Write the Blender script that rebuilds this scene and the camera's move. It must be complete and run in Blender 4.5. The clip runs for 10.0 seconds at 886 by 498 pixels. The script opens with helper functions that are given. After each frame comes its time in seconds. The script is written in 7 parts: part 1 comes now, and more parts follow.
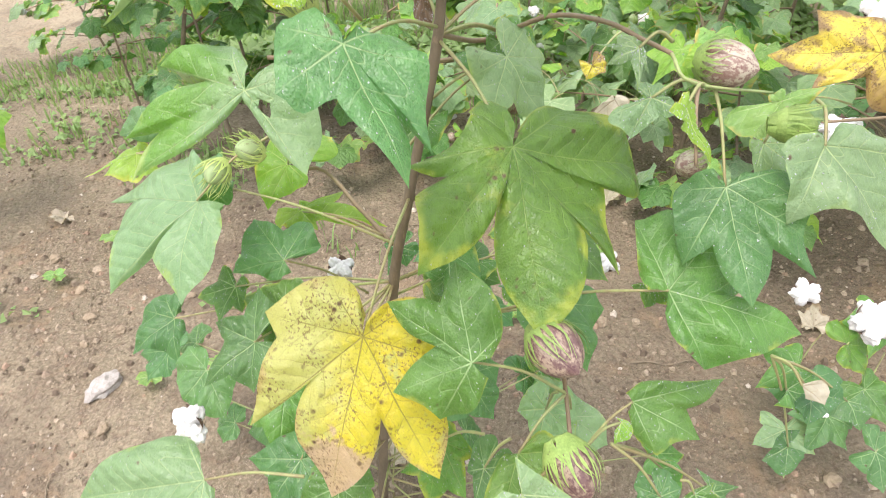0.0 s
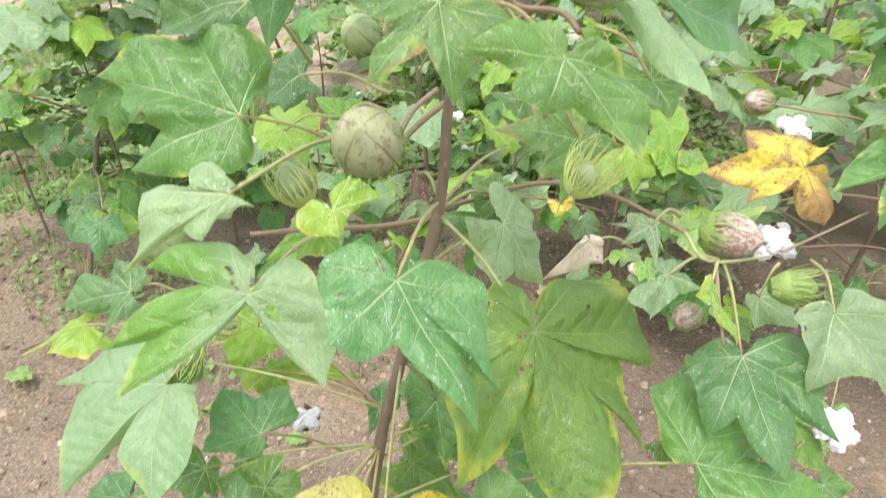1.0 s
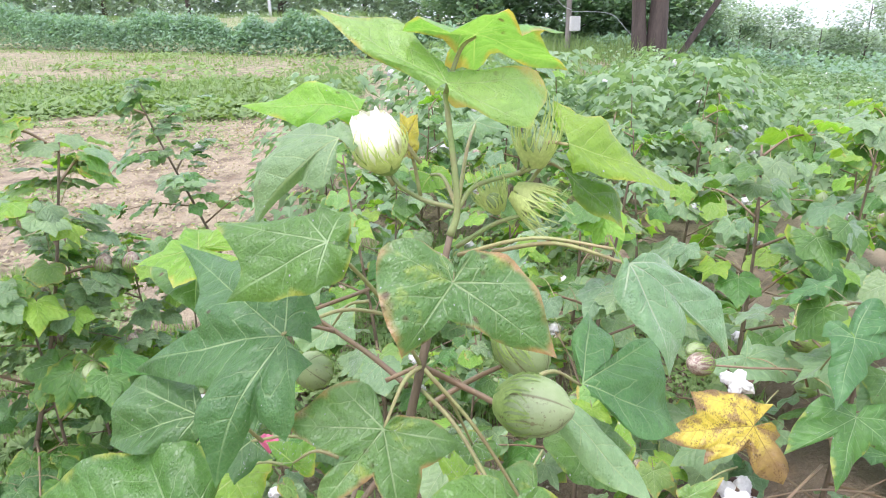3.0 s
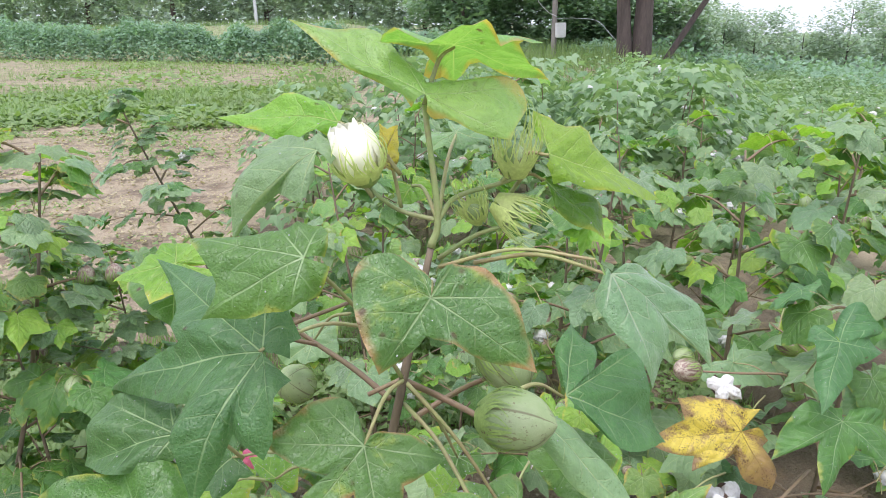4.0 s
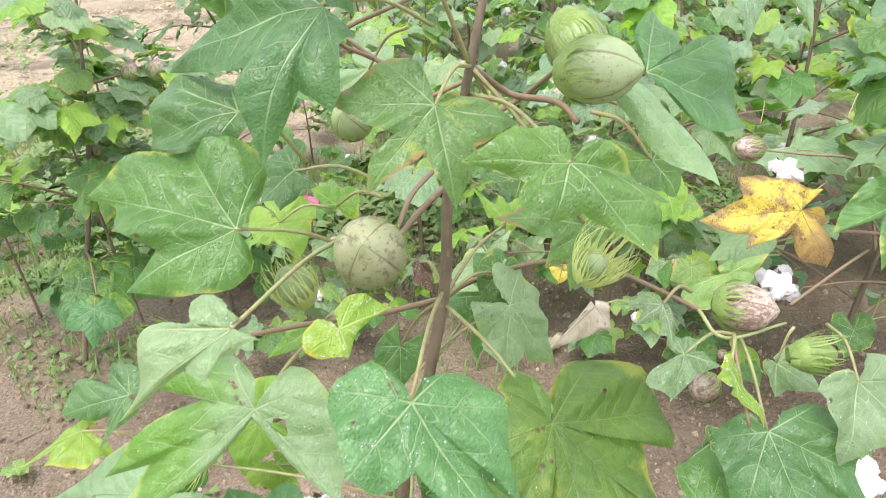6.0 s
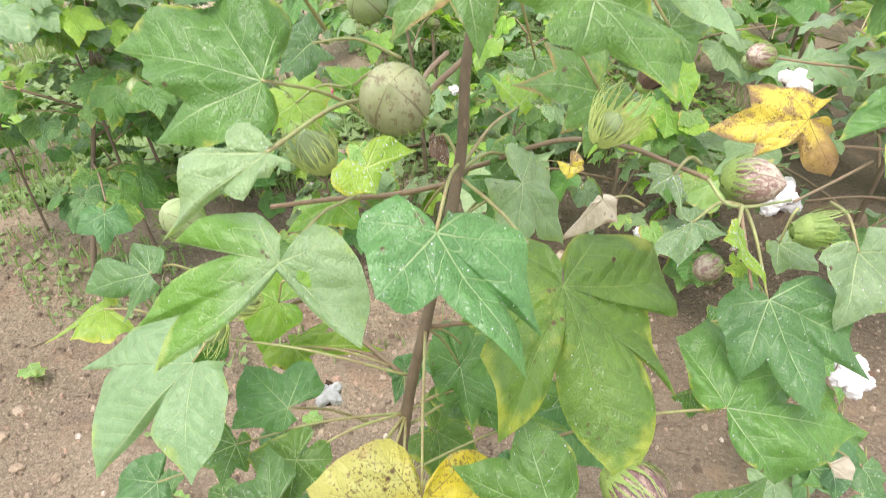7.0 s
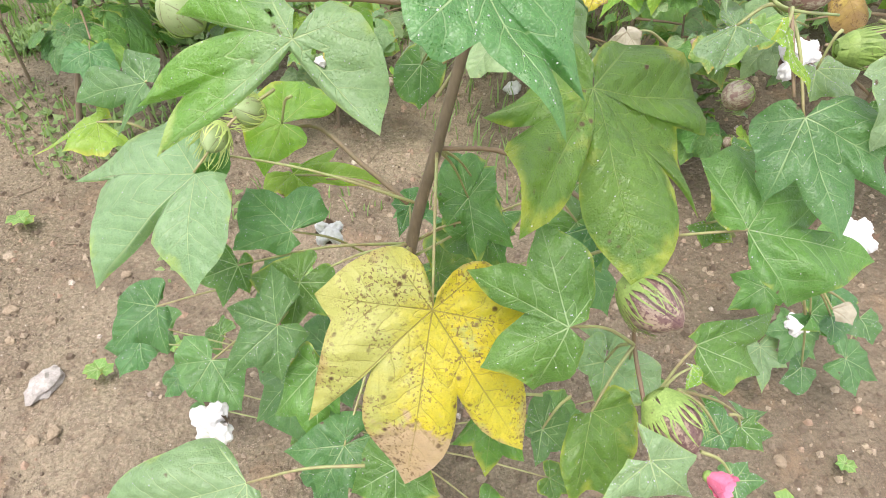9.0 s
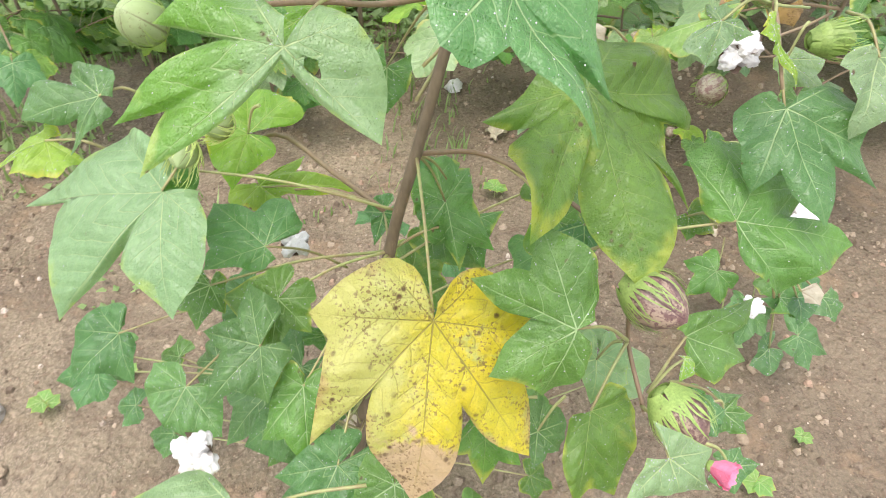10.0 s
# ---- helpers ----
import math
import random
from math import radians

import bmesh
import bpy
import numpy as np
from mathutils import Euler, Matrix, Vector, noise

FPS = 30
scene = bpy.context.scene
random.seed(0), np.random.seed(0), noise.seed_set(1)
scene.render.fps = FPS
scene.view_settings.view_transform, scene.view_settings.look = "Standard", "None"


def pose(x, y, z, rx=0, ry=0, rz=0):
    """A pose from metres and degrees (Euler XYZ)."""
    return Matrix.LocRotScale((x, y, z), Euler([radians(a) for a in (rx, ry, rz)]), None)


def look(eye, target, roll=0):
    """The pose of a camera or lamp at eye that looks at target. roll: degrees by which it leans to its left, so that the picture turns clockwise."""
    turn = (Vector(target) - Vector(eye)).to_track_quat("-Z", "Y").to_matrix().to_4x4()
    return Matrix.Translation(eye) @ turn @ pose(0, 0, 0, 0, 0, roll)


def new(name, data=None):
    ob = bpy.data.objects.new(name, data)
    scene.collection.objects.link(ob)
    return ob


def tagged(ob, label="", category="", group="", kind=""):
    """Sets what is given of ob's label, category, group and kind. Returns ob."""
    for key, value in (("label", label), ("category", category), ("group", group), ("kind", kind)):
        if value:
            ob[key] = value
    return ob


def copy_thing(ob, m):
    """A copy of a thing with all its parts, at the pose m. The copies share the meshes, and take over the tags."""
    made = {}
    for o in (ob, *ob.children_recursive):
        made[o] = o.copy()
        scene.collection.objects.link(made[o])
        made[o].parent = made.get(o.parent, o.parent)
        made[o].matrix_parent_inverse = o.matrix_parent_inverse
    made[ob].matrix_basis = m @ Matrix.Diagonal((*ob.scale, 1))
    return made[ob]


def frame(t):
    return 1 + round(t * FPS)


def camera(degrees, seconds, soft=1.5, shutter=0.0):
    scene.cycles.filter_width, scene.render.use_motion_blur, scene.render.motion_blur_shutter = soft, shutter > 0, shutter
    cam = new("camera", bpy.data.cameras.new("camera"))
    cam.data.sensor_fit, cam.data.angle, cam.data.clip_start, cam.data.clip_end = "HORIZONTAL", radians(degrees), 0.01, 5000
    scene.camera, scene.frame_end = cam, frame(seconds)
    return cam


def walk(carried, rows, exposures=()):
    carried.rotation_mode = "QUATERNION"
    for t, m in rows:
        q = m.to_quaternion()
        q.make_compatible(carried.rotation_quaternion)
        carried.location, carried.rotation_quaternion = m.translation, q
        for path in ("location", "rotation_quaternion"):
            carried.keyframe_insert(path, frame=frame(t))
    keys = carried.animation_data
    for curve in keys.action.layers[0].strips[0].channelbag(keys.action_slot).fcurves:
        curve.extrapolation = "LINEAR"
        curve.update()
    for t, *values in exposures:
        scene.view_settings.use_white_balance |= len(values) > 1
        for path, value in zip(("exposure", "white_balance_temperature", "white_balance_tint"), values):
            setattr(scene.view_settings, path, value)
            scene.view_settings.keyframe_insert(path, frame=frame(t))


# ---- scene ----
cam = camera(65.7, 10.0, 0.5, 0.28)
PATH = [
    (0, (0.081, -0.001, 0.997), (-0.061, 1.517, -0.297), -2.3),
    (0.5, (0.034, 0.034, 1.021), (0.04, 1.582, -0.246), -1.0),
    (1, (0.003, 0.071, 1.048), (0.139, 1.712, -0.088), 0.3),
    (1.5, (0.0, 0.089, 1.087), (0.197, 1.822, 0.108), 0.4),
    (2, (-0.009, 0.101, 1.124), (0.205, 1.915, 0.307), 0.1),
    (2.5, (0.013, 0.107, 1.148), (0.245, 1.959, 0.431), -0.9),
    (3, (0.016, 0.113, 1.166), (0.299, 1.986, 0.525), -0.9),
    (3.2, (0.013, 0.118, 1.167), (0.32, 1.994, 0.548), -0.9),
    (4.3, (0.024, 0.117, 1.168), (0.34, 1.989, 0.538), -1.2),
    (4.5, (0.024, 0.116, 1.16), (0.342, 1.975, 0.494), -0.8),
    (5, (0.023, 0.11, 1.131), (0.292, 1.94, 0.369), -2.0),
    (5.5, (0.016, 0.108, 1.091), (0.237, 1.874, 0.179), -3.2),
    (5.7, (0.009, 0.108, 1.078), (0.204, 1.844, 0.104), -3.2),
    (6.8, (-0.018, 0.062, 1.051), (0.112, 1.71, -0.075), -3.2),
    (7, (-0.019, 0.064, 1.037), (0.127, 1.672, -0.143), -2.5),
    (7.5, (-0.021, 0.064, 1.023), (0.116, 1.624, -0.221), -1.9),
    (8, (-0.033, 0.055, 0.991), (0.106, 1.515, -0.369), -1.2),
    (8.5, (-0.042, 0.049, 0.974), (0.1, 1.457, -0.439), -1.1),
    (9, (-0.043, 0.045, 0.975), (0.113, 1.449, -0.441), 0.6),
    (9.5, (-0.061, 0.047, 0.967), (0.144, 1.428, -0.465), 2.0),
    (10, (-0.084, 0.066, 0.97), (0.263, 1.435, -0.446), 2.9),
]
walk(cam, [(t, look(eye, target, roll)) for t, eye, target, roll in PATH],
     exposures=[(0.0, 0.86, 6350, 17), (0.7, 0.84, 6350, 18), (1.4, 1.0, 6120, 22), (2.0, 0.94, 6060, 23), (2.7, 0.77, 5900, 23), (3.2, 0.59, 5880, 23), (4.3, 0.28, 5900, 20), (4.7, 0.29, 5900, 20), (5.0, 0.65, 5950, 21), (5.7, 0.85, 6080, 21), (7.0, 0.86, 6400, 19), (8.0, 0.76, 6350, 17), (10.0, 0.8, 6350, 17)])

# ---- world, sun, exposure ----
world = bpy.data.worlds.new("world")
scene.world = world
world.use_nodes = True
wn, wl = world.node_tree.nodes, world.node_tree.links
sky = wn.new("ShaderNodeTexSky")
sky.sky_type, sky.sun_disc = "NISHITA", False
sky.sun_elevation, sky.sun_rotation = radians(70), radians(215)
sky.air_density, sky.dust_density, sky.ozone_density = 1.0, 6.0, 1.0
veil = wn.new("ShaderNodeMixRGB")
veil.inputs[0].default_value = 0.65
veil.inputs[2].default_value = (9.0, 9.3, 9.6, 1)
wl.new(sky.outputs[0], veil.inputs[1])
wl.new(veil.outputs[0], wn["Background"].inputs[0])
wn["Background"].inputs[1].default_value = 0.15
sun = new("sun", bpy.data.lights.new("sun", "SUN"))
sun.data.energy, sun.data.angle, sun.data.color = 1.9, radians(30), (1.0, 0.96, 0.88)
sun.matrix_world = look((-0.7, -1.0, 3.4), (0, 0, 0))


# ---- materials ----
class Nodes:
    """A short way to write node trees."""

    def __init__(self, name):
        self.mat = bpy.data.materials.new(name)
        self.mat.use_nodes = True
        self.tree = self.mat.node_tree
        self.bsdf = self.tree.nodes["Principled BSDF"]
        self.out = self.tree.nodes["Material Output"]

    def put(self, kind, *links, **values):
        n = self.tree.nodes.new("ShaderNode" + kind)
        for key, value in values.items():
            if key == "op":
                n.operation = value
            elif key == "blend":
                n.blend_type = value
            elif key == "feature":
                n.feature = value
            elif key == "attr":
                n.attribute_name = value
            elif key == "kind":
                n.interpolation_type = value
            else:
                n.inputs[key.replace("_", " ")].default_value = value
        for slot, src in enumerate(links):
            self.plug(n.inputs[slot], src)
        return n

    def plug(self, sock, src):
        if src is None:
            return
        if isinstance(src, (int, float)):
            sock.default_value = src
        elif isinstance(src, tuple):
            sock.default_value = src
        elif isinstance(src, bpy.types.Node):
            self.tree.links.new(src.outputs[0], sock)
        else:
            self.tree.links.new(src, sock)

    def math(self, op, a, b=0.0, c=None):
        n = self.put("Math", a, b, op=op)
        if c is not None:
            self.plug(n.inputs[2], c)
        return n

    def mix(self, fac, a, b, blend="MIX"):
        return self.put("MixRGB", fac, a, b, blend=blend)

    def band(self, x, lo, hi, a=0.0, b=1.0):
        n = self.put("MapRange", x, lo, hi, a, b)
        n.interpolation_type = "SMOOTHSTEP"
        return n

    def noise(self, where, scale, detail=3.0, rough=0.55):
        n = self.put("TexNoise", Scale=scale, Detail=detail, Roughness=rough)
        self.plug(n.inputs["Vector"], where)
        return n


def rgb(r, g, b):
    return (r, g, b, 1.0)


def leaf_material(name, base, dark, vein, edge, edge_amount=0.0, spots=0.0, patch=None, patch_amount=0.0, wither=None, gloss=0.36, dew=1.0, through_light=0.38, fine=True, half=None, half_way=(1.0, 0.0), half_from=-0.012, sheen=0.06):
    """A cotton leaf: pale veins, mottled blade, a rim that yellows, small brown spots and droplets."""
    k = Nodes(name)
    at = k.put("Attribute", attr="along")
    xyz = k.put("SeparateXYZ", at.outputs["Vector"])
    s, d, rim = xyz.outputs[0], xyz.outputs[1], xyz.outputs[2]
    geo = k.put("TexCoord").outputs["Object"]
    info = k.put("ObjectInfo").outputs["Random"]
    big = k.noise(geo, 22.0, 3.0).outputs[0]
    small = k.noise(geo, 160.0, 3.0).outputs[0]
    col = k.mix(k.band(big, 0.3, 0.7), dark, base)
    col = k.mix(k.band(small, 0.38, 0.70, 0.0, 0.22), col, tuple(min(1, c * 1.5) for c in base[:3]) + (1,))
    hsv = k.put("HueSaturation", Color=(1, 1, 1, 1))
    k.plug(hsv.inputs["Hue"], k.math("MULTIPLY_ADD", info, 0.026, 0.488))
    k.plug(hsv.inputs["Value"], k.math("MULTIPLY_ADD", k.math("FRACT", k.math("MULTIPLY", info, 7.31)), 0.28, 0.87))
    k.plug(hsv.inputs["Color"], col)
    col = hsv
    if patch is not None:
        col = k.mix(k.math("MULTIPLY", k.band(k.noise(geo, 34.0, 4.0, 0.65).outputs[0], 0.62 - patch_amount * 0.3, 0.72 - patch_amount * 0.25), 0.9), col, patch)
    if half is not None:
        place = k.put("SeparateXYZ", geo)
        way = k.math("ADD", k.math("MULTIPLY", place.outputs[0], half_way[0]), k.math("MULTIPLY", place.outputs[1], half_way[1]))
        across = k.math("MULTIPLY_ADD", k.math("SUBTRACT", k.noise(geo, 26.0, 4.0, 0.6).outputs[0], 0.5), 0.09, way)
        col = k.mix(k.band(across, half_from, half_from + 0.046, 0.0, 0.9), col, half)
    if edge_amount > 0:
        wob = k.math("MULTIPLY_ADD", k.noise(geo, 32.0, 3.0).outputs[0], 0.9, rim)
        col = k.mix(k.band(wob, 1.46 - edge_amount * 2, 1.60 - edge_amount), col, edge)
    if wither is not None:
        aside = k.math("MAXIMUM", k.math("SUBTRACT", k.math("ABSOLUTE", k.put("SeparateXYZ", geo).outputs[0]), 0.016), 0.0)
        far = k.math("MULTIPLY_ADD", aside, -0.9, k.math("MULTIPLY_ADD", k.noise(geo, 38.0, 4.0, 0.65).outputs[0], 0.09, s))
        col = k.mix(k.math("MULTIPLY", k.band(far, wither, wither + 0.012), 0.85), col, rgb(0.48, 0.33, 0.24))
    if spots > 0:
        vor = k.put("TexVoronoi", Scale=120.0)
        k.plug(vor.inputs["Vector"], geo)
        gate = k.band(k.noise(geo, 55.0, 2.0).outputs[0], 0.62 - 0.2 * spots, 0.7)
        col = k.mix(k.math("MULTIPLY", k.band(vor.outputs["Distance"], 0.35, 0.12), gate), col, rgb(0.09, 0.045, 0.02))
    if spots > 0.7:
        freckle = k.math("MULTIPLY", k.band(k.noise(geo, 430.0, 2.0, 0.5).outputs[0], 0.54, 0.63, 0.0, 0.8), k.band(k.noise(geo, 30.0, 3.0).outputs[0], 0.38, 0.58))
        col = k.mix(freckle, col, rgb(0.17, 0.10, 0.04))
    wob = k.math("MULTIPLY", k.math("SUBTRACT", k.noise(geo, 50.0, 2.0).outputs[0], 0.5), 0.0016)
    dd = k.math("ABSOLUTE", k.math("ADD", d, wob))
    main = k.band(dd, 0.00065, 0.0002)
    warp = k.math("MULTIPLY", k.math("SUBTRACT", k.noise(geo, 45.0, 2.0).outputs[0], 0.5), 0.010)
    run = k.math("MULTIPLY", k.math("SUBTRACT", k.math("ADD", s, warp), k.math("MULTIPLY", d, 0.85)), 66.0)
    side = k.math("ABSOLUTE", k.math("SUBTRACT", k.math("FRACT", run), 0.5))
    quilt = k.band(side, 0.0, 0.5)
    side = k.math("MULTIPLY", k.band(side, 0.050, 0.012), k.band(rim, 1.0, 0.6))
    veins = k.math("MAXIMUM", k.math("MULTIPLY", main, k.band(rim, 1.0, 0.35, 0.12, 0.8)), k.math("MULTIPLY", side, 0.42))
    net = k.put("TexVoronoi", Scale=300.0, feature="DISTANCE_TO_EDGE")
    k.plug(net.inputs["Vector"], geo)
    pebble = k.put("TexVoronoi", Scale=520.0)
    k.plug(pebble.inputs["Vector"], geo)
    cell = k.band(pebble.outputs["Distance"], 0.75, 0.1)
    net = k.band(net.outputs["Distance"], 0.07, 0.0, 0.0, 0.12)
    veins = k.math("MAXIMUM", veins, net)
    col = k.mix(veins, col, vein)
    k.plug(k.bsdf.inputs["Base Color"], col)
    puff = k.math("MULTIPLY", quilt, k.band(d, 0.0, 0.008))
    relief = k.math("ADD", k.math("ADD", k.math("MULTIPLY", veins, -0.5), k.math("MULTIPLY", small, 0.5)), k.math("ADD", k.math("MULTIPLY", puff, 0.55), k.math("MULTIPLY", big, 3.2)))
    relief = k.math("ADD", relief, k.math("MULTIPLY", cell, 0.14))
    rough = k.math("MULTIPLY_ADD", small, 0.22, gloss - 0.13)
    if fine:
        vor = k.put("TexVoronoi", Scale=620.0)
        k.plug(vor.inputs["Vector"], geo)
        gate = k.band(k.noise(geo, 60.0, 2.0).outputs[0], 0.42, 0.62, 0.0, dew)
        drops = k.math("MULTIPLY", k.band(vor.outputs["Distance"], 0.32, 0.12), gate)
        relief = k.math("ADD", relief, k.math("MULTIPLY", drops, 0.42))
        rough = k.math("MULTIPLY", rough, k.math("MULTIPLY_ADD", drops, -0.7, 1.0))
    bump = k.put("Bump", Strength=0.75, Distance=0.0022)
    k.plug(bump.inputs["Height"], relief)
    k.plug(k.bsdf.inputs["Normal"], bump)
    k.plug(k.bsdf.inputs["Roughness"], rough)
    k.bsdf.inputs["Specular IOR Level"].default_value = 0.62
    k.bsdf.inputs["Sheen Weight"].default_value = sheen
    k.bsdf.inputs["Sheen Roughness"].default_value = 0.45
    glow = k.put("BsdfTranslucent")
    k.plug(glow.inputs["Color"], k.mix(1.0, col, rgb(1.25, 1.35, 0.55), "MULTIPLY"))
    k.plug(glow.inputs["Normal"], bump)
    both = k.put("MixShader", through_light)
    k.plug(both.inputs[1], k.bsdf.outputs[0])
    k.plug(both.inputs[2], glow)
    k.tree.links.new(both.outputs[0], k.out.inputs["Surface"])
    return k.mat


def plain_material(name, a, b, scale=30.0, rough=0.7, bump=0.3, depth=0.002, c=None, c_from=0.6, translucent=0.0, stretch=None):
    """Two mottled colours with a third in patches, and a fine relief."""
    k = Nodes(name)
    geo = k.put("TexCoord").outputs["Object"]
    if stretch:
        m = k.put("Mapping", geo)
        m.inputs["Scale"].default_value = stretch
        geo = m.outputs[0]
    big = k.noise(geo, scale, 4.0, 0.6).outputs[0]
    fine = k.noise(geo, scale * 6, 4.0, 0.6).outputs[0]
    col = k.mix(k.band(big, 0.32, 0.68), a, b)
    col = k.mix(k.band(fine, 0.3, 0.8, 0.0, 0.4), col, tuple(min(1, v * 1.6) for v in a[:3]) + (1,))
    if c is not None:
        col = k.mix(k.band(k.noise(geo, scale * 1.7, 5.0, 0.7).outputs[0], c_from, c_from + 0.08), col, c)
    info = k.put("ObjectInfo").outputs["Random"]
    hsv = k.put("HueSaturation")
    k.plug(hsv.inputs["Value"], k.math("MULTIPLY_ADD", info, 0.3, 0.85))
    k.plug(hsv.inputs["Color"], col)
    k.plug(k.bsdf.inputs["Base Color"], hsv)
    k.plug(k.bsdf.inputs["Roughness"], k.math("MULTIPLY_ADD", fine, 0.25, rough - 0.12))
    bp = k.put("Bump", Strength=bump, Distance=depth)
    k.plug(bp.inputs["Height"], k.math("ADD", big, k.math("MULTIPLY", fine, 0.5)))
    k.plug(k.bsdf.inputs["Normal"], bp)
    if translucent:
        glow = k.put("BsdfTranslucent")
        k.plug(glow.inputs["Color"], hsv)
        both = k.put("MixShader", translucent)
        k.plug(both.inputs[1], k.bsdf.outputs[0])
        k.plug(both.inputs[2], glow)
        k.tree.links.new(both.outputs[0], k.out.inputs["Surface"])
    return k.mat


def boll_material(name, a, b, blotch, amount):
    """A closed boll: waxy skin with dark seams, freckles and blotches."""
    k = Nodes(name)
    at = k.put("Attribute", attr="along")
    xyz = k.put("SeparateXYZ", at.outputs["Vector"])
    geo = k.put("TexCoord").outputs["Object"]
    streak = k.put("Mapping", geo)
    streak.inputs["Scale"].default_value = (1.0, 1.0, 0.4)
    big = k.noise(geo, 55.0, 4.0, 0.6).outputs[0]
    fine = k.noise(geo, 420.0, 3.0, 0.6).outputs[0]
    col = k.mix(k.band(big, 0.3, 0.7), a, b)
    col = k.mix(k.math("MULTIPLY", k.band(k.noise(streak, 150.0, 5.0, 0.75).outputs[0], 0.60 - amount * 0.2, 0.66 - amount * 0.12), 0.8), col, blotch)
    col = k.mix(k.band(k.noise(geo, 430.0, 3.0).outputs[0], 0.66 - 0.14 * amount, 0.72 - 0.12 * amount, 0.0, 0.8), col, blotch)
    col = k.mix(k.band(xyz.outputs[0], 0.45, 0.95, 0.0, 0.8), col, tuple(v * 0.8 for v in blotch[:3]) + (1,))
    k.plug(k.bsdf.inputs["Base Color"], col)
    k.plug(k.bsdf.inputs["Roughness"], k.math("MULTIPLY_ADD", fine, 0.3, 0.32))
    bp = k.put("Bump", Strength=0.3, Distance=0.0008)
    k.plug(bp.inputs["Height"], k.math("ADD", fine, big))
    k.plug(k.bsdf.inputs["Normal"], bp)
    return k.mat


def crown_material(name, a, b):
    """Far foliage: each small leaf has a tone of its own."""
    k = Nodes(name)
    isl = k.put("NewGeometry").outputs["Random Per Island"]
    info = k.put("ObjectInfo").outputs["Random"]
    geo = k.put("TexCoord").outputs["Object"]
    col = k.mix(k.math("FRACT", k.math("ADD", isl, info)), a, b)
    col = k.mix(k.band(k.noise(geo, 0.9, 3.0).outputs[0], 0.4, 0.65, 0.0, 0.6), col, tuple(v * 0.7 for v in a[:3]) + (1,))
    k.plug(k.bsdf.inputs["Base Color"], col)
    k.bsdf.inputs["Roughness"].default_value = 0.6
    glow = k.put("BsdfTranslucent")
    k.plug(glow.inputs["Color"], k.mix(1.0, col, rgb(1.2, 1.3, 0.6), "MULTIPLY"))
    both = k.put("MixShader", 0.4)
    k.plug(both.inputs[1], k.bsdf.outputs[0])
    k.plug(both.inputs[2], glow)
    k.tree.links.new(both.outputs[0], k.out.inputs["Surface"])
    return k.mat


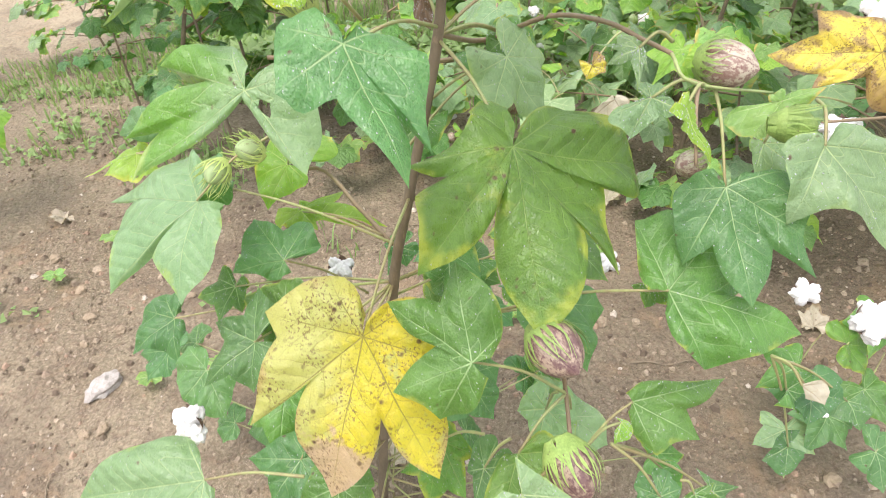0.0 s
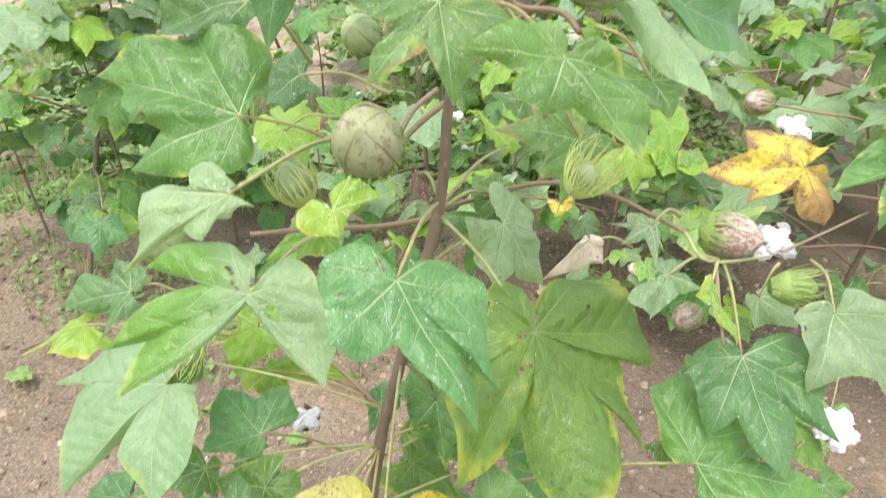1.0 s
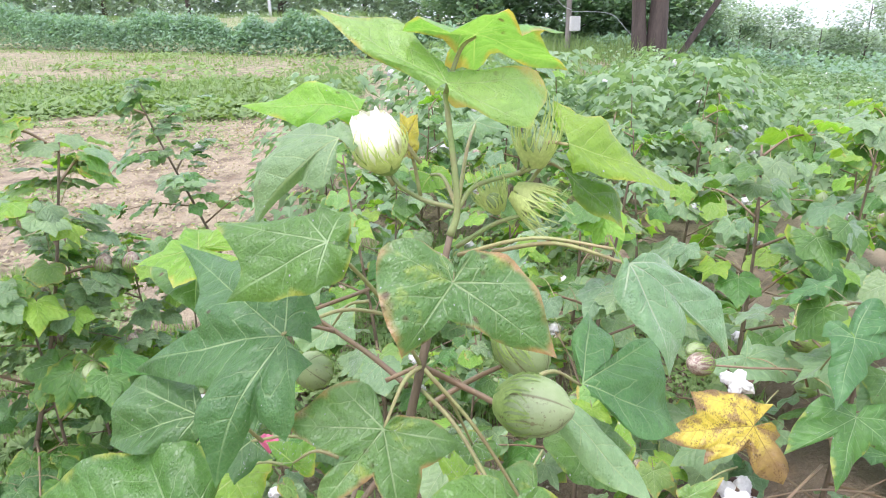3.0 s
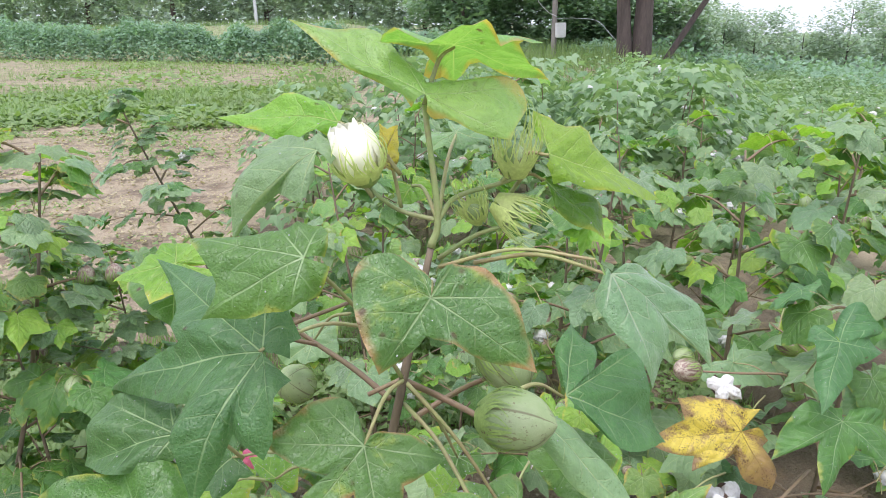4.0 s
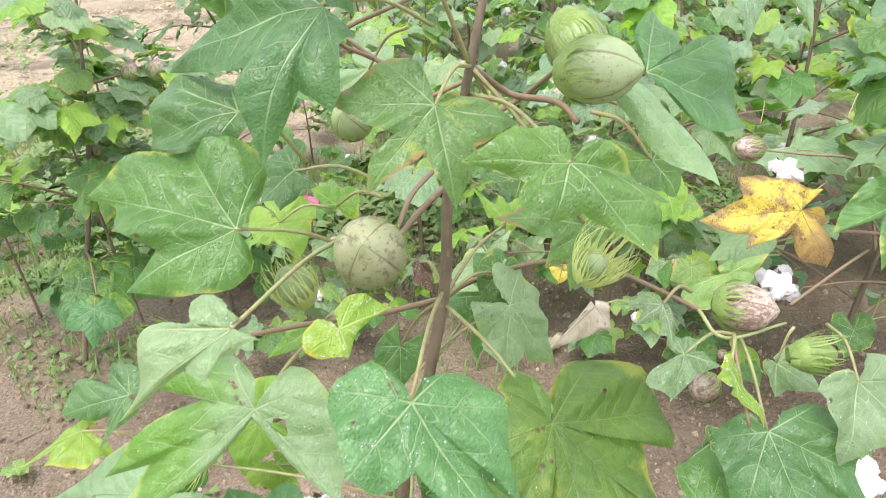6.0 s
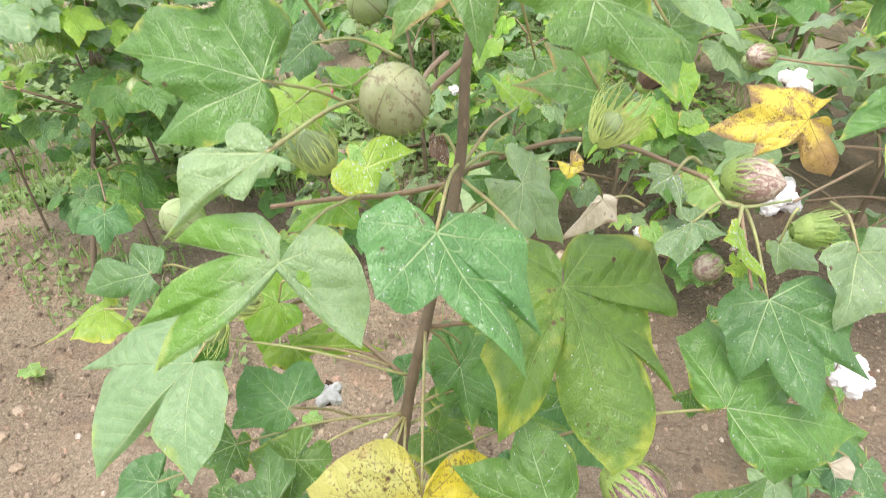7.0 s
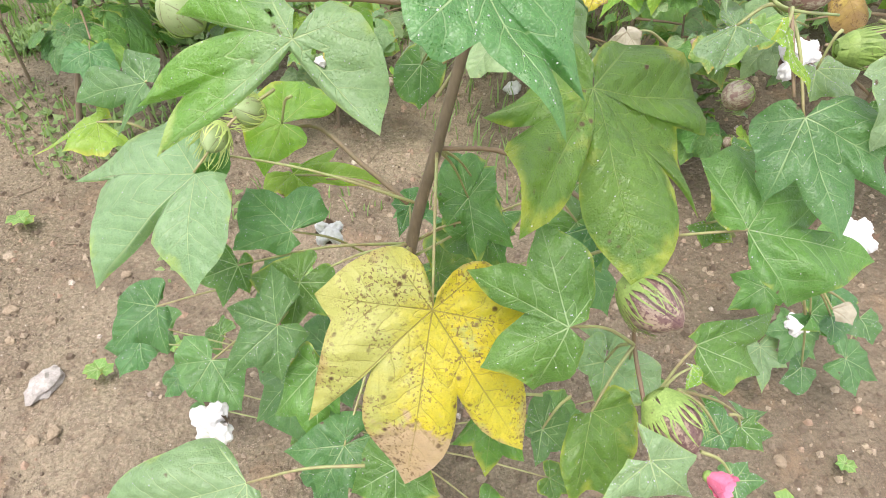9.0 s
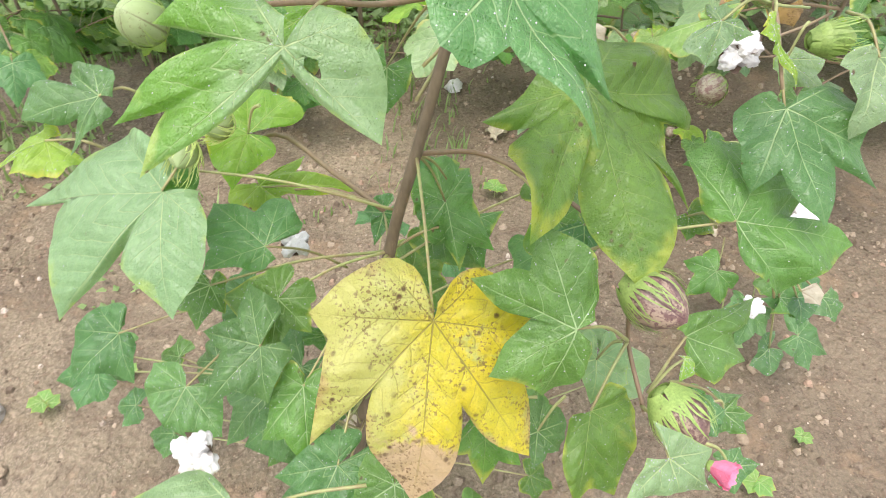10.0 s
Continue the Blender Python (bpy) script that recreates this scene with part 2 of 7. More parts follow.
def soil_material():
    """Damp reddish-brown sandy loam, with paler crust and grit; far off it greens over with low weeds."""
    k = Nodes("soil")
    geo = k.put("TexCoord").outputs["Object"]
    xyz = k.put("SeparateXYZ", geo)
    wide = k.noise(geo, 1.3, 4.0, 0.6).outputs[0]
    mid = k.noise(geo, 9.0, 5.0, 0.65).outputs[0]
    fine = k.noise(geo, 210.0, 3.0, 0.6).outputs[0]
    sand = k.noise(geo, 900.0, 2.0, 0.5).outputs[0]
    col = k.mix(k.band(wide, 0.35, 0.65), rgb(0.160, 0.136, 0.088), rgb(0.262, 0.222, 0.148))
    col = k.mix(k.band(mid, 0.45, 0.7, 0.0, 0.7), col, rgb(0.145, 0.110, 0.076))
    col = k.mix(k.band(fine, 0.46, 0.64, 0.0, 0.6), col, rgb(0.38, 0.30, 0.21))
    col = k.mix(k.band(fine, 0.43, 0.32, 0.0, 0.35), col, rgb(0.130, 0.098, 0.066))
    vor = k.put("TexVoronoi", Scale=330.0)
    k.plug(vor.inputs["Vector"], geo)
    grit = k.math("MULTIPLY", k.band(vor.outputs["Distance"], 0.4, 0.2), k.band(k.noise(geo, 45.0, 2.0).outputs[0], 0.5, 0.62))
    col = k.mix(k.math("MULTIPLY", grit, 0.75), col, rgb(0.58, 0.46, 0.36))
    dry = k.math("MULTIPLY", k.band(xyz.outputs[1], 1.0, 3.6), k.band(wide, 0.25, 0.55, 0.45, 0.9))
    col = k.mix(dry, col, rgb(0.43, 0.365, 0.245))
    beyond = k.math("MULTIPLY_ADD", xyz.outputs[0], 0.92, xyz.outputs[1])
    thin = k.noise(geo, 1.1, 5.0, 0.7).outputs[0]
    green = k.mix(k.noise(geo, 2.3, 4.0, 0.7).outputs[0], rgb(0.20, 0.28, 0.11), rgb(0.33, 0.38, 0.20))
    col = k.mix(k.math("MULTIPLY", k.band(xyz.outputs[1], 7.0, 12.0), k.band(thin, 0.42, 0.62, 0.1, 0.6)), col, green)
    col = k.mix(k.band(k.math("MULTIPLY_ADD", thin, 6.0, beyond), 27.0, 31.5, 0.0, 0.95), col, green)
    damp = k.band(k.noise(geo, 3.2, 5.0, 0.7).outputs[0], 0.46, 0.62, 0.0, 0.75)
    wet_side = k.math("MULTIPLY", k.band(k.math("MULTIPLY_ADD", thin, 0.8, xyz.outputs[0]), 0.35, 1.05, 0.0, 0.55), k.math("MULTIPLY", k.band(xyz.outputs[1], 3.0, 1.8), k.math("MULTIPLY", k.band(xyz.outputs[1], -1.0, 0.2), k.band(xyz.outputs[0], 4.0, 2.0))))
    col = k.mix(k.math("MAXIMUM", damp, wet_side), col, rgb(0.116, 0.090, 0.062))
    crumb = k.put("TexVoronoi", Scale=95.0)
    k.plug(crumb.inputs["Vector"], geo)
    col = k.mix(k.band(crumb.outputs["Distance"], 0.55, 0.9, 0.0, 0.45), col, rgb(0.13, 0.085, 0.058))
    col = k.mix(k.band(sand, 0.50, 0.66, 0.0, 0.34), col, rgb(0.44, 0.335, 0.235))
    col = k.mix(k.band(sand, 0.47, 0.34, 0.0, 0.36), col, rgb(0.115, 0.080, 0.055))
    rust = k.math("MULTIPLY", k.band(k.noise(geo, 6.5, 5.0, 0.7).outputs[0], 0.54, 0.68, 0.0, 0.6), k.band(sand, 0.35, 0.6, 0.4, 1.0))
    col = k.mix(rust, col, rgb(0.31, 0.215, 0.130))
    k.plug(k.bsdf.inputs["Base Color"], col)
    k.bsdf.inputs["Roughness"].default_value = 0.9
    k.bsdf.inputs["Specular IOR Level"].default_value = 0.25
    bp = k.put("Bump", Strength=1.0, Distance=0.010)
    k.plug(bp.inputs["Height"], k.math("ADD", k.math("ADD", k.math("ADD", k.math("MULTIPLY", mid, 2.2), k.math("MULTIPLY", k.noise(geo, 38.0, 4.0, 0.6).outputs[0], 0.9)), k.math("ADD", k.math("MULTIPLY", fine, 0.35), k.math("MULTIPLY", sand, 0.12))), k.math("ADD", k.math("MULTIPLY", grit, 0.5), k.math("MULTIPLY", crumb.outputs["Distance"], -0.5))))
    k.plug(k.bsdf.inputs["Normal"], bp)
    return k.mat


def grit_material():
    """Loose grains and crumbs, each with a tone of its own."""
    k = Nodes("grit")
    isl = k.put("NewGeometry").outputs["Random Per Island"]
    geo = k.put("TexCoord").outputs["Object"]
    col = k.mix(k.band(isl, 0.0, 1.0), rgb(0.115, 0.085, 0.056), rgb(0.37, 0.30, 0.21))
    col = k.mix(k.band(k.math("FRACT", k.math("MULTIPLY", isl, 17.3)), 0.84, 0.92), col, rgb(0.34, 0.235, 0.16))
    col = k.mix(k.band(k.math("FRACT", k.math("MULTIPLY", isl, 41.7)), 0.965, 0.985), col, rgb(0.56, 0.49, 0.40))
    col = k.mix(k.band(k.noise(geo, 300.0, 3.0).outputs[0], 0.4, 0.65, 0.0, 0.4), col, rgb(0.14, 0.10, 0.07))
    k.plug(k.bsdf.inputs["Base Color"], col)
    k.bsdf.inputs["Roughness"].default_value = 0.9
    return k.mat


def dew_material():
    """Clear water drops."""
    k = Nodes("dew")
    k.bsdf.inputs["Base Color"].default_value = rgb(0.95, 0.97, 0.95)
    k.bsdf.inputs["Roughness"].default_value = 0.04
    k.bsdf.inputs["IOR"].default_value = 1.33
    k.bsdf.inputs["Transmission Weight"].default_value = 0.55
    return k.mat


VEIN = rgb(0.36, 0.50, 0.25)
M = {
    "green": leaf_material("leaf_green", rgb(0.112, 0.255, 0.046), rgb(0.074, 0.188, 0.034), VEIN, rgb(0.35, 0.40, 0.07), 0.03, 0.06),
    "blue": leaf_material("leaf_blue_green", rgb(0.104, 0.240, 0.072), rgb(0.070, 0.182, 0.052), VEIN, rgb(0.26, 0.36, 0.08), 0.0, 0.04),
    "dark": leaf_material("leaf_dark_olive", rgb(0.118, 0.252, 0.032), rgb(0.080, 0.190, 0.028), rgb(0.24, 0.34, 0.10), rgb(0.32, 0.38, 0.05), 0.07, 0.25, patch=rgb(0.22, 0.30, 0.05), patch_amount=0.15, gloss=0.34),
    "light": leaf_material("leaf_light", rgb(0.240, 0.362, 0.178), rgb(0.180, 0.298, 0.130), rgb(0.42, 0.53, 0.27), rgb(0.32, 0.44, 0.12), 0.03, 0.05, gloss=0.36, sheen=0.12),
    # Deep green half: the upper lobe's backlit look is put into the colour.
    "backlit_half": leaf_material("leaf_pale_backlit_half", rgb(0.240, 0.362, 0.178), rgb(0.180, 0.298, 0.130), rgb(0.42, 0.53, 0.27), rgb(0.32, 0.44, 0.12), 0.03, 0.05, gloss=0.36, half=rgb(0.115, 0.28, 0.018), half_way=(0.5, -1.0), half_from=0.008, sheen=0.12),
    "lime": leaf_material("leaf_lime", rgb(0.27, 0.45, 0.055), rgb(0.19, 0.37, 0.04), rgb(0.45, 0.58, 0.18), rgb(0.48, 0.50, 0.07), 0.04, 0.15, through_light=0.45),
    "young": leaf_material("leaf_young", rgb(0.26, 0.43, 0.115), rgb(0.18, 0.35, 0.085), rgb(0.45, 0.58, 0.27), rgb(0.50, 0.40, 0.10), 0.08, 0.25, through_light=0.45),
    "redrim": leaf_material("leaf_red_rim", rgb(0.130, 0.265, 0.068), rgb(0.092, 0.208, 0.052), rgb(0.36, 0.48, 0.25), rgb(0.42, 0.26, 0.12), 0.055, 0.5, patch=rgb(0.30, 0.40, 0.08), patch_amount=0.2),
    # This and leaf_grey_green: haze over the field rows is put into the colour.
    "dusty": leaf_material("leaf_field_hazed", rgb(0.245, 0.368, 0.160), rgb(0.175, 0.290, 0.115), rgb(0.42, 0.52, 0.30), rgb(0.42, 0.44, 0.16), 0.03, 0.05, sheen=0.45),
    "grey": leaf_material("leaf_grey_green", rgb(0.205, 0.335, 0.168), rgb(0.150, 0.265, 0.122), rgb(0.40, 0.50, 0.32), rgb(0.36, 0.40, 0.18), 0.03, 0.05, sheen=0.45),
    "yellow": leaf_material("leaf_yellow", rgb(0.51, 0.37, 0.015), rgb(0.43, 0.36, 0.03), rgb(0.25, 0.21, 0.05), rgb(0.42, 0.33, 0.12), 0.05, 1.0, patch=rgb(0.42, 0.44, 0.13), patch_amount=0.25, wither=0.122, gloss=0.5, half=rgb(0.45, 0.455, 0.145)),
    "amber": leaf_material("leaf_amber", rgb(0.70, 0.565, 0.075), rgb(0.62, 0.51, 0.08), rgb(0.26, 0.16, 0.04), rgb(0.30, 0.19, 0.09), 0.10, 1.0, patch=rgb(0.36, 0.23, 0.09), patch_amount=0.42, gloss=0.5, half=rgb(0.33, 0.20, 0.085), half_way=(-0.75, -0.8), half_from=0.002),
    "dry": leaf_material("leaf_dry", rgb(0.50, 0.45, 0.34), rgb(0.40, 0.35, 0.26), rgb(0.34, 0.28, 0.18), rgb(0.30, 0.22, 0.13), 0.06, 0.4, gloss=0.7, dew=0.0, through_light=0.15),
    "brown": leaf_material("leaf_brown", rgb(0.20, 0.115, 0.075), rgb(0.13, 0.075, 0.05), rgb(0.25, 0.16, 0.10), rgb(0.12, 0.07, 0.045), 0.05, 0.3, gloss=0.7, dew=0.0, through_light=0.15),
    "stem": plain_material("stem_brown", rgb(0.200, 0.155, 0.100), rgb(0.130, 0.102, 0.066), 45.0, 0.65, 0.5, 0.002, rgb(0.30, 0.22, 0.14), 0.6, stretch=(1, 1, 0.25)),
    "shoot": plain_material("shoot_green", rgb(0.22, 0.30, 0.10), rgb(0.27, 0.27, 0.12), 40.0, 0.5, 0.25, 0.001),
    "twig": plain_material("branch_red_brown", rgb(0.215, 0.145, 0.085), rgb(0.195, 0.155, 0.085), 50.0, 0.55, 0.3, 0.001, rgb(0.26, 0.21, 0.10), 0.6),
    "petiole": plain_material("petiole_green", rgb(0.26, 0.30, 0.11), rgb(0.27, 0.20, 0.10), 30.0, 0.5, 0.2, 0.001),
    "boll": boll_material("boll_green", rgb(0.235, 0.320, 0.125), rgb(0.305, 0.375, 0.185), rgb(0.150, 0.135, 0.060), 0.12),
    "mottled": boll_material("boll_green_brown", rgb(0.190, 0.225, 0.095), rgb(0.285, 0.300, 0.160), rgb(0.130, 0.100, 0.050), 0.42),
    "ripe": boll_material("boll_mottled", rgb(0.35, 0.31, 0.22), rgb(0.44, 0.39, 0.29), rgb(0.175, 0.085, 0.07), 0.75),
    "purple": boll_material("boll_purple", rgb(0.27, 0.20, 0.145), rgb(0.38, 0.30, 0.21), rgb(0.095, 0.04, 0.045), 0.9),
    "bract": plain_material("bract_green", rgb(0.31, 0.43, 0.12), rgb(0.20, 0.31, 0.075), 90.0, 0.5, 0.4, 0.001, rgb(0.15, 0.10, 0.06), 0.62, translucent=0.35),
    "fringe": plain_material("bract_pale", rgb(0.52, 0.60, 0.22), rgb(0.41, 0.51, 0.15), 70.0, 0.5, 0.4, 0.001, rgb(0.30, 0.20, 0.10), 0.72, translucent=0.4),
    "lint": plain_material("cotton_lint", rgb(0.78, 0.78, 0.75), rgb(0.66, 0.65, 0.61), 120.0, 0.95, 0.8, 0.002, translucent=0.2),
    "burr": plain_material("burr_brown", rgb(0.15, 0.095, 0.06), rgb(0.075, 0.05, 0.036), 80.0, 0.8, 0.5, 0.001),
    "petal": plain_material("petal_cream", rgb(0.96, 0.95, 0.70), rgb(0.96, 0.96, 0.82), 60.0, 0.6, 0.3, 0.001, translucent=0.15),
    "pink": plain_material("petal_pink", rgb(0.80, 0.22, 0.34), rgb(0.70, 0.20, 0.32), 80.0, 0.6, 0.3, 0.001, translucent=0.3),
    "pale_stone": plain_material("stone_pale", rgb(0.42, 0.39, 0.35), rgb(0.27, 0.24, 0.21), 60.0, 0.85, 0.6, 0.003),
    "clod": plain_material("soil_clod", rgb(0.27, 0.212, 0.142), rgb(0.20, 0.152, 0.10), 60.0, 0.95, 0.6, 0.003),
    "bark": plain_material("tree_bark", rgb(0.13, 0.10, 0.085), rgb(0.075, 0.058, 0.05), 5.0, 0.9, 0.9, 0.02, stretch=(1, 1, 0.2)),
    "grass": crown_material("weeds", rgb(0.29, 0.40, 0.16), rgb(0.19, 0.30, 0.11)),
    "litter": crown_material("dry_litter", rgb(0.56, 0.50, 0.36), rgb(0.25, 0.21, 0.13)),
    # Distance haze is put into these five foliage colours, paler than the leaves themselves.
    "hedge": crown_material("hedge_foliage_hazed", rgb(0.23, 0.37, 0.26), rgb(0.31, 0.46, 0.33)),
    "far": crown_material("far_foliage_hazed", rgb(0.36, 0.46, 0.39), rgb(0.44, 0.54, 0.44)),
    "haze": crown_material("haze_tinted_foliage", rgb(0.44, 0.55, 0.49), rgb(0.54, 0.64, 0.57)),
    "woods": crown_material("woods_foliage", rgb(0.20, 0.32, 0.20), rgb(0.29, 0.42, 0.26)),
    "field": crown_material("cotton_canopy", rgb(0.175, 0.295, 0.145), rgb(0.345, 0.47, 0.275)),
    "metal": plain_material("grey_paint", rgb(0.55, 0.56, 0.56), rgb(0.45, 0.46, 0.46), 10.0, 0.5, 0.1, 0.001),
    "wood": plain_material("grey_wood", rgb(0.28, 0.25, 0.22), rgb(0.18, 0.16, 0.14), 8.0, 0.85, 0.5, 0.004, stretch=(1, 1, 0.1)),
    "dew": dew_material(),
    "grit": grit_material(),
    "soil": soil_material(),
}


# ---- mesh makers ----
def mesh_of(name, verts, faces, mat, smooth=True):
    me = bpy.data.meshes.new(name)
    me.from_pydata([tuple(v) for v in verts], [], faces)
    if smooth:
        me.polygons.foreach_set("use_smooth", [True] * len(me.polygons))
    me.materials.append(M[mat] if isinstance(mat, str) else mat)
    me.update()
    return me


def part(name, me, parent=None, label="", m=None):
    """Links a mesh as one object under a thing or a part."""
    ob = new(name, me)
    if parent is not None:
        ob.parent = parent
    if m is not None:
        ob.matrix_basis = m
    if label:
        ob["label"] = label
    return ob


def bezier(p0, p1, p2, p3, n):
    t = np.linspace(0, 1, n)[:, None]
    return (1 - t) ** 3 * p0 + 3 * t * (1 - t) ** 2 * p1 + 3 * t * t * (1 - t) * p2 + t ** 3 * p3


def leaf_rim(lobes, notch, sinus):
    """The keys of a leaf's margin as (place, kind): t a pointed tip, n the bottom of a cut, r a rounded stretch."""
    pol = lambda a, r: np.array((math.sin(radians(a)) * r, math.cos(radians(a)) * r))
    if len(lobes[0]) == 3:
        return [(pol(a, r), k) for a, r, k in lobes]
    size = max(l for _, l in lobes)
    last = len(lobes) - 1
    back = lobes[0][0] - lobes[-1][0] + 360
    keys = [(pol(lobes[0][0] - 0.42 * back, size * max(sinus, 0.12)), "r")]
    for i, (a, l) in enumerate(lobes):
        base = i in (0, last) and last > 2 and abs(a) > 95
        if base:
            keys.append((pol(a - 18, l * 0.92), "r"))
            keys.append((pol(a + 18, l * 0.98), "r"))
        else:
            keys.append((pol(a, l), "t"))
        if i < last:
            a1, l1 = lobes[i + 1]
            cut = notch[i] if isinstance(notch, tuple) else notch
            gap = min(1.0, abs(a1 - a) / 60.0)
            deep = min(l, l1) * (1 - (1 - cut) * (0.55 + 0.45 * gap))
            if base or (i + 1 == last and abs(a1) > 95):
                deep = min(l, l1) * (0.55 + 0.45 * cut)
            if cut < 0.94 and abs(a1 - a) > 18:
                keys.append((pol((a * l1 + a1 * l) / (l + l1), deep), "n"))
    keys.append((pol(lobes[-1][0] + 0.42 * back, size * max(sinus, 0.12)), "r"))
    return keys


def unit(v):
    return v / max(1e-9, np.linalg.norm(v))


def leaf_mesh(name, mat, lobes, notch=0.5, sinus=0.12, droop=0.1, fold=0.15, wave=0.06, seed=0, fine=1.0, holes=(), stalk=0.0, wet=0, curls=()):
    """A palmate leaf in its own plane: the stalk joins at the origin, +y is the middle lobe, +z the upper side.
    lobes: (degrees clockwise from +y, length in metres) in order round the leaf, or (degrees, length, kind) with every tip, cut and shoulder named;
    notch: how far in the cuts between them end, as one share or one for each cut; droop: how far lobes sink outwards; fold: creasing along veins;
    wave: unevenness of the margin; holes: (degrees, distance, radius); curls: (degrees, distance, bend in degrees, radius of the bend), parts that roll over."""
    rnd = random.Random(seed)
    pol = lambda a, r: np.array((math.sin(radians(a)) * r, math.cos(radians(a)) * r))
    keys = leaf_rim(lobes, notch, sinus)
    size = max(np.linalg.norm(p) for p, _ in keys)
    ends = []
    for i, (p, kind) in enumerate(keys):
        before = keys[i - 1][0] if i else None
        after = keys[i + 1][0] if i + 1 < len(keys) else None
        to_next = unit(after - p) if after is not None else None
        from_last = unit(p - before) if before is not None else None
        if after is None or before is None:
            ends.append((from_last, to_next))
        elif kind == "r":
            ends.append((unit(after - before),) * 2)
        elif kind == "t":
            ends.append((unit(from_last + 0.15 * unit(p)), unit(to_next - 0.15 * unit(p))))
        else:
            lead = lambda q, k, chord: unit(chord + (0.75 if k == "t" else 0.35) * unit(q))
            ends.append((-lead(before, keys[i - 1][1], -from_last), lead(after, keys[i + 1][1], to_next)))
    rim, tip_at = [], set()
    for i in range(len(keys) - 1):
        (p, kind), (q, _) = keys[i], keys[i + 1]
        ln = np.linalg.norm(q - p)
        steps = max(2, min(10, int(round(ln / size * (14 * fine if fine > 0.8 else 5)))))
        if kind == "t":
            tip_at.add(len(rim))
        rim += list(bezier(p, p + ends[i][1] * ln * 0.36, q - ends[i + 1][0] * ln * 0.36, q, steps + 1)[:-1])
    rim.append(keys[-1][0])
    rim = np.array(rim)
    sw = [rnd.uniform(0, 6.28) for _ in range(2)]
    jag = np.array([1.0 if q in tip_at else 1 + wave * 0.10 * (math.sin(q * 0.9 + sw[0]) + 0.5 * rnd.uniform(-1, 1)) for q in range(len(rim))])
    rim = rim * jag[:, None]
    marks = [(math.degrees(math.atan2(p[0], p[1])), np.linalg.norm(p), 1.0 if k == "t" else 0.55) for p, k in keys if k != "n"]
    rings = [0.0, 0.10, 0.22, 0.36, 0.50, 0.64, 0.77, 0.89, 1.0] if fine > 0.8 else [0.0, 0.3, 0.65, 1.0]
    chosen = []
    for a, l, weight in sorted(marks, key=lambda v: -v[1] * v[2]):
        if l > 0.3 * size and len(chosen) < 7 and all(abs((a - c + 180) % 360 - 180) > 34 for c, _ in chosen):
            chosen.append((a, l))
    axes = [pol(a, 1.0) for a, _ in chosen]
    lens = [l for _, l in chosen]
    verts, attr = [], []
    phase = [rnd.uniform(0, 6.28) for _ in range(4)]
    for f in rings:
        for p in (rim if f > 0 else rim[:1]):
            q = p * f
            best = None
            for ax, ln in zip(axes, lens):
                along = q @ ax
                off = abs(q[0] * ax[1] - q[1] * ax[0])
                if along < 0:
                    off = math.hypot(along, off)
                if best is None or off < best[1]:
                    best = (max(along, 0.0), off, ln)
            s, d, ln = best
            r = np.linalg.norm(q) / size
            ang = math.atan2(q[0], q[1])
            z = -droop * size * r ** 2.2 + 1.45 * fold * d * (0.4 + 0.6 * r)
            z += wave * size * f * f * (math.sin(ang * 5 + phase[0]) * 0.95 + math.sin(ang * 11 + phase[1]) * 0.55) - 0.06 * size * f ** 5
            z += wave * size * 0.6 * math.sin(q[0] / size * 7 + phase[2]) * math.sin(q[1] / size * 8 + phase[3])
            place = Vector((q[0], q[1], z))
            for turn, at, bend, radius in curls:
                way = Vector((math.sin(radians(turn)), math.cos(radians(turn)), 0))
                over = place.dot(way) - at
                if over > 0:
                    a = min(over / radius, radians(bend))
                    rest = over - a * radius
                    place += way * (radius * math.sin(a) + rest * math.cos(a) - over) - Vector((0, 0, radius * (1 - math.cos(a)) + rest * math.sin(a)))
            verts.append(tuple(place))
            attr.append((s, d, f))
    m = len(rim)
    faces = [(0, 1 + i + 1, 1 + i) for i in range(m - 1)]
    for j in range(len(rings) - 2):
        o = 1 + j * m
        faces += [(o + i, o + i + 1, o + m + i + 1, o + m + i) for i in range(m - 1)]
    if holes:
        keep = []
        for fc in faces:
            c = np.mean([verts[v][:2] for v in fc], axis=0)
            if not any(np.linalg.norm(c - pol(a, r)) < w for a, r, w in holes):
                keep.append(fc)
        faces = keep
        for v in {v for fc in faces for v in fc}:
            p = np.array(verts[v][:2])
            for a, r, w in holes:
                out = p - pol(a, r)
                far = np.linalg.norm(out)
                if 1e-6 < far < 1.45 * w:
                    p = pol(a, r) + out / far * w * (1 + 0.16 * math.sin(v * 2.3))
                    verts[v] = (p[0], p[1], verts[v][2])
    blade = len(faces)
    for _ in range(wet):
        f = faces[int(rnd.random() ** 0.45 * (blade - 1))]
        w = [rnd.random() + 0.05 for _ in f]
        p = sum((np.array(verts[v]) * k for v, k in zip(f, w)), np.zeros(3)) / sum(w)
        r = 0.00022 + 0.00042 * rnd.random() ** 3
        o = len(verts)
        verts.append((p[0], p[1], p[2] + r * 0.9))
        attr.append((0.0, 0.5, 0.3))
        for ring, up in ((0.7, 0.65), (1.0, -0.1)):
            for q in range(5):
                verts.append((p[0] + math.cos(q * 1.2566) * r * ring, p[1] + math.sin(q * 1.2566) * r * ring, p[2] + r * up))
                attr.append((0.0, 0.5, 0.3))
        faces += [(o, o + 1 + q, o + 1 + (q + 1) % 5) for q in range(5)] + [(o + 1 + q, o + 6 + q, o + 6 + (q + 1) % 5, o + 1 + (q + 1) % 5) for q in range(5)]
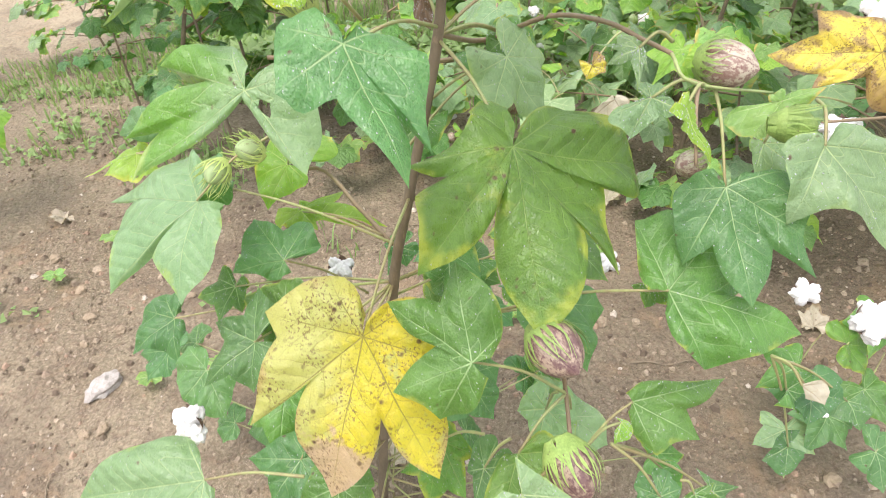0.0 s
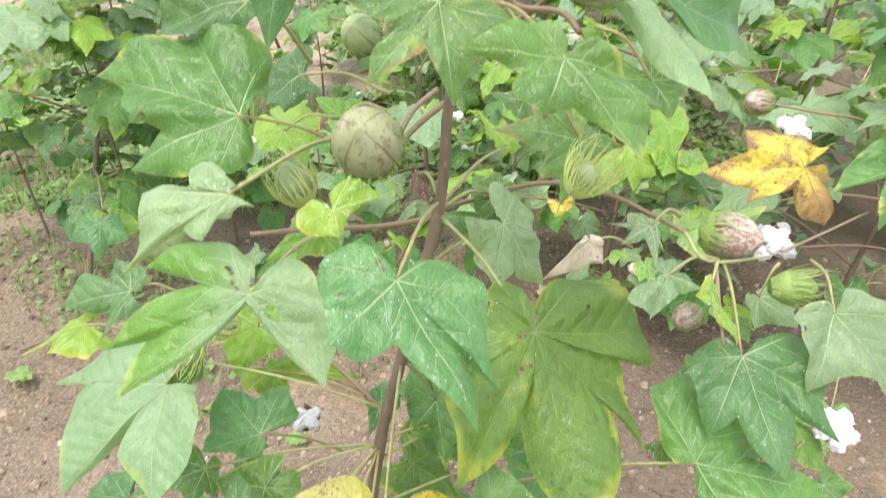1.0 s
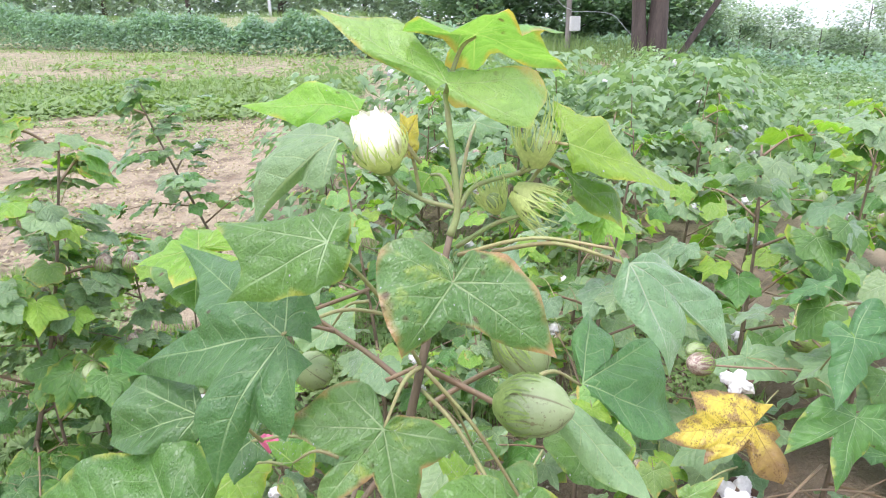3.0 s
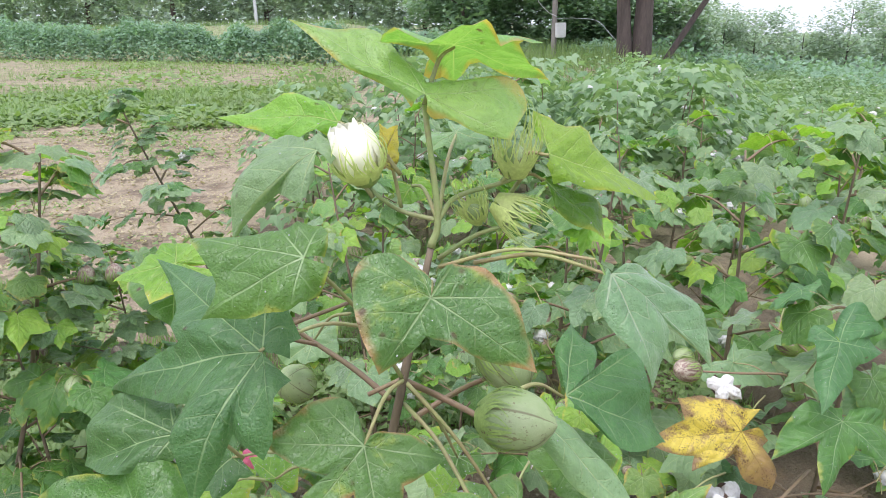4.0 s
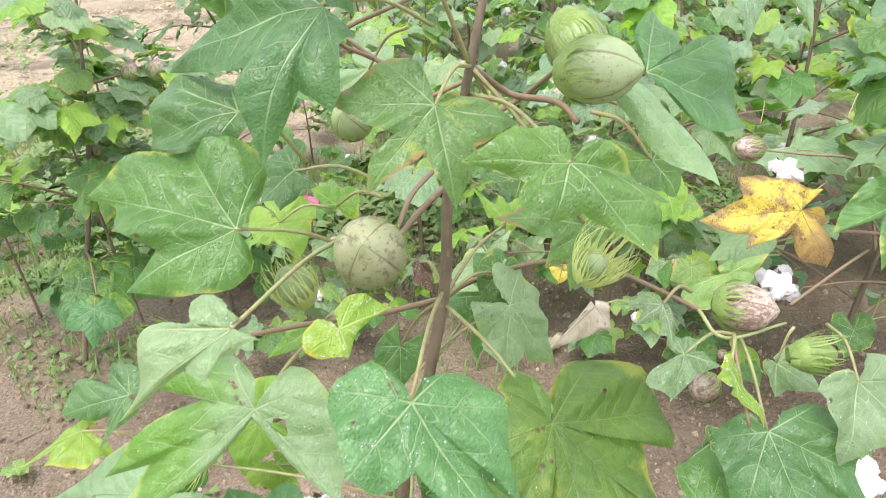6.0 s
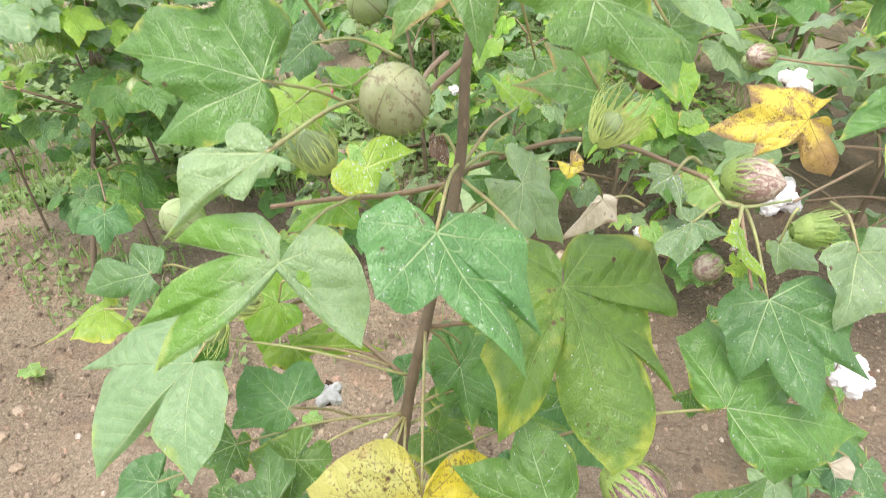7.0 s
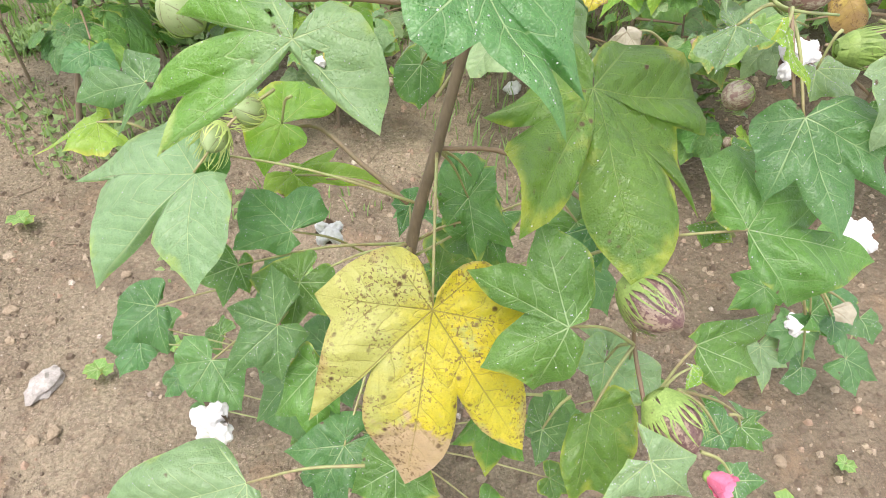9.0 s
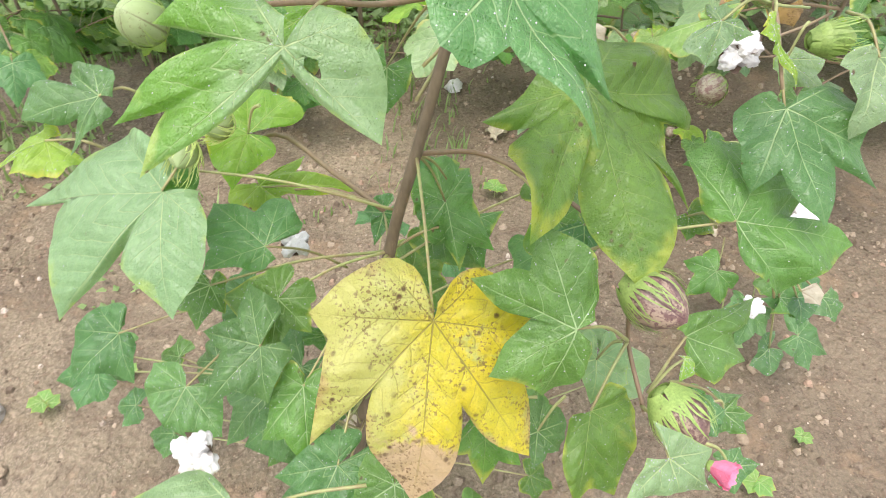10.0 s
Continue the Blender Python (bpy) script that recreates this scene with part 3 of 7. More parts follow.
    if stalk:
        for k in range(5):
            t = k / 4
            for q in range(4):
                a = q * 1.571
                verts.append((math.cos(a) * 0.0012, -stalk * t * (1 - 0.3 * t) + math.sin(a) * 0.0008, -stalk * 0.75 * t * t - 0.0006 + math.sin(a) * 0.0009))
                attr.append((0.0, 0.5, 0.3))
        o = len(verts) - 20
        faces += [(o + k * 4 + q, o + k * 4 + (q + 1) % 4, o + k * 4 + 4 + (q + 1) % 4, o + k * 4 + 4 + q) for k in range(4) for q in range(4)]
    me = mesh_of(name, verts, faces, mat)
    if wet:
        me.materials.append(M["dew"])
        me.polygons.foreach_set("material_index", [0] * blade + [1] * (len(faces) - blade))
    if stalk:
        me.materials.append(M["petiole"])
        me.polygons.foreach_set("material_index", [0] * blade + [1] * (len(faces) - blade))
    at = me.attributes.new("along", "FLOAT_VECTOR", "POINT")
    at.data.foreach_set("vector", np.array(attr, dtype=np.float32).ravel())
    return me


def tube_mesh(name, mat, pts, r0, r1, sides=7, bumps=0.0, seed=0, power=1.0):
    """A tapering stalk along a smooth line through pts."""
    rnd = random.Random(seed)
    pts = [Vector(p) for p in pts]
    line = []
    ext = [pts[0] * 2 - pts[1]] + pts + [pts[-1] * 2 - pts[-2]]
    for i in range(1, len(ext) - 2):
        p0, p1, p2, p3 = ext[i - 1:i + 3]
        for j in range(5):
            t = j / 5
            line.append(0.5 * (2 * p1 + (p2 - p0) * t + (2 * p0 - 5 * p1 + 4 * p2 - p3) * t * t + (3 * p1 - p0 - 3 * p2 + p3) * t ** 3))
    line.append(pts[-1])
    verts, faces = [], []
    side = (line[1] - line[0]).orthogonal().normalized()
    for i, p in enumerate(line):
        ax = (line[min(i + 1, len(line) - 1)] - line[max(i - 1, 0)]).normalized()
        side = (side - ax * side.dot(ax)).normalized()
        up = ax.cross(side)
        t = i / (len(line) - 1)
        r = (r0 + (r1 - r0) * t ** power) * (1 + bumps * rnd.uniform(-1, 1))
        for k in range(sides):
            a = 6.2832 * k / sides
            verts.append(p + side * (r * math.cos(a)) + up * (r * math.sin(a)))
        if i:
            o = (i - 1) * sides
            faces += [(o + k, o + (k + 1) % sides, o + sides + (k + 1) % sides, o + sides + k) for k in range(sides)]
    faces.append(tuple(range(sides))[::-1])
    faces.append(tuple(range(len(verts) - sides, len(verts))))
    return mesh_of(name, verts, faces, mat)


def frame_at(c, y, z):
    """A pose at c with its +y along y and its +z as near to z as that allows."""
    y = Vector(y).normalized()
    z = Vector(z)
    z = (z - y * z.dot(y)).normalized()
    x = y.cross(z)
    m = Matrix((x, y, z)).transposed().to_4x4()
    m.translation = Vector(c)
    return m


def boll_mesh(mat, r=0.020, long=1.22, seed=0, lobes=4):
    """A closed boll: egg-shaped with sutures and a small point; its stalk end is at the origin, +z outwards."""
    verts, faces = [], []
    rows, cols = 14, 48
    for i in range(rows + 1):
        t = i / rows
        a = math.pi * t
        rr = r * math.sin(a) ** 0.85 * (1 + 0.10 * math.cos(a))
        z = r * long * (1 - math.cos(a)) + (0.0035 * max(0, t - 0.86) / 0.14 * r / 0.02)
        for k in range(cols):
            b = 6.2832 * k / cols
            groove = 1 - 0.045 * max(0, math.cos(b * lobes)) ** 18
            verts.append((rr * groove * math.cos(b), rr * groove * math.sin(b), z))
    for i in range(rows):
        for k in range(cols):
            faces.append((i * cols + k, i * cols + (k + 1) % cols, (i + 1) * cols + (k + 1) % cols, (i + 1) * cols + k))
    me = mesh_of("boll", verts, faces, mat)
    at = me.attributes.new("along", "FLOAT_VECTOR", "POINT")
    seam = [(max(0, math.cos(6.2832 * k / cols * lobes)) ** 26, i / rows, 0.0) for i in range(rows + 1) for k in range(cols)]
    at.data.foreach_set("vector", np.array(seam, dtype=np.float32).ravel())
    return me


def bract_mesh(mat, r=0.021, height=0.040, turn=0.0, spread=0.0, teeth=9, seed=0):
    """One fringed bract cupping a boll or flower: a broad base split into long narrow teeth that follow its curve."""
    rnd = random.Random(seed)
    verts, faces = [], []
    half = radians(68)

    def at(u, t, side=0.0):
        b = turn + u * half * (0.50 + 0.50 * math.sin(math.pi * min(1.0, 0.18 + 0.6 * t))) + side
        bulge = math.sin(math.pi * min(0.93, 0.10 + 0.68 * t))
        rr = r * (0.22 + 0.82 * bulge) + spread * t * t * r
        return (rr * math.cos(b), rr * math.sin(b), height * t - 0.002)

    rows = 3
    solid = 0.30
    if teeth > 6:
        teeth = int(teeth * 1.35)
    cols = teeth * 2
    for i in range(rows + 1):
        t = solid * i / rows
        for k in range(cols + 1):
            u = k / cols * 2 - 1
            verts.append(at(u, t * (1 - 0.15 * u * u)))
    for i in range(rows):
        for k in range(cols):
            o = i * (cols + 1) + k
            faces.append((o, o + 1, o + cols + 2, o + cols + 1))
    top = rows * (cols + 1)
    for j in range(teeth):
        a, c = top + 2 * j, top + 2 * j + 2
        u = (2 * j + 1) / cols * 2 - 1
        ln = (0.72 - 0.34 * u * u) * rnd.uniform(0.6, 1.2)
        low = solid * (1 - 0.15 * u * u)
        lean, bow, lift = rnd.uniform(-0.30, 0.30), rnd.uniform(-0.16, 0.16), rnd.uniform(0.0, 0.10)
        w = 0.72 / teeth
        prev = (a, c)
        for q in (1, 2, 3, 4, 5):
            f = q / 5
            wid = w * (1 - f) * (0.85 - 0.35 * f) + 0.010
            o = len(verts)
            for e in (-wid, wid):
                p = at(u + e, low + ln * f, lean * f * f + bow * math.sin(f * 3.1))
                k = 1 + lift * f
                verts.append((p[0] * k, p[1] * k, p[2]))
            faces.append((prev[0], prev[1], o + 1, o))
            prev = (o, o + 1)
    return mesh_of("bract", verts, faces, mat)


def lump_mesh(name, mat, size, seed, rough=0.25, sub=2, squash=(1, 1, 1), freq=2.2):
    """An uneven lump: a stone, a clod or a lock of lint."""
    bm = bmesh.new()
    bmesh.ops.create_icosphere(bm, subdivisions=sub, radius=1.0)
    off = Vector((seed * 3.17, seed * 1.73, seed * 0.91))
    for v in bm.verts:
        k = 1 + rough * noise.noise(v.co * freq + off) + rough * 0.5 * noise.noise(v.co * freq * 2.7 + off)
        v.co = Vector((v.co.x * squash[0], v.co.y * squash[1], v.co.z * squash[2])) * (k * size)
    me = bpy.data.meshes.new(name)
    bm.to_mesh(me)
    bm.free()
    me.polygons.foreach_set("use_smooth", [True] * len(me.polygons))
    me.materials.append(M[mat])
    return me


def petal_mesh(mat, r, height, turn, seed, wrap=130, flare=0.0, shut=0.62, crumple=1.0):
    """A petal rolled round the flower's axis, with a crumpled upper edge."""
    rnd = random.Random(seed)
    verts, faces = [], []
    rows, cols = 8, 12
    for i in range(rows + 1):
        t = i / rows
        for k in range(cols + 1):
            u = k / cols
            b = turn + radians(wrap) * u
            rr = r * (0.30 + 0.80 * math.sin(math.pi * (0.1 + shut * t))) * (1 - 0.22 * u) + flare * r * t ** 3
            z = height * t * (1 - 0.18 * (2 * u - 1) ** 2) + (t ** 3) * height * 0.06 * crumple * (math.sin(u * 17 + seed) + 0.7 * math.sin(u * 31 + seed * 2))
            rr += t * 0.0012 * rnd.uniform(-1, 1)
            verts.append((rr * math.cos(b), rr * math.sin(b), z))
    for i in range(rows):
        for k in range(cols):
            o = i * (cols + 1) + k
            faces.append((o, o + 1, o + cols + 2, o + cols + 1))
    return mesh_of("petal", verts, faces, mat)


# ---- parts of a cotton plant ----
def add_boll(plant, at, way, r=0.020, mat="boll", bracts=3, spread=0.1, seed=0, bract="bract", height=None, label="", teeth=9, core=1.0):
    """A boll on its stalk end at a place, pointing along way, wrapped in fringed bracts."""
    m = frame_at(at, Vector(way).orthogonal(), way)
    b = part("boll", boll_mesh(mat, r * core, 1.15, seed), plant, label or ("green cotton boll" if mat in ("boll", "mottled") else "purple-brown mottled ripening boll"), m)
    part("calyx", lump_mesh("calyx", bract, r * 0.36, seed, 0.15, 2, (1, 1, 0.5)), b)
    for i in range(bracts):
        part("bract", bract_mesh(bract, r * 1.06, height or r * 2.3, seed + i * 2.094, spread, teeth, seed * 7 + i), b)
    return b


def add_lint(plant, at, way, r=0.026, seed=0, burr=True, name="open_boll"):
    """An open boll: four or five locks of white lint in a brown burr."""
    rnd = random.Random(seed)
    m = frame_at(at, Vector(way).orthogonal(), way)
    centre = part(name, lump_mesh("open_boll", "lint", r * 0.5, seed, 0.3, 3), plant, "open boll with fluffy white lint", m @ Matrix.Translation((0, 0, r * 0.3)))
    k = rnd.choice((4, 5))
    for i in range(k):
        a = 6.2832 * i / k + rnd.uniform(-0.2, 0.2)
        me = lump_mesh("lock", "lint", r * 0.60, seed * 11 + i, 0.30, 4, (1.05, 0.72, 0.80), 2.2)
        part("lock", me, centre, "", Matrix.Translation((math.cos(a) * r * 0.50, math.sin(a) * r * 0.50, rnd.uniform(-0.05, 0.2) * r)) @ Matrix.Rotation(a, 4, "Z"))
    if burr:
        for i in range(k):
            a = 6.2832 * (i + 0.5) / k
            me = bract_mesh("burr", r * 0.62, r * 1.0, a, 0.8, 1, seed + i)
            part("burr_valve", me, centre, "", Matrix.Translation((0, 0, -r * 0.55)))
    return centre


def add_leaf(plant, c, tip, up, mat, lobes, start=None, notch=0.5, sinus=0.12, droop=0.1, fold=0.15, wave=0.06, seed=0, holes=(), sag=0.009, label="", curls=()):
    """A leaf with its stalk: c is where the stalk joins the blade, tip the end of the middle lobe, up the way the upper side faces,
    start the place on the stem or branch from which the stalk comes."""
    c, tip = Vector(c), Vector(tip)
    m = frame_at(c, tip - c, up)
    ob = part("leaf", leaf_mesh("leaf", mat, lobes, notch, sinus, droop, fold, wave, seed, 1.0, holes, 0.0, 0 if mat in ("dry", "yellow") else (110 if c.z < 0.88 else 10), curls), plant, label, m)
    if start is not None:
        start = Vector(start)
        mid = (start + c) / 2 + Vector((0, 0, sag))
        inv = m.inverted()
        part("petiole", tube_mesh("petiole", "petiole", [inv @ start, inv @ mid, inv @ (c - m.to_3x3() @ Vector((0, 0, 0.0005)))], 0.0016, 0.0010, 6), ob)
    return ob


# a store of ready leaf shapes for the plants that stand further off
SHAPES = {}


def stock_leaf(mat, i, fine=0.5):
    key = (mat, i, fine)
    if key not in SHAPES:
        rnd = random.Random(i * 13 + len(mat))
        l = rnd.uniform(0.9, 1.1)
        deep = (0.75, 0.6, 0.5, 0.8)[i % 4]
        side = 55 + rnd.uniform(-6, 6)
        half = [(24, 1 - (1 - deep) * 0.9, "n"), (side, 0.85, "t"), (side + 24, 0.62, "n"), (108, 0.60, "r"), (138, 0.50, "r"), (168, 0.16, "r")]
        lobes = [(-a, r, kd) for a, r, kd in half[::-1]] + [(0, 1.08 * l, "t")] + half
        lobes = [(a, r * 0.078, kd) for a, r, kd in lobes]
        SHAPES[key] = leaf_mesh("leaf", mat, lobes, deep, 0.12, rnd.uniform(0.05, 0.3), rnd.uniform(0.0, 0.3), 0.07, i, fine, (), 0.07)
    return SHAPES[key]


def cotton_plant(seed, height, mats, leaves=34, bolls=6, lint=3, spread=0.26, fine=0.5, low=0.25, label="", top=0, size=1.0, crown=None):
    """A whole cotton plant: stem, side branches, leaves on stalks, green bolls and open bolls."""
    rnd = random.Random(seed)
    plant = new("cotton_plant")
    lean = Vector((rnd.uniform(-0.06, 0.06), rnd.uniform(-0.06, 0.06), 0))
    at = lambda t: lean * t + Vector((0.012 * math.sin(t * 5 + seed), 0.012 * math.cos(t * 4 + seed), height * t))
    part("stem", tube_mesh("stem", "stem", [at(t / 6) for t in range(7)], 0.0075, 0.0022, 7, 0.06, seed), plant)
    nb = 11
    tips = []
    for i in range(nb):
        t = low + (0.97 - low) * i / (nb - 1)
        a = i * 2.4 + rnd.uniform(-0.4, 0.4) + seed
        ln = spread * (1.05 - 0.75 * (t - low) / (1 - low)) * rnd.uniform(0.75, 1.2)
        p0 = at(t)
        way = Vector((math.cos(a), math.sin(a), rnd.uniform(0.15, 0.5)))
        p1 = p0 + way * ln * 0.5 + Vector((0, 0, 0.012))
        p2 = p0 + way * ln + Vector((0, 0, -0.01))
        part("branch", tube_mesh("branch", "twig", [p0, p1, p2], 0.0035, 0.0016, 5), plant)
        tips.append((p0, p1, p2, a, t))
    for i in range(leaves + top):
        p0, p1, p2, a, t = tips[i % nb] if i < leaves else tips[nb - 1 - i % 5]
        b = p0.lerp(p2, rnd.uniform(0.15, 1.0))
        a2 = a + rnd.uniform(-1.3, 1.3)
        ln = rnd.uniform(0.03, 0.085) * (1.2 - 0.5 * t)
        if i >= leaves:
            b, a2, ln = at(rnd.uniform(0.60, 1.0)), rnd.uniform(0, 6.283), rnd.uniform(0.045, 0.075)
        c = b + Vector((math.cos(a2) * ln, math.sin(a2) * ln, rnd.uniform(0.0, 0.04)))
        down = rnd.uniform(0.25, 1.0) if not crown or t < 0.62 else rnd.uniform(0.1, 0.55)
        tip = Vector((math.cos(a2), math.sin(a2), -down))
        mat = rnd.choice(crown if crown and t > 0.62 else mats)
        m = frame_at(c, tip, Vector((math.cos(a2) * 0.4, math.sin(a2) * 0.4, 1)))
        sc = size * rnd.uniform(0.7, 1.25) * (1.15 - 0.45 * t)
        part("leaf", stock_leaf(mat, rnd.randrange(5), fine), plant, "", m @ Matrix.Scale(sc, 4))
    for i in range(bolls):
        p0, p1, p2, a, t = tips[rnd.randrange(2, nb - 1)]
        b = p0.lerp(p2, rnd.uniform(0.5, 1.0))
        m = frame_at(b, (1, 0, 0), Vector((math.cos(a), math.sin(a), rnd.uniform(-0.3, 0.9))))
        key = ("boll", i % 2)
        if key not in SHAPES:
            SHAPES[key] = boll_mesh(("boll", "ripe")[i % 2], 0.017, 1.2, i)
            SHAPES["bract"] = bract_mesh("bract", 0.019, 0.042, 0.0, 0.25, 7, 3)
        ob = part("boll", SHAPES[key], plant, "", m)
        for j in range(3):
            part("bract", SHAPES["bract"], ob, "", Matrix.Rotation(j * 2.094, 4, "Z"))
    for i in range(lint):
        p0, p1, p2, a, t = tips[rnd.randrange(0, nb - 4)]
        if ("lint", i % 3) not in SHAPES:
            SHAPES["lint", i % 3] = lump_mesh("open_boll", "lint", 0.020, i + 50, 0.55, 3, (1, 1, 0.8), 2.4)
            SHAPES["burr"] = bract_mesh("burr", 0.013, 0.020, 0.0, 0.8, 2, 5)
        ob = part("open_boll", SHAPES["lint", i % 3], plant, "open boll with white lint", Matrix.Translation(p2))
        for j in range(4):
            part("burr_valve", SHAPES["burr"], ob, "", Matrix.Translation((0, 0, -0.014)) @ Matrix.Rotation(j * 1.57, 4, "Z"))
    tagged(plant, label or "leafy green cotton plant with bolls, rooted in bare soil", "cotton plant", "cotton plants")
    return plant


# ---- ground ----
def ease(x, a, b):
    t = min(1.0, max(0.0, (x - a) / (b - a)))
    return t * t * (3 - 2 * t)


def ground_height(x, y):
    """Uneven soil near by; further off a bank rises behind the hedge and the land falls away across the cotton."""
    near = math.exp(-((x - 0.2) ** 2 + (y - 1) ** 2) / 30.0)
    h = 0.020 * near * noise.noise(Vector((x * 1.7, y * 1.7, 0.3))) + 0.012 * near * noise.noise(Vector((x * 6, y * 6, 1.3)))
    h += 0.007 * near * noise.noise(Vector((x * 17, y * 17, 2.3))) + 0.004 * near * noise.noise(Vector((x * 43, y * 43, 3.3)))
    h += 1.3 * ease(y + 0.92 * x, 25.6, 37.6) * ease(-x, -7.0, -1.0)
    d = math.hypot(x, y)
    h -= min(2.3, 0.16 * max(0.0, x - 0.40 * y - 0.7)) * ease(d, 1.0, 4.0)
    rise = ease(d, 15.5, 18.0) * ease(0.58 - x / max(y, 0.1), 0.0, 0.06) if y > 0 else 0.0
    h -= 0.45 * ease(d, 4.5, 9.0) * ease(x - 0.12 * y, 0.3, 1.0) * (1.0 - rise)
    h -= 0.045 * max(0.0, d - 42.0) * ease((x - 0.3 * y) / (d + 0.01), -0.02, 0.14)
    return h


def build_ground():
    n = 270
    s = [math.sinh(u * 9.2) / math.sinh(9.2) * 900 for u in np.linspace(-1, 1, n)]
    verts = [(0.1 + a, 0.8 + b, ground_height(0.1 + a, 0.8 + b)) for b in s for a in s]
    faces = [(j * n + i, j * n + i + 1, (j + 1) * n + i + 1, (j + 1) * n + i) for j in range(n - 1) for i in range(n - 1)]
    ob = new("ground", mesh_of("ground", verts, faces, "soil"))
    return tagged(ob, "damp reddish-brown sandy soil with grit and clods", "ground", kind="structure")


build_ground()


def add_flower(plant, at, way):
    """A cream flower, still rolled, in three fringed bracts."""
    m = frame_at(at, Vector(way).orthogonal(), way)
    fl = part("flower", lump_mesh("flower", "bract", 0.009, 3, 0.1, 2, (1, 1, 0.8)), plant, "cream cotton flower, half open", m)
    for i in range(5):
        part("petal", petal_mesh("petal", 0.0148 - 0.0008 * (i % 2), 0.0325 + 0.0015 * (i % 3), i * 1.257, i + 3, 135, 0.0, 0.72, 0.4), fl)
    for i in range(4):
        part("petal", petal_mesh("petal", 0.0108, 0.0340 + 0.001 * i, i * 1.6 + 0.4, i + 13, 140, 0.0, 0.74, 0.5), fl)
    for i in range(3):
        part("bract", bract_mesh("fringe", 0.0180, 0.029, i * 2.094 + 0.5, 0.02, 10, 40 + i), fl)
    return fl


def add_pink(plant, at, way, seed, mat="pink", label="spent pink flower"):
    """A spent flower, rolled up and pink."""
    m = frame_at(at, Vector(way).orthogonal(), way)
    fl = part("spent_flower", lump_mesh("spent_flower", "bract", 0.0045, seed, 0.1, 2), plant, label, m)
    for i in range(4):
        part("petal", petal_mesh(mat, 0.007, 0.017, i * 1.57, i + seed * 5, 140, 0.6), fl)
    return fl


# ---- the cotton plant in the foreground ----
hero = tagged(new("cotton_plant"), "tall cotton plant with bolls, a cream flower and yellowing leaf", "cotton plant", "cotton plants")
hero.matrix_basis = Matrix.Identity(4)
part("stem", tube_mesh("stem", "stem", [(-0.080, 0.535, -0.02), (-0.055, 0.528, 0.25), (-0.021, 0.52, 0.507), (0.003, 0.516, 0.622), (0.036, 0.512, 0.779), (0.043, 0.507, 0.87), (0.061, 0.515, 0.948), (0.084, 0.525, 1.038)], 0.0073, 0.0021, 12, 0.05, 5), hero, "brown upright woody stem with paler lenticels")
part("upper_stem", tube_mesh("upper_stem", "shoot", [(0.083, 0.5245, 1.034), (0.088, 0.526, 1.055), (0.082, 0.530, 1.122)], 0.0027, 0.0017, 9, 0.03, 6), hero, "soft green growing tip of the stem")
part("branch", tube_mesh("branch", "twig", [(0.003, 0.516, 0.622), (0.071, 0.527, 0.602), (0.133, 0.446, 0.595), (0.133, 0.365, 0.605), (0.144, 0.356, 0.540), (0.150, 0.315, 0.500)], 0.0024, 0.0018, 7, 0.05, 91), hero)
part("branch", tube_mesh("branch", "twig", [(-0.022, 0.541, 0.540), (-0.064, 0.582, 0.559), (-0.113, 0.620, 0.581), (-0.169, 0.582, 0.577)], 0.0029, 0.0019, 7, 0.05, 91), hero)
part("branch", tube_mesh("branch", "twig", [(0.042, 0.600, 0.717), (-0.014, 0.582, 0.721), (-0.060, 0.556, 0.738), (-0.111, 0.533, 0.750)], 0.0027, 0.0019, 7, 0.05, 91), hero)
part("branch", tube_mesh("branch", "twig", [(0.036, 0.512, 0.779), (0.070, 0.586, 0.742), (0.122, 0.547, 0.779), (0.160, 0.505, 0.792), (0.185, 0.480, 0.789), (0.200, 0.449, 0.792)], 0.0024, 0.0016, 7, 0.05, 91), hero)
part("branch", tube_mesh("branch", "shoot", [(0.200, 0.449, 0.792), (0.213, 0.432, 0.779), (0.285, 0.474, 0.750)], 0.0014, 0.0010, 7, 0.05, 91), hero)
part("branch", tube_mesh("branch", "twig", [(0.217, 0.430, 0.779), (0.213, 0.412, 0.770), (0.214, 0.389, 0.741)], 0.0016, 0.0011, 7, 0.05, 91), hero)
part("branch", tube_mesh("branch", "twig", [(0.061, 0.515, 0.948), (0.089, 0.527, 0.924), (0.107, 0.482, 0.932), (0.115, 0.464, 0.925)], 0.0024, 0.0018, 7, 0.05, 91), hero)
part("branch", tube_mesh("branch", "twig", [(0.070, 0.549, 0.897), (0.102, 0.553, 0.912), (0.119, 0.518, 0.942)], 0.0024, 0.0016, 7, 0.05, 91), hero)
part("branch", tube_mesh("branch", "twig", [(0.056, 0.575, 0.900), (0.031, 0.604, 0.913), (0.002, 0.622, 0.930), (-0.015, 0.626, 0.944)], 0.0026, 0.0016, 7, 0.05, 91), hero)
part("branch", tube_mesh("branch", "twig", [(0.004, 0.621, 0.928), (-0.021, 0.597, 0.953), (0.033, 0.586, 0.977)], 0.0018, 0.0014, 7, 0.05, 91), hero)
part("branch", tube_mesh("branch", "twig", [(0.050, 0.568, 0.845), (0.022, 0.538, 0.836), (-0.002, 0.505, 0.825)], 0.0026, 0.0019, 7, 0.05, 91), hero)
part("branch", tube_mesh("branch", "shoot", [(0.088, 0.526, 1.051), (0.068, 0.541, 1.054), (0.054, 0.534, 1.065), (0.047, 0.536, 1.073)], 0.0017, 0.0012, 7, 0.05, 91), hero)
part("branch", tube_mesh("branch", "shoot", [(0.088, 0.526, 1.051), (0.104, 0.547, 1.060), (0.131, 0.533, 1.071), (0.146, 0.521, 1.080)], 0.0019, 0.0014, 7, 0.05, 91), hero)
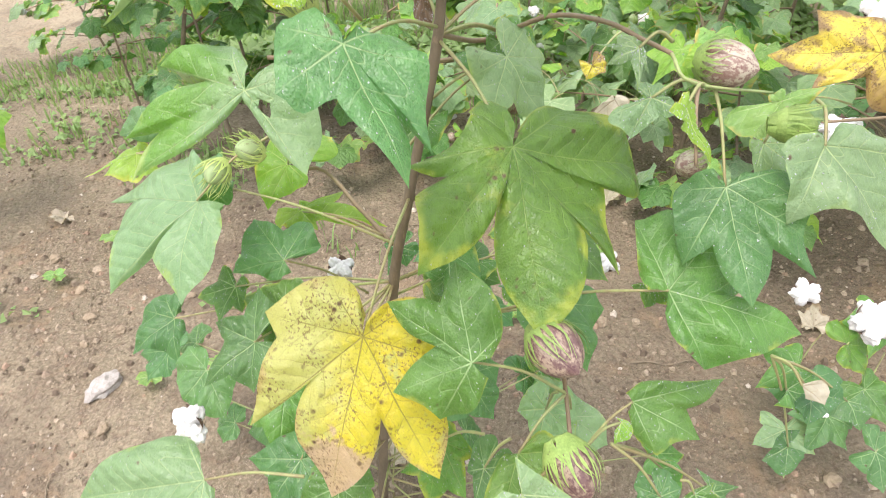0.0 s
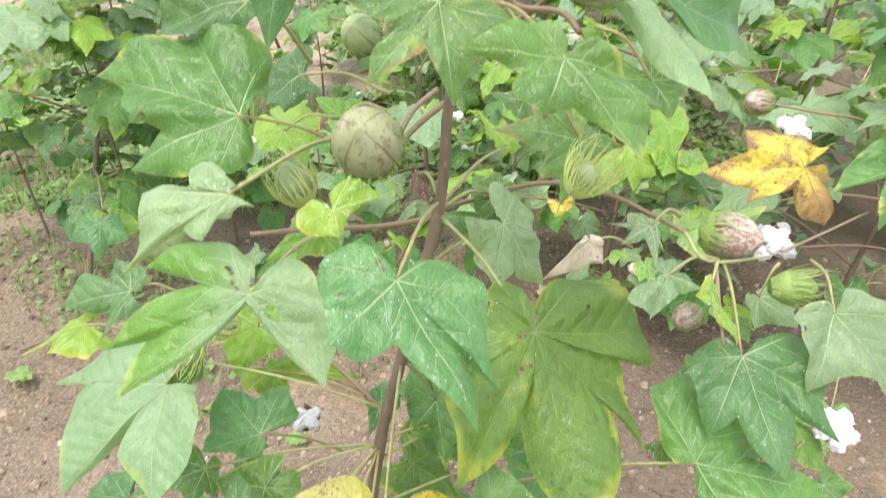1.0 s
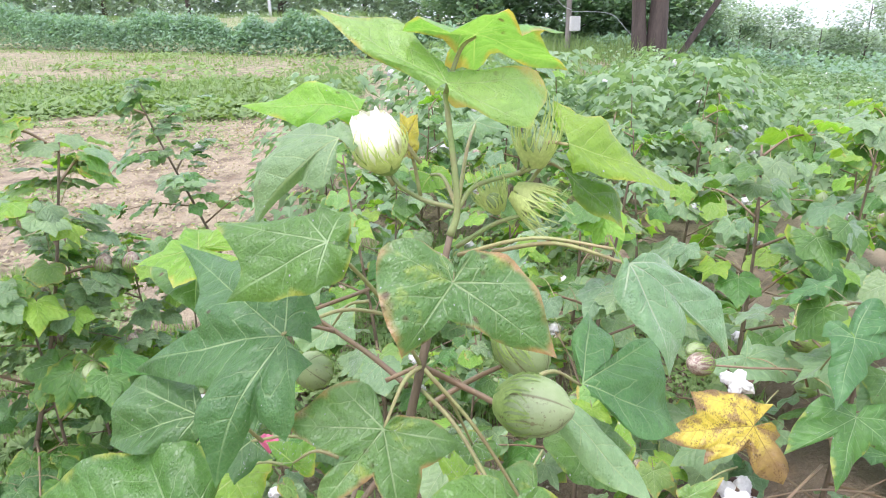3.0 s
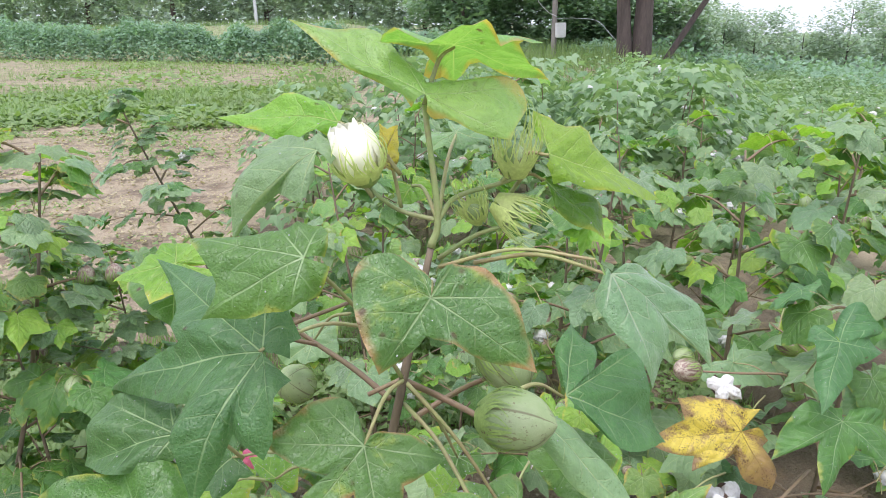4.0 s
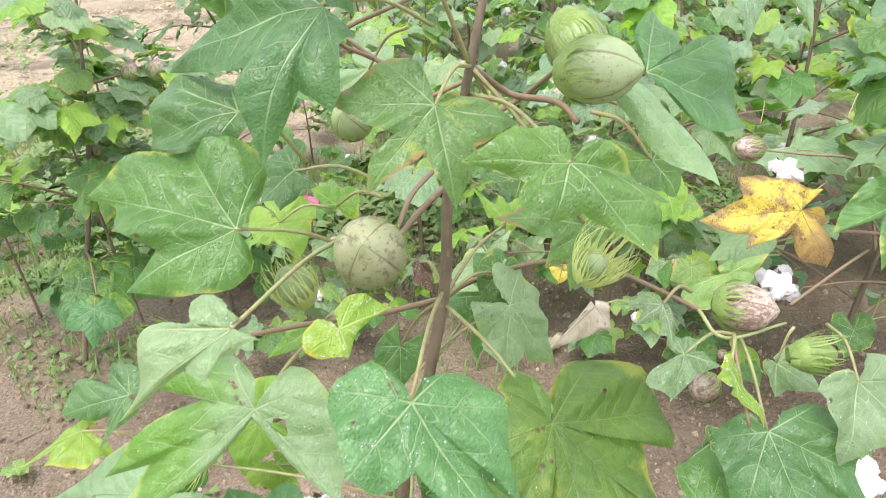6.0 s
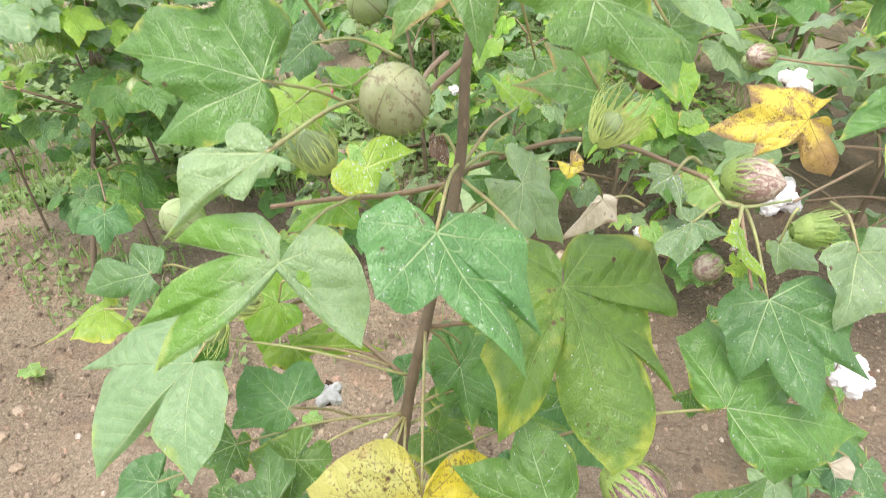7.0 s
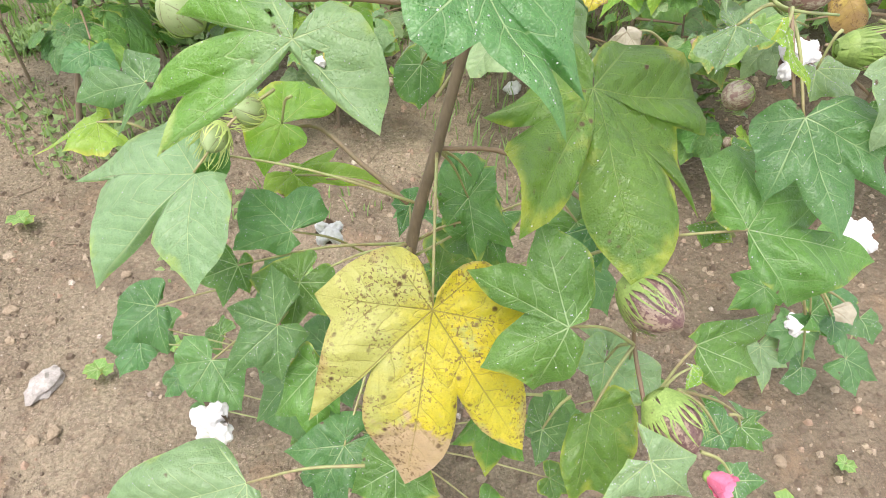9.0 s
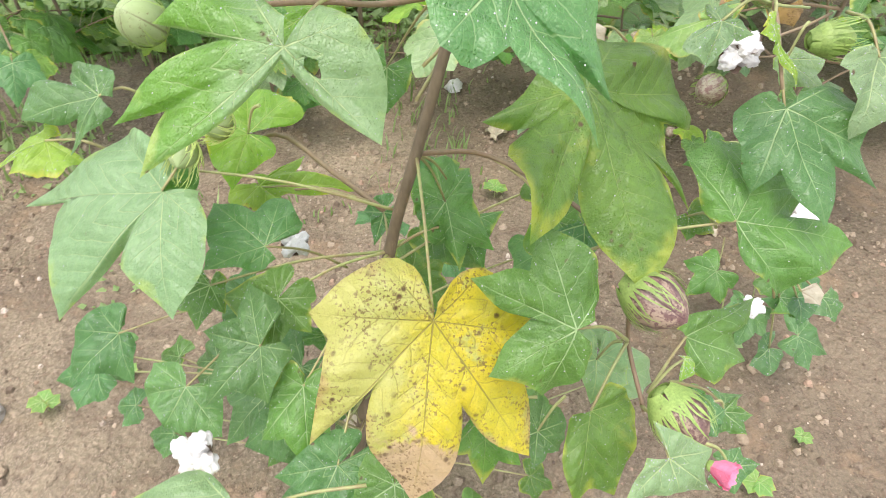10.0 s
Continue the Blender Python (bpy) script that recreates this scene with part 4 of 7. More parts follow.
part("branch", tube_mesh("branch", "shoot", [(0.091, 0.548, 1.018), (0.114, 0.539, 1.035), (0.133, 0.526, 1.045)], 0.0018, 0.0013, 7, 0.05, 91), hero)
part("branch", tube_mesh("branch", "twig", [(0.039, 0.553, 0.918), (0.066, 0.556, 0.927)], 0.0018, 0.0016, 7, 0.05, 91), hero)
part("branch", tube_mesh("branch", "twig", [(0.043, 0.628, 0.828), (0.022, 0.587, 0.828), (0.007, 0.525, 0.832)], 0.0024, 0.0018, 7, 0.05, 91), hero)
part("branch", tube_mesh("branch", "twig", [(-0.033, 0.562, 0.534), (-0.066, 0.580, 0.540), (-0.112, 0.603, 0.526)], 0.0014, 0.0011, 7, 0.05, 91), hero)

# lower leaves
add_leaf(hero, (-0.016, 0.350, 0.608), (-0.026, 0.319, 0.570), (0.000, -0.770, 0.640), "yellow", [(-175, 0.013, "r"), (-160, 0.030, "r"), (-137, 0.051, "r"), (-113, 0.059, "r"), (-86, 0.074, "r"), (-61, 0.080, "n"), (-51, 0.104, "r"), (-40, 0.126, "t"), (-30, 0.098, "r"), (-24, 0.065, "n"), (-19, 0.087, "r"), (-12, 0.110, "r"), (0, 0.136, "t"), (20, 0.100, "r"), (30, 0.079, "r"), (37, 0.059, "n"), (38, 0.093, "r"), (39, 0.120, "t"), (57, 0.087, "r"), (75, 0.071, "n"), (89, 0.083, "t"), (110, 0.067, "r"), (136, 0.054, "r"), (156, 0.039, "r"), (170, 0.015, "r")], (0.003, 0.514, 0.620), droop=0.06, fold=0.14, wave=0.05, seed=1, label="large yellowing leaf with brown spots and a dry tip")
add_leaf(hero, (-0.199, 0.506, 0.619), (-0.245, 0.521, 0.606), (-0.370, -0.400, 0.840), "light", [(-183, 0.025, "r"), (-140, 0.052, "r"), (-117, 0.073, "r"), (-96, 0.100, "t"), (-76, 0.072, "r"), (-46, 0.050, "n"), (-45, 0.096, "r"), (-44, 0.133, "t"), (-20, 0.108, "r"), (1, 0.092, "n"), (2, 0.136, "t"), (25, 0.087, "r"), (51, 0.080, "r"), (73, 0.048, "r"), (110, 0.017, "r")], (-0.130, 0.560, 0.660), droop=0.05, fold=0.22, wave=0.04, seed=2, holes=((2, 0.085, 0.0035),))
add_leaf(hero, (-0.090, 0.419, 0.778), (-0.059, 0.389, 0.752), (-0.100, -0.720, 0.690), "backlit_half", [(-108, 0.014, "r"), (-100, 0.032, "r"), (-69, 0.042, "r"), (-29, 0.058, "r"), (0, 0.075, "t"), (4, 0.059, "r"), (12, 0.035, "r"), (65, 0.006, "n"), (80, 0.023, "r"), (87, 0.057, "r"), (94, 0.108, "t"), (109, 0.075, "n"), (112, 0.105, "t"), (126, 0.070, "r"), (145, 0.035, "n"), (146, 0.074, "t"), (170, 0.056, "r"), (193, 0.040, "r"), (229, 0.016, "r")], (-0.045, 0.520, 0.760), droop=0.08, fold=0.25, wave=0.05, seed=3, holes=((179, 0.0205, 0.0030), (-15, 0.0165, 0.0045)), label="dusty pale leaf with two long lobes and worm holes")
add_leaf(hero, (0.093, 0.419, 0.734), (0.139, 0.433, 0.719), (0.400, -0.500, 0.760), "dark", [(-61, 0.021, "r"), (-55, 0.048, "r"), (-39, 0.073, "r"), (-20, 0.097, "r"), (-8, 0.116, "r"), (0, 0.144, "t"), (13, 0.110, "r"), (14, 0.082, "n"), (26, 0.095, "r"), (43, 0.124, "t"), (44, 0.067, "n"), (45, 0.081, "r"), (64, 0.110, "r"), (80, 0.141, "t"), (89, 0.100, "r"), (96, 0.066, "r"), (104, 0.033, "n"), (105, 0.056, "r"), (115, 0.087, "r"), (126, 0.117, "t"), (138, 0.098, "r"), (150, 0.080, "r"), (153, 0.046, "n"), (169, 0.073, "t"), (182, 0.041, "r"), (227, 0.040, "r"), (258, 0.042, "r"), (274, 0.018, "r")], (0.036, 0.512, 0.775), droop=0.06, fold=0.25, wave=0.06, seed=4, label="large dark olive leaf, deeply lobed, yellow along its margin", curls=((0, 0.085, 40, 0.05),))
add_leaf(hero, (0.002, 0.332, 0.849), (0.027, 0.297, 0.822), (0.220, -0.500, 0.840), "blue", [(-120, 0.014, "r"), (-99, 0.028, "r"), (-77, 0.039, "r"), (-53, 0.046, "r"), (-29, 0.053, "r"), (-16, 0.071, "t"), (-15, 0.047, "n"), (-10, 0.061, "r"), (0, 0.080, "t"), (14, 0.048, "r"), (31, 0.029, "n"), (54, 0.040, "r"), (76, 0.043, "t"), (107, 0.035, "r"), (137, 0.037, "r"), (161, 0.030, "r"), (185, 0.024, "r"), (201, 0.011, "r")], (0.036, 0.512, 0.785), droop=0.10, fold=0.12, seed=5, label="broad blue-green leaf with pale veins and dew")
add_leaf(hero, (0.247, 0.414, 0.706), (0.255, 0.375, 0.677), (-0.200, -0.600, 0.770), "blue", [(-122, 0.018, "r"), (-100, 0.043, "r"), (-72, 0.055, "r"), (-46, 0.061, "r"), (-32, 0.086, "t"), (-25, 0.053, "n"), (-13, 0.068, "r"), (0, 0.087, "t"), (13, 0.063, "r"), (23, 0.042, "n"), (39, 0.062, "t"), (61, 0.045, "r"), (101, 0.034, "r"), (148, 0.020, "r"), (178, 0.012, "r")], (0.235, 0.470, 0.770), droop=0.08, fold=0.25, seed=6)
add_leaf(hero, (0.212, 0.375, 0.641), (0.260, 0.363, 0.634), (0.000, -0.500, 0.870), "green", [(-198, 0.015, "r"), (-143, 0.036, "r"), (-125, 0.062, "t"), (-96, 0.069, "r"), (-68, 0.067, "r"), (-30, 0.075, "t"), (-16, 0.050, "n"), (-8, 0.078, "r"), (0, 0.100, "t"), (21, 0.076, "r"), (49, 0.061, "t"), (67, 0.039, "r"), (86, 0.017, "r")], (0.090, 0.420, 0.570), droop=0.10, fold=0.2, seed=7)
add_leaf(hero, (0.069, 0.313, 0.626), (0.026, 0.332, 0.645), (-0.100, -0.800, 0.600), "green", [(-165, 0.016, "r"), (-122, 0.036, "r"), (-94, 0.051, "t"), (-72, 0.050, "r"), (-56, 0.064, "t"), (-40, 0.045, "r"), (-13, 0.028, "n"), (-11, 0.050, "r"), (0, 0.075, "t"), (15, 0.059, "r"), (26, 0.046, "n"), (46, 0.071, "t"), (73, 0.052, "r"), (102, 0.029, "r"), (132, 0.014, "r")], (0.144, 0.356, 0.540), droop=0.10, fold=0.15, seed=8)
add_leaf(hero, (0.200, 0.359, 0.528), (0.248, 0.372, 0.532), (0.100, -0.600, 0.800), "green", [(-103, 0.008, "r"), (-47, 0.019, "r"), (-8, 0.047, "r"), (0, 0.089, "t"), (12, 0.064, "r"), (20, 0.047, "n"), (41, 0.066, "t"), (57, 0.047, "r"), (80, 0.047, "t"), (99, 0.026, "r"), (129, 0.009, "r")], (0.160, 0.330, 0.500), droop=0.12, fold=0.3, seed=9)
add_leaf(hero, (-0.132, 0.516, 0.537), (-0.164, 0.549, 0.555), (0.000, -0.500, 0.870), "blue", [(-175, 0.013, "r"), (-123, 0.021, "r"), (-73, 0.035, "r"), (-62, 0.057, "t"), (-43, 0.048, "n"), (-26, 0.056, "r"), (0, 0.066, "t"), (29, 0.036, "n"), (61, 0.050, "r"), (100, 0.040, "t"), (111, 0.032, "r"), (112, 0.011, "r")], (-0.060, 0.560, 0.450), droop=0.15, seed=10)
add_leaf(hero, (-0.143, 0.426, 0.512), (-0.181, 0.403, 0.490), (-0.100, -0.600, 0.800), "blue", [(-143, 0.017, "r"), (-123, 0.028, "t"), (-75, 0.030, "r"), (-49, 0.048, "t"), (-15, 0.038, "n"), (0, 0.068, "t"), (41, 0.033, "n"), (62, 0.049, "t"), (97, 0.031, "n"), (124, 0.055, "t"), (163, 0.035, "r"), (165, 0.014, "r")], (-0.130, 0.520, 0.430), droop=0.12, seed=11)
add_leaf(hero, (-0.288, 0.534, 0.426), (-0.327, 0.511, 0.405), (-0.100, -0.600, 0.800), "blue", [(-136, 0.011, "r"), (-90, 0.024, "r"), (-60, 0.051, "t"), (-20, 0.042, "r"), (0, 0.068, "t"), (52, 0.043, "r"), (95, 0.036, "t"), (145, 0.029, "r"), (160, 0.010, "r")], (-0.150, 0.560, 0.420), droop=0.1, seed=12)
add_leaf(hero, (-0.219, 0.453, 0.434), (-0.195, 0.415, 0.412), (0.000, -0.500, 0.870), "blue", [(-66, 0.013, "r"), (-55, 0.032, "t"), (-25, 0.037, "r"), (0, 0.056, "t"), (28, 0.046, "r"), (63, 0.039, "t"), (117, 0.037, "r"), (162, 0.039, "t"), (192, 0.025, "r"), (211, 0.011, "r")], (-0.130, 0.560, 0.400), droop=0.15, seed=13)
add_leaf(hero, (-0.169, 0.314, 0.454), (-0.218, 0.309, 0.446), (-0.100, -0.500, 0.860), "light", [(-136, 0.012, "r"), (-108, 0.041, "r"), (-85, 0.068, "t"), (-42, 0.071, "r"), (-16, 0.111, "r"), (0, 0.133, "t"), (16, 0.105, "r"), (33, 0.074, "r"), (58, 0.050, "r"), (72, 0.018, "r")], (-0.073, 0.306, 0.480), droop=0.10, fold=0.2, seed=14)
add_leaf(hero, (0.106, 0.320, 0.506), (0.094, 0.287, 0.470), (0.000, -0.750, 0.660), "dark", [(-157, 0.011, "r"), (-144, 0.028, "r"), (-107, 0.037, "r"), (-65, 0.047, "r"), (-25, 0.075, "t"), (-10, 0.067, "r"), (0, 0.079, "t"), (20, 0.049, "r"), (41, 0.021, "r"), (76, 0.008, "r")], (0.144, 0.356, 0.540), droop=0.1, seed=15, label="yellow-edged olive leaf near the soil")
add_leaf(hero, (0.103, 0.230, 0.598), (0.139, 0.206, 0.574), (0.050, -0.650, 0.750), "light", [(-146, 0.010, "r"), (-144, 0.023, "t"), (-72, 0.019, "r"), (-41, 0.032, "t"), (-14, 0.026, "r"), (0, 0.040, "t"), (36, 0.022, "r"), (102, 0.039, "t"), (119, 0.023, "r"), (144, 0.012, "r")], (0.150, 0.320, 0.500), droop=0.12, fold=0.15, seed=16)
add_leaf(hero, (-0.135, 0.595, 0.602), (-0.097, 0.621, 0.621), (0.000, -0.600, 0.800), "lime", [(-307, 0.018, "r"), (-279, 0.029, "r"), (-236, 0.030, "r"), (-207, 0.052, "t"), (-160, 0.039, "r"), (-104, 0.037, "r"), (-46, 0.045, "r"), (0, 0.055, "t"), (26, 0.051, "r"), (27, 0.013, "r")], (-0.120, 0.580, 0.640), droop=0.15, seed=17)
add_leaf(hero, (-0.247, 0.599, 0.650), (-0.296, 0.600, 0.639), (-0.200, -0.590, 0.780), "blue", [(-118, 0.017, "r"), (-75, 0.027, "r"), (-47, 0.055, "t"), (-27, 0.026, "n"), (-18, 0.041, "r"), (0, 0.070, "t"), (28, 0.058, "r"), (38, 0.027, "n"), (54, 0.039, "r"), (89, 0.029, "r"), (136, 0.023, "r"), (196, 0.010, "r")], (-0.213, 0.621, 0.630), droop=0.1, fold=0.2, seed=18)
add_leaf(hero, (-0.304, 0.606, 0.607), (-0.350, 0.590, 0.596), (-0.10, -0.35, 0.93), "lime", [(-101, 0.04), (-25, 0.041), (0, 0.067), (135, 0.016)], (-0.241, 0.594, 0.589), notch=0.6, droop=0.1, fold=0.4, seed=19)
add_leaf(hero, (-0.135, 0.605, 0.532), (-0.085, 0.600, 0.536), (-0.10, -0.20, 0.97), "lime", [(-41, 0.058), (0, 0.096), (43, 0.035), (158, 0.033)], (-0.033, 0.547, 0.547), notch=0.6, droop=0.15, fold=0.5, seed=20)
add_leaf(hero, (0.036, 0.539, 0.544), (0.040, 0.499, 0.514), (0.00, -0.60, 0.80), "green", [(-164, 0.045), (-132, 0.044), (-32, 0.065), (0, 0.066), (47, 0.035), (144, 0.039)], (0.003, 0.516, 0.622), notch=0.6, seed=21)
add_leaf(hero, (0.048, 0.563, 0.483), (0.076, 0.528, 0.463), (0.00, -0.50, 0.87), "green", [(-132, 0.045), (-44, 0.045), (0, 0.055), (112, 0.043)], (-0.021, 0.520, 0.507), notch=0.6, seed=22)
add_leaf(hero, (-0.019, 0.569, 0.512), (-0.039, 0.532, 0.484), (0.00, -0.60, 0.80), "blue", [(-118, 0.02), (-42, 0.022), (0, 0.034), (78, 0.02), (176, 0.021)], (-0.021, 0.520, 0.507), notch=0.7, seed=23)
add_leaf(hero, (0.130, 0.442, 0.589), (0.117, 0.400, 0.565), (0.00, -0.50, 0.87), "blue", [(-141, 0.027), (-82, 0.029), (0, 0.039), (66, 0.044)], (0.148, 0.439, 0.565), notch=0.7, seed=24)
add_leaf(hero, (-0.126, 0.476, 0.510), (-0.139, 0.438, 0.480), (-0.10, -0.60, 0.80), "green", [(-118, 0.033), (-51, 0.041), (0, 0.052), (86, 0.053), (178, 0.031)], (-0.021, 0.520, 0.507), notch=0.65, seed=25)
add_leaf(hero, (-0.113, 0.405, 0.476), (-0.116, 0.366, 0.445), (-0.10, -0.60, 0.80), "green", [(-115, 0.022), (-24, 0.048), (0, 0.072), (43, 0.058), (143, 0.025)], (-0.021, 0.520, 0.507), notch=0.75, seed=26)
add_leaf(hero, (-0.093, 0.349, 0.437), (-0.120, 0.312, 0.416), (0.00, -0.50, 0.87), "blue", [(-118, 0.053), (-68, 0.054), (0, 0.047), (57, 0.053), (177, 0.032)], (-0.021, 0.520, 0.507), notch=0.7, seed=27)
add_leaf(hero, (-0.183, 0.498, 0.515), (-0.204, 0.462, 0.487), (-0.10, -0.60, 0.80), "green", [(-156, 0.015), (-44, 0.028), (0, 0.041), (50, 0.044), (106, 0.027)], (-0.021, 0.520, 0.507), notch=0.7, seed=28)
add_leaf(hero, (-0.050, 0.321, 0.442), (-0.054, 0.281, 0.412), (0.00, -0.60, 0.80), "green", [(-115, 0.031), (-58, 0.044), (0, 0.058), (60, 0.043), (135, 0.033)], (-0.021, 0.520, 0.507), notch=0.7, seed=29)
add_leaf(hero, (0.037, 0.366, 0.451), (0.029, 0.327, 0.421), (0.00, -0.60, 0.80), "dark", [(-170, 0.02), (-79, 0.036), (-36, 0.056), (0, 0.062), (41, 0.048)], (0.078, 0.357, 0.477), notch=0.75, seed=30)
add_leaf(hero, (0.078, 0.343, 0.445), (0.066, 0.304, 0.416), (0.00, -0.60, 0.80), "blue", [(-129, 0.029), (-55, 0.027), (0, 0.033), (63, 0.016), (172, 0.029)], (0.101, 0.352, 0.480), notch=0.75, seed=31)
add_leaf(hero, (0.131, 0.369, 0.501), (0.119, 0.330, 0.472), (0.00, -0.60, 0.80), "light", [(-142, 0.028), (-60, 0.037), (0, 0.038), (70, 0.025), (150, 0.025)], (0.137, 0.354, 0.544), notch=0.75, seed=32)
add_leaf(hero, (0.231, 0.324, 0.443), (0.247, 0.282, 0.419), (0.00, -0.50, 0.87), "blue", [(-157, 0.024), (-94, 0.021), (0, 0.015), (86, 0.021), (147, 0.025)], (0.183, 0.336, 0.501), notch=0.75, seed=33)
add_leaf(hero, (0.273, 0.350, 0.405), (0.303, 0.314, 0.388), (0.00, -0.41, 0.91), "green", [(-84, 0.023), (-40, 0.035), (0, 0.031), (95, 0.03)], (0.257, 0.353, 0.423), notch=0.6, seed=34)
add_leaf(hero, (0.217, 0.274, 0.461), (0.267, 0.270, 0.459), (0.00, -0.41, 0.91), "blue", [(-119, 0.015), (-43, 0.022), (0, 0.03), (87, 0.021), (141, 0.02)], (0.183, 0.283, 0.497), notch=0.65, seed=35)
add_leaf(hero, (0.397, 0.444, 0.439), (0.391, 0.398, 0.419), (0.10, -0.40, 0.91), "blue", [(-141, 0.041), (-93, 0.038), (0, 0.029), (90, 0.043)], (0.347, 0.447, 0.491), notch=0.75, seed=36)
add_leaf(hero, (0.216, 0.431, 0.595), (0.201, 0.389, 0.571), (0.00, -0.50, 0.87), "dark", [(-134, 0.024), (-65, 0.027), (0, 0.022), (69, 0.017)], (0.234, 0.415, 0.593), notch=0.75, seed=37)
add_leaf(hero, (0.246, 0.474, 0.632), (0.236, 0.431, 0.608), (0.00, -0.50, 0.87), "green", [(-163, 0.017), (-57, 0.023), (0, 0.04), (52, 0.03)], (0.292, 0.460, 0.622), notch=0.75, seed=38)

# small, worn and half-hidden leaves
add_leaf(hero, (0.155, 0.374, 0.484), (0.119, 0.401, 0.506), (0.050, -0.600, 0.800), "grey", [(0, 0.054, "t"), (31, 0.032, "r"), (62, 0.019, "r"), (132, 0.028, "r"), (171, 0.041, "t"), (222, 0.035, "r"), (275, 0.034, "r"), (322, 0.037, "r")], (0.144, 0.356, 0.540), droop=0.15, fold=0.25, seed=500, label="worn grey-green leaf with eaten edges")
add_leaf(hero, (0.373, 0.444, 0.445), (0.416, 0.469, 0.449), (0.200, -0.500, 0.850), "green", [(-69, 0.016, "r"), (0, 0.049, "t"), (39, 0.055, "r"), (78, 0.031, "t"), (155, 0.019, "r")], (0.347, 0.447, 0.491), droop=0.15, fold=0.25, seed=501)
add_leaf(hero, (0.373, 0.425, 0.475), (0.412, 0.400, 0.456), (0.000, -0.600, 0.800), "dry", [(-194, 0.003, "t"), (-48, 0.024, "r"), (0, 0.027, "t"), (37, 0.012, "r")], (0.347, 0.447, 0.491), droop=0.15, fold=0.25, seed=502, label="pale dry shrivelled leaf")
add_leaf(hero, (0.306, 0.380, 0.360), (0.350, 0.362, 0.344), (0.100, -0.500, 0.860), "blue", [(-152, 0.012, "r"), (-150, 0.027, "t"), (-90, 0.013, "r"), (-40, 0.032, "t"), (-5, 0.015, "r"), (0, 0.036, "t"), (47, 0.025, "r"), (97, 0.025, "t"), (132, 0.016, "r")], (0.183, 0.336, 0.501), droop=0.15, fold=0.25, seed=503)
add_leaf(hero, (0.249, 0.377, 0.403), (0.253, 0.337, 0.373), (0.100, -0.600, 0.800), "green", [(-204, 0.010, "r"), (-103, 0.016, "r"), (-38, 0.028, "r"), (0, 0.037, "t"), (32, 0.028, "r")], (0.183, 0.336, 0.501), droop=0.15, fold=0.25, seed=504)
add_leaf(hero, (0.188, 0.339, 0.527), (0.175, 0.299, 0.499), (0.100, -0.600, 0.800), "lime", [(-245, 0.006, "r"), (-106, 0.007, "r"), (-59, 0.014, "r"), (0, 0.018, "t"), (24, 0.009, "r")], (0.160, 0.330, 0.500), droop=0.15, fold=0.25, seed=505, label="small bright lime leaf")
add_leaf(hero, (-0.116, 0.446, 0.402), (-0.114, 0.406, 0.372), (0.000, -0.600, 0.800), "blue", [(-62, 0.016, "r"), (-13, 0.047, "r"), (0, 0.078, "t"), (29, 0.065, "r"), (60, 0.074, "t"), (76, 0.049, "r"), (149, 0.023, "r"), (214, 0.024, "r")], (-0.021, 0.520, 0.507), droop=0.15, fold=0.25, seed=506)
add_leaf(hero, (0.048, 0.564, 0.539), (0.011, 0.540, 0.516), (0.000, -0.700, 0.700), "blue", [(-187, 0.024, "r"), (-114, 0.018, "r"), (-42, 0.025, "r"), (0, 0.042, "t"), (29, 0.035, "r"), (72, 0.040, "r"), (101, 0.038, "r"), (138, 0.020, "r")], (0.003, 0.516, 0.622), droop=0.15, fold=0.25, seed=507)
add_leaf(hero, (0.048, 0.525, 0.526), (0.067, 0.488, 0.498), (0.000, -0.600, 0.800), "green", [(-89, 0.025, "r"), (-79, 0.049, "t"), (-37, 0.031, "r"), (0, 0.049, "t"), (46, 0.017, "r"), (79, 0.031, "t"), (105, 0.039, "r"), (140, 0.035, "r"), (185, 0.021, "r")], (-0.021, 0.520, 0.507), droop=0.15, fold=0.25, seed=508)
add_leaf(hero, (0.125, 0.479, 0.560), (0.148, 0.444, 0.531), (0.100, -0.600, 0.800), "green", [(-90, 0.025, "r"), (-36, 0.032, "r"), (0, 0.051, "t"), (75, 0.039, "r"), (107, 0.032, "r"), (166, 0.021, "r")], (0.071, 0.527, 0.602), droop=0.15, fold=0.25, seed=509)
add_leaf(hero, (0.002, 0.670, 0.613), (-0.003, 0.635, 0.578), (0.000, -0.700, 0.700), "green", [(-120, 0.030, "r"), (-54, 0.028, "r"), (0, 0.045, "t"), (38, 0.037, "r"), (89, 0.026, "r"), (174, 0.026, "r")], (0.036, 0.512, 0.779), droop=0.15, fold=0.25, seed=510)
add_leaf(hero, (0.092, 0.585, 0.748), (0.100, 0.550, 0.713), (0.000, -0.700, 0.700), "green", [(-93, 0.018, "r"), (-37, 0.031, "r"), (0, 0.028, "t"), (57, 0.024, "r"), (134, 0.019, "r"), (181, 0.020, "r")], (0.036, 0.512, 0.779), droop=0.15, fold=0.25, seed=511)
add_leaf(hero, (0.402, 0.445, 0.349), (0.359, 0.421, 0.340), (0.100, -0.500, 0.860), "blue", [(-136, 0.021, "r"), (-47, 0.031, "r"), (0, 0.031, "t"), (104, 0.015, "r"), (165, 0.026, "r")], (0.347, 0.447, 0.491), droop=0.15, fold=0.25, seed=512)
add_leaf(hero, (0.443, 0.454, 0.418), (0.463, 0.415, 0.394), (0.100, -0.500, 0.860), "blue", [(-98, 0.023, "r"), (-56, 0.026, "r"), (0, 0.031, "t"), (100, 0.028, "r"), (155, 0.020, "r")], (0.347, 0.447, 0.491), droop=0.15, fold=0.25, seed=513)

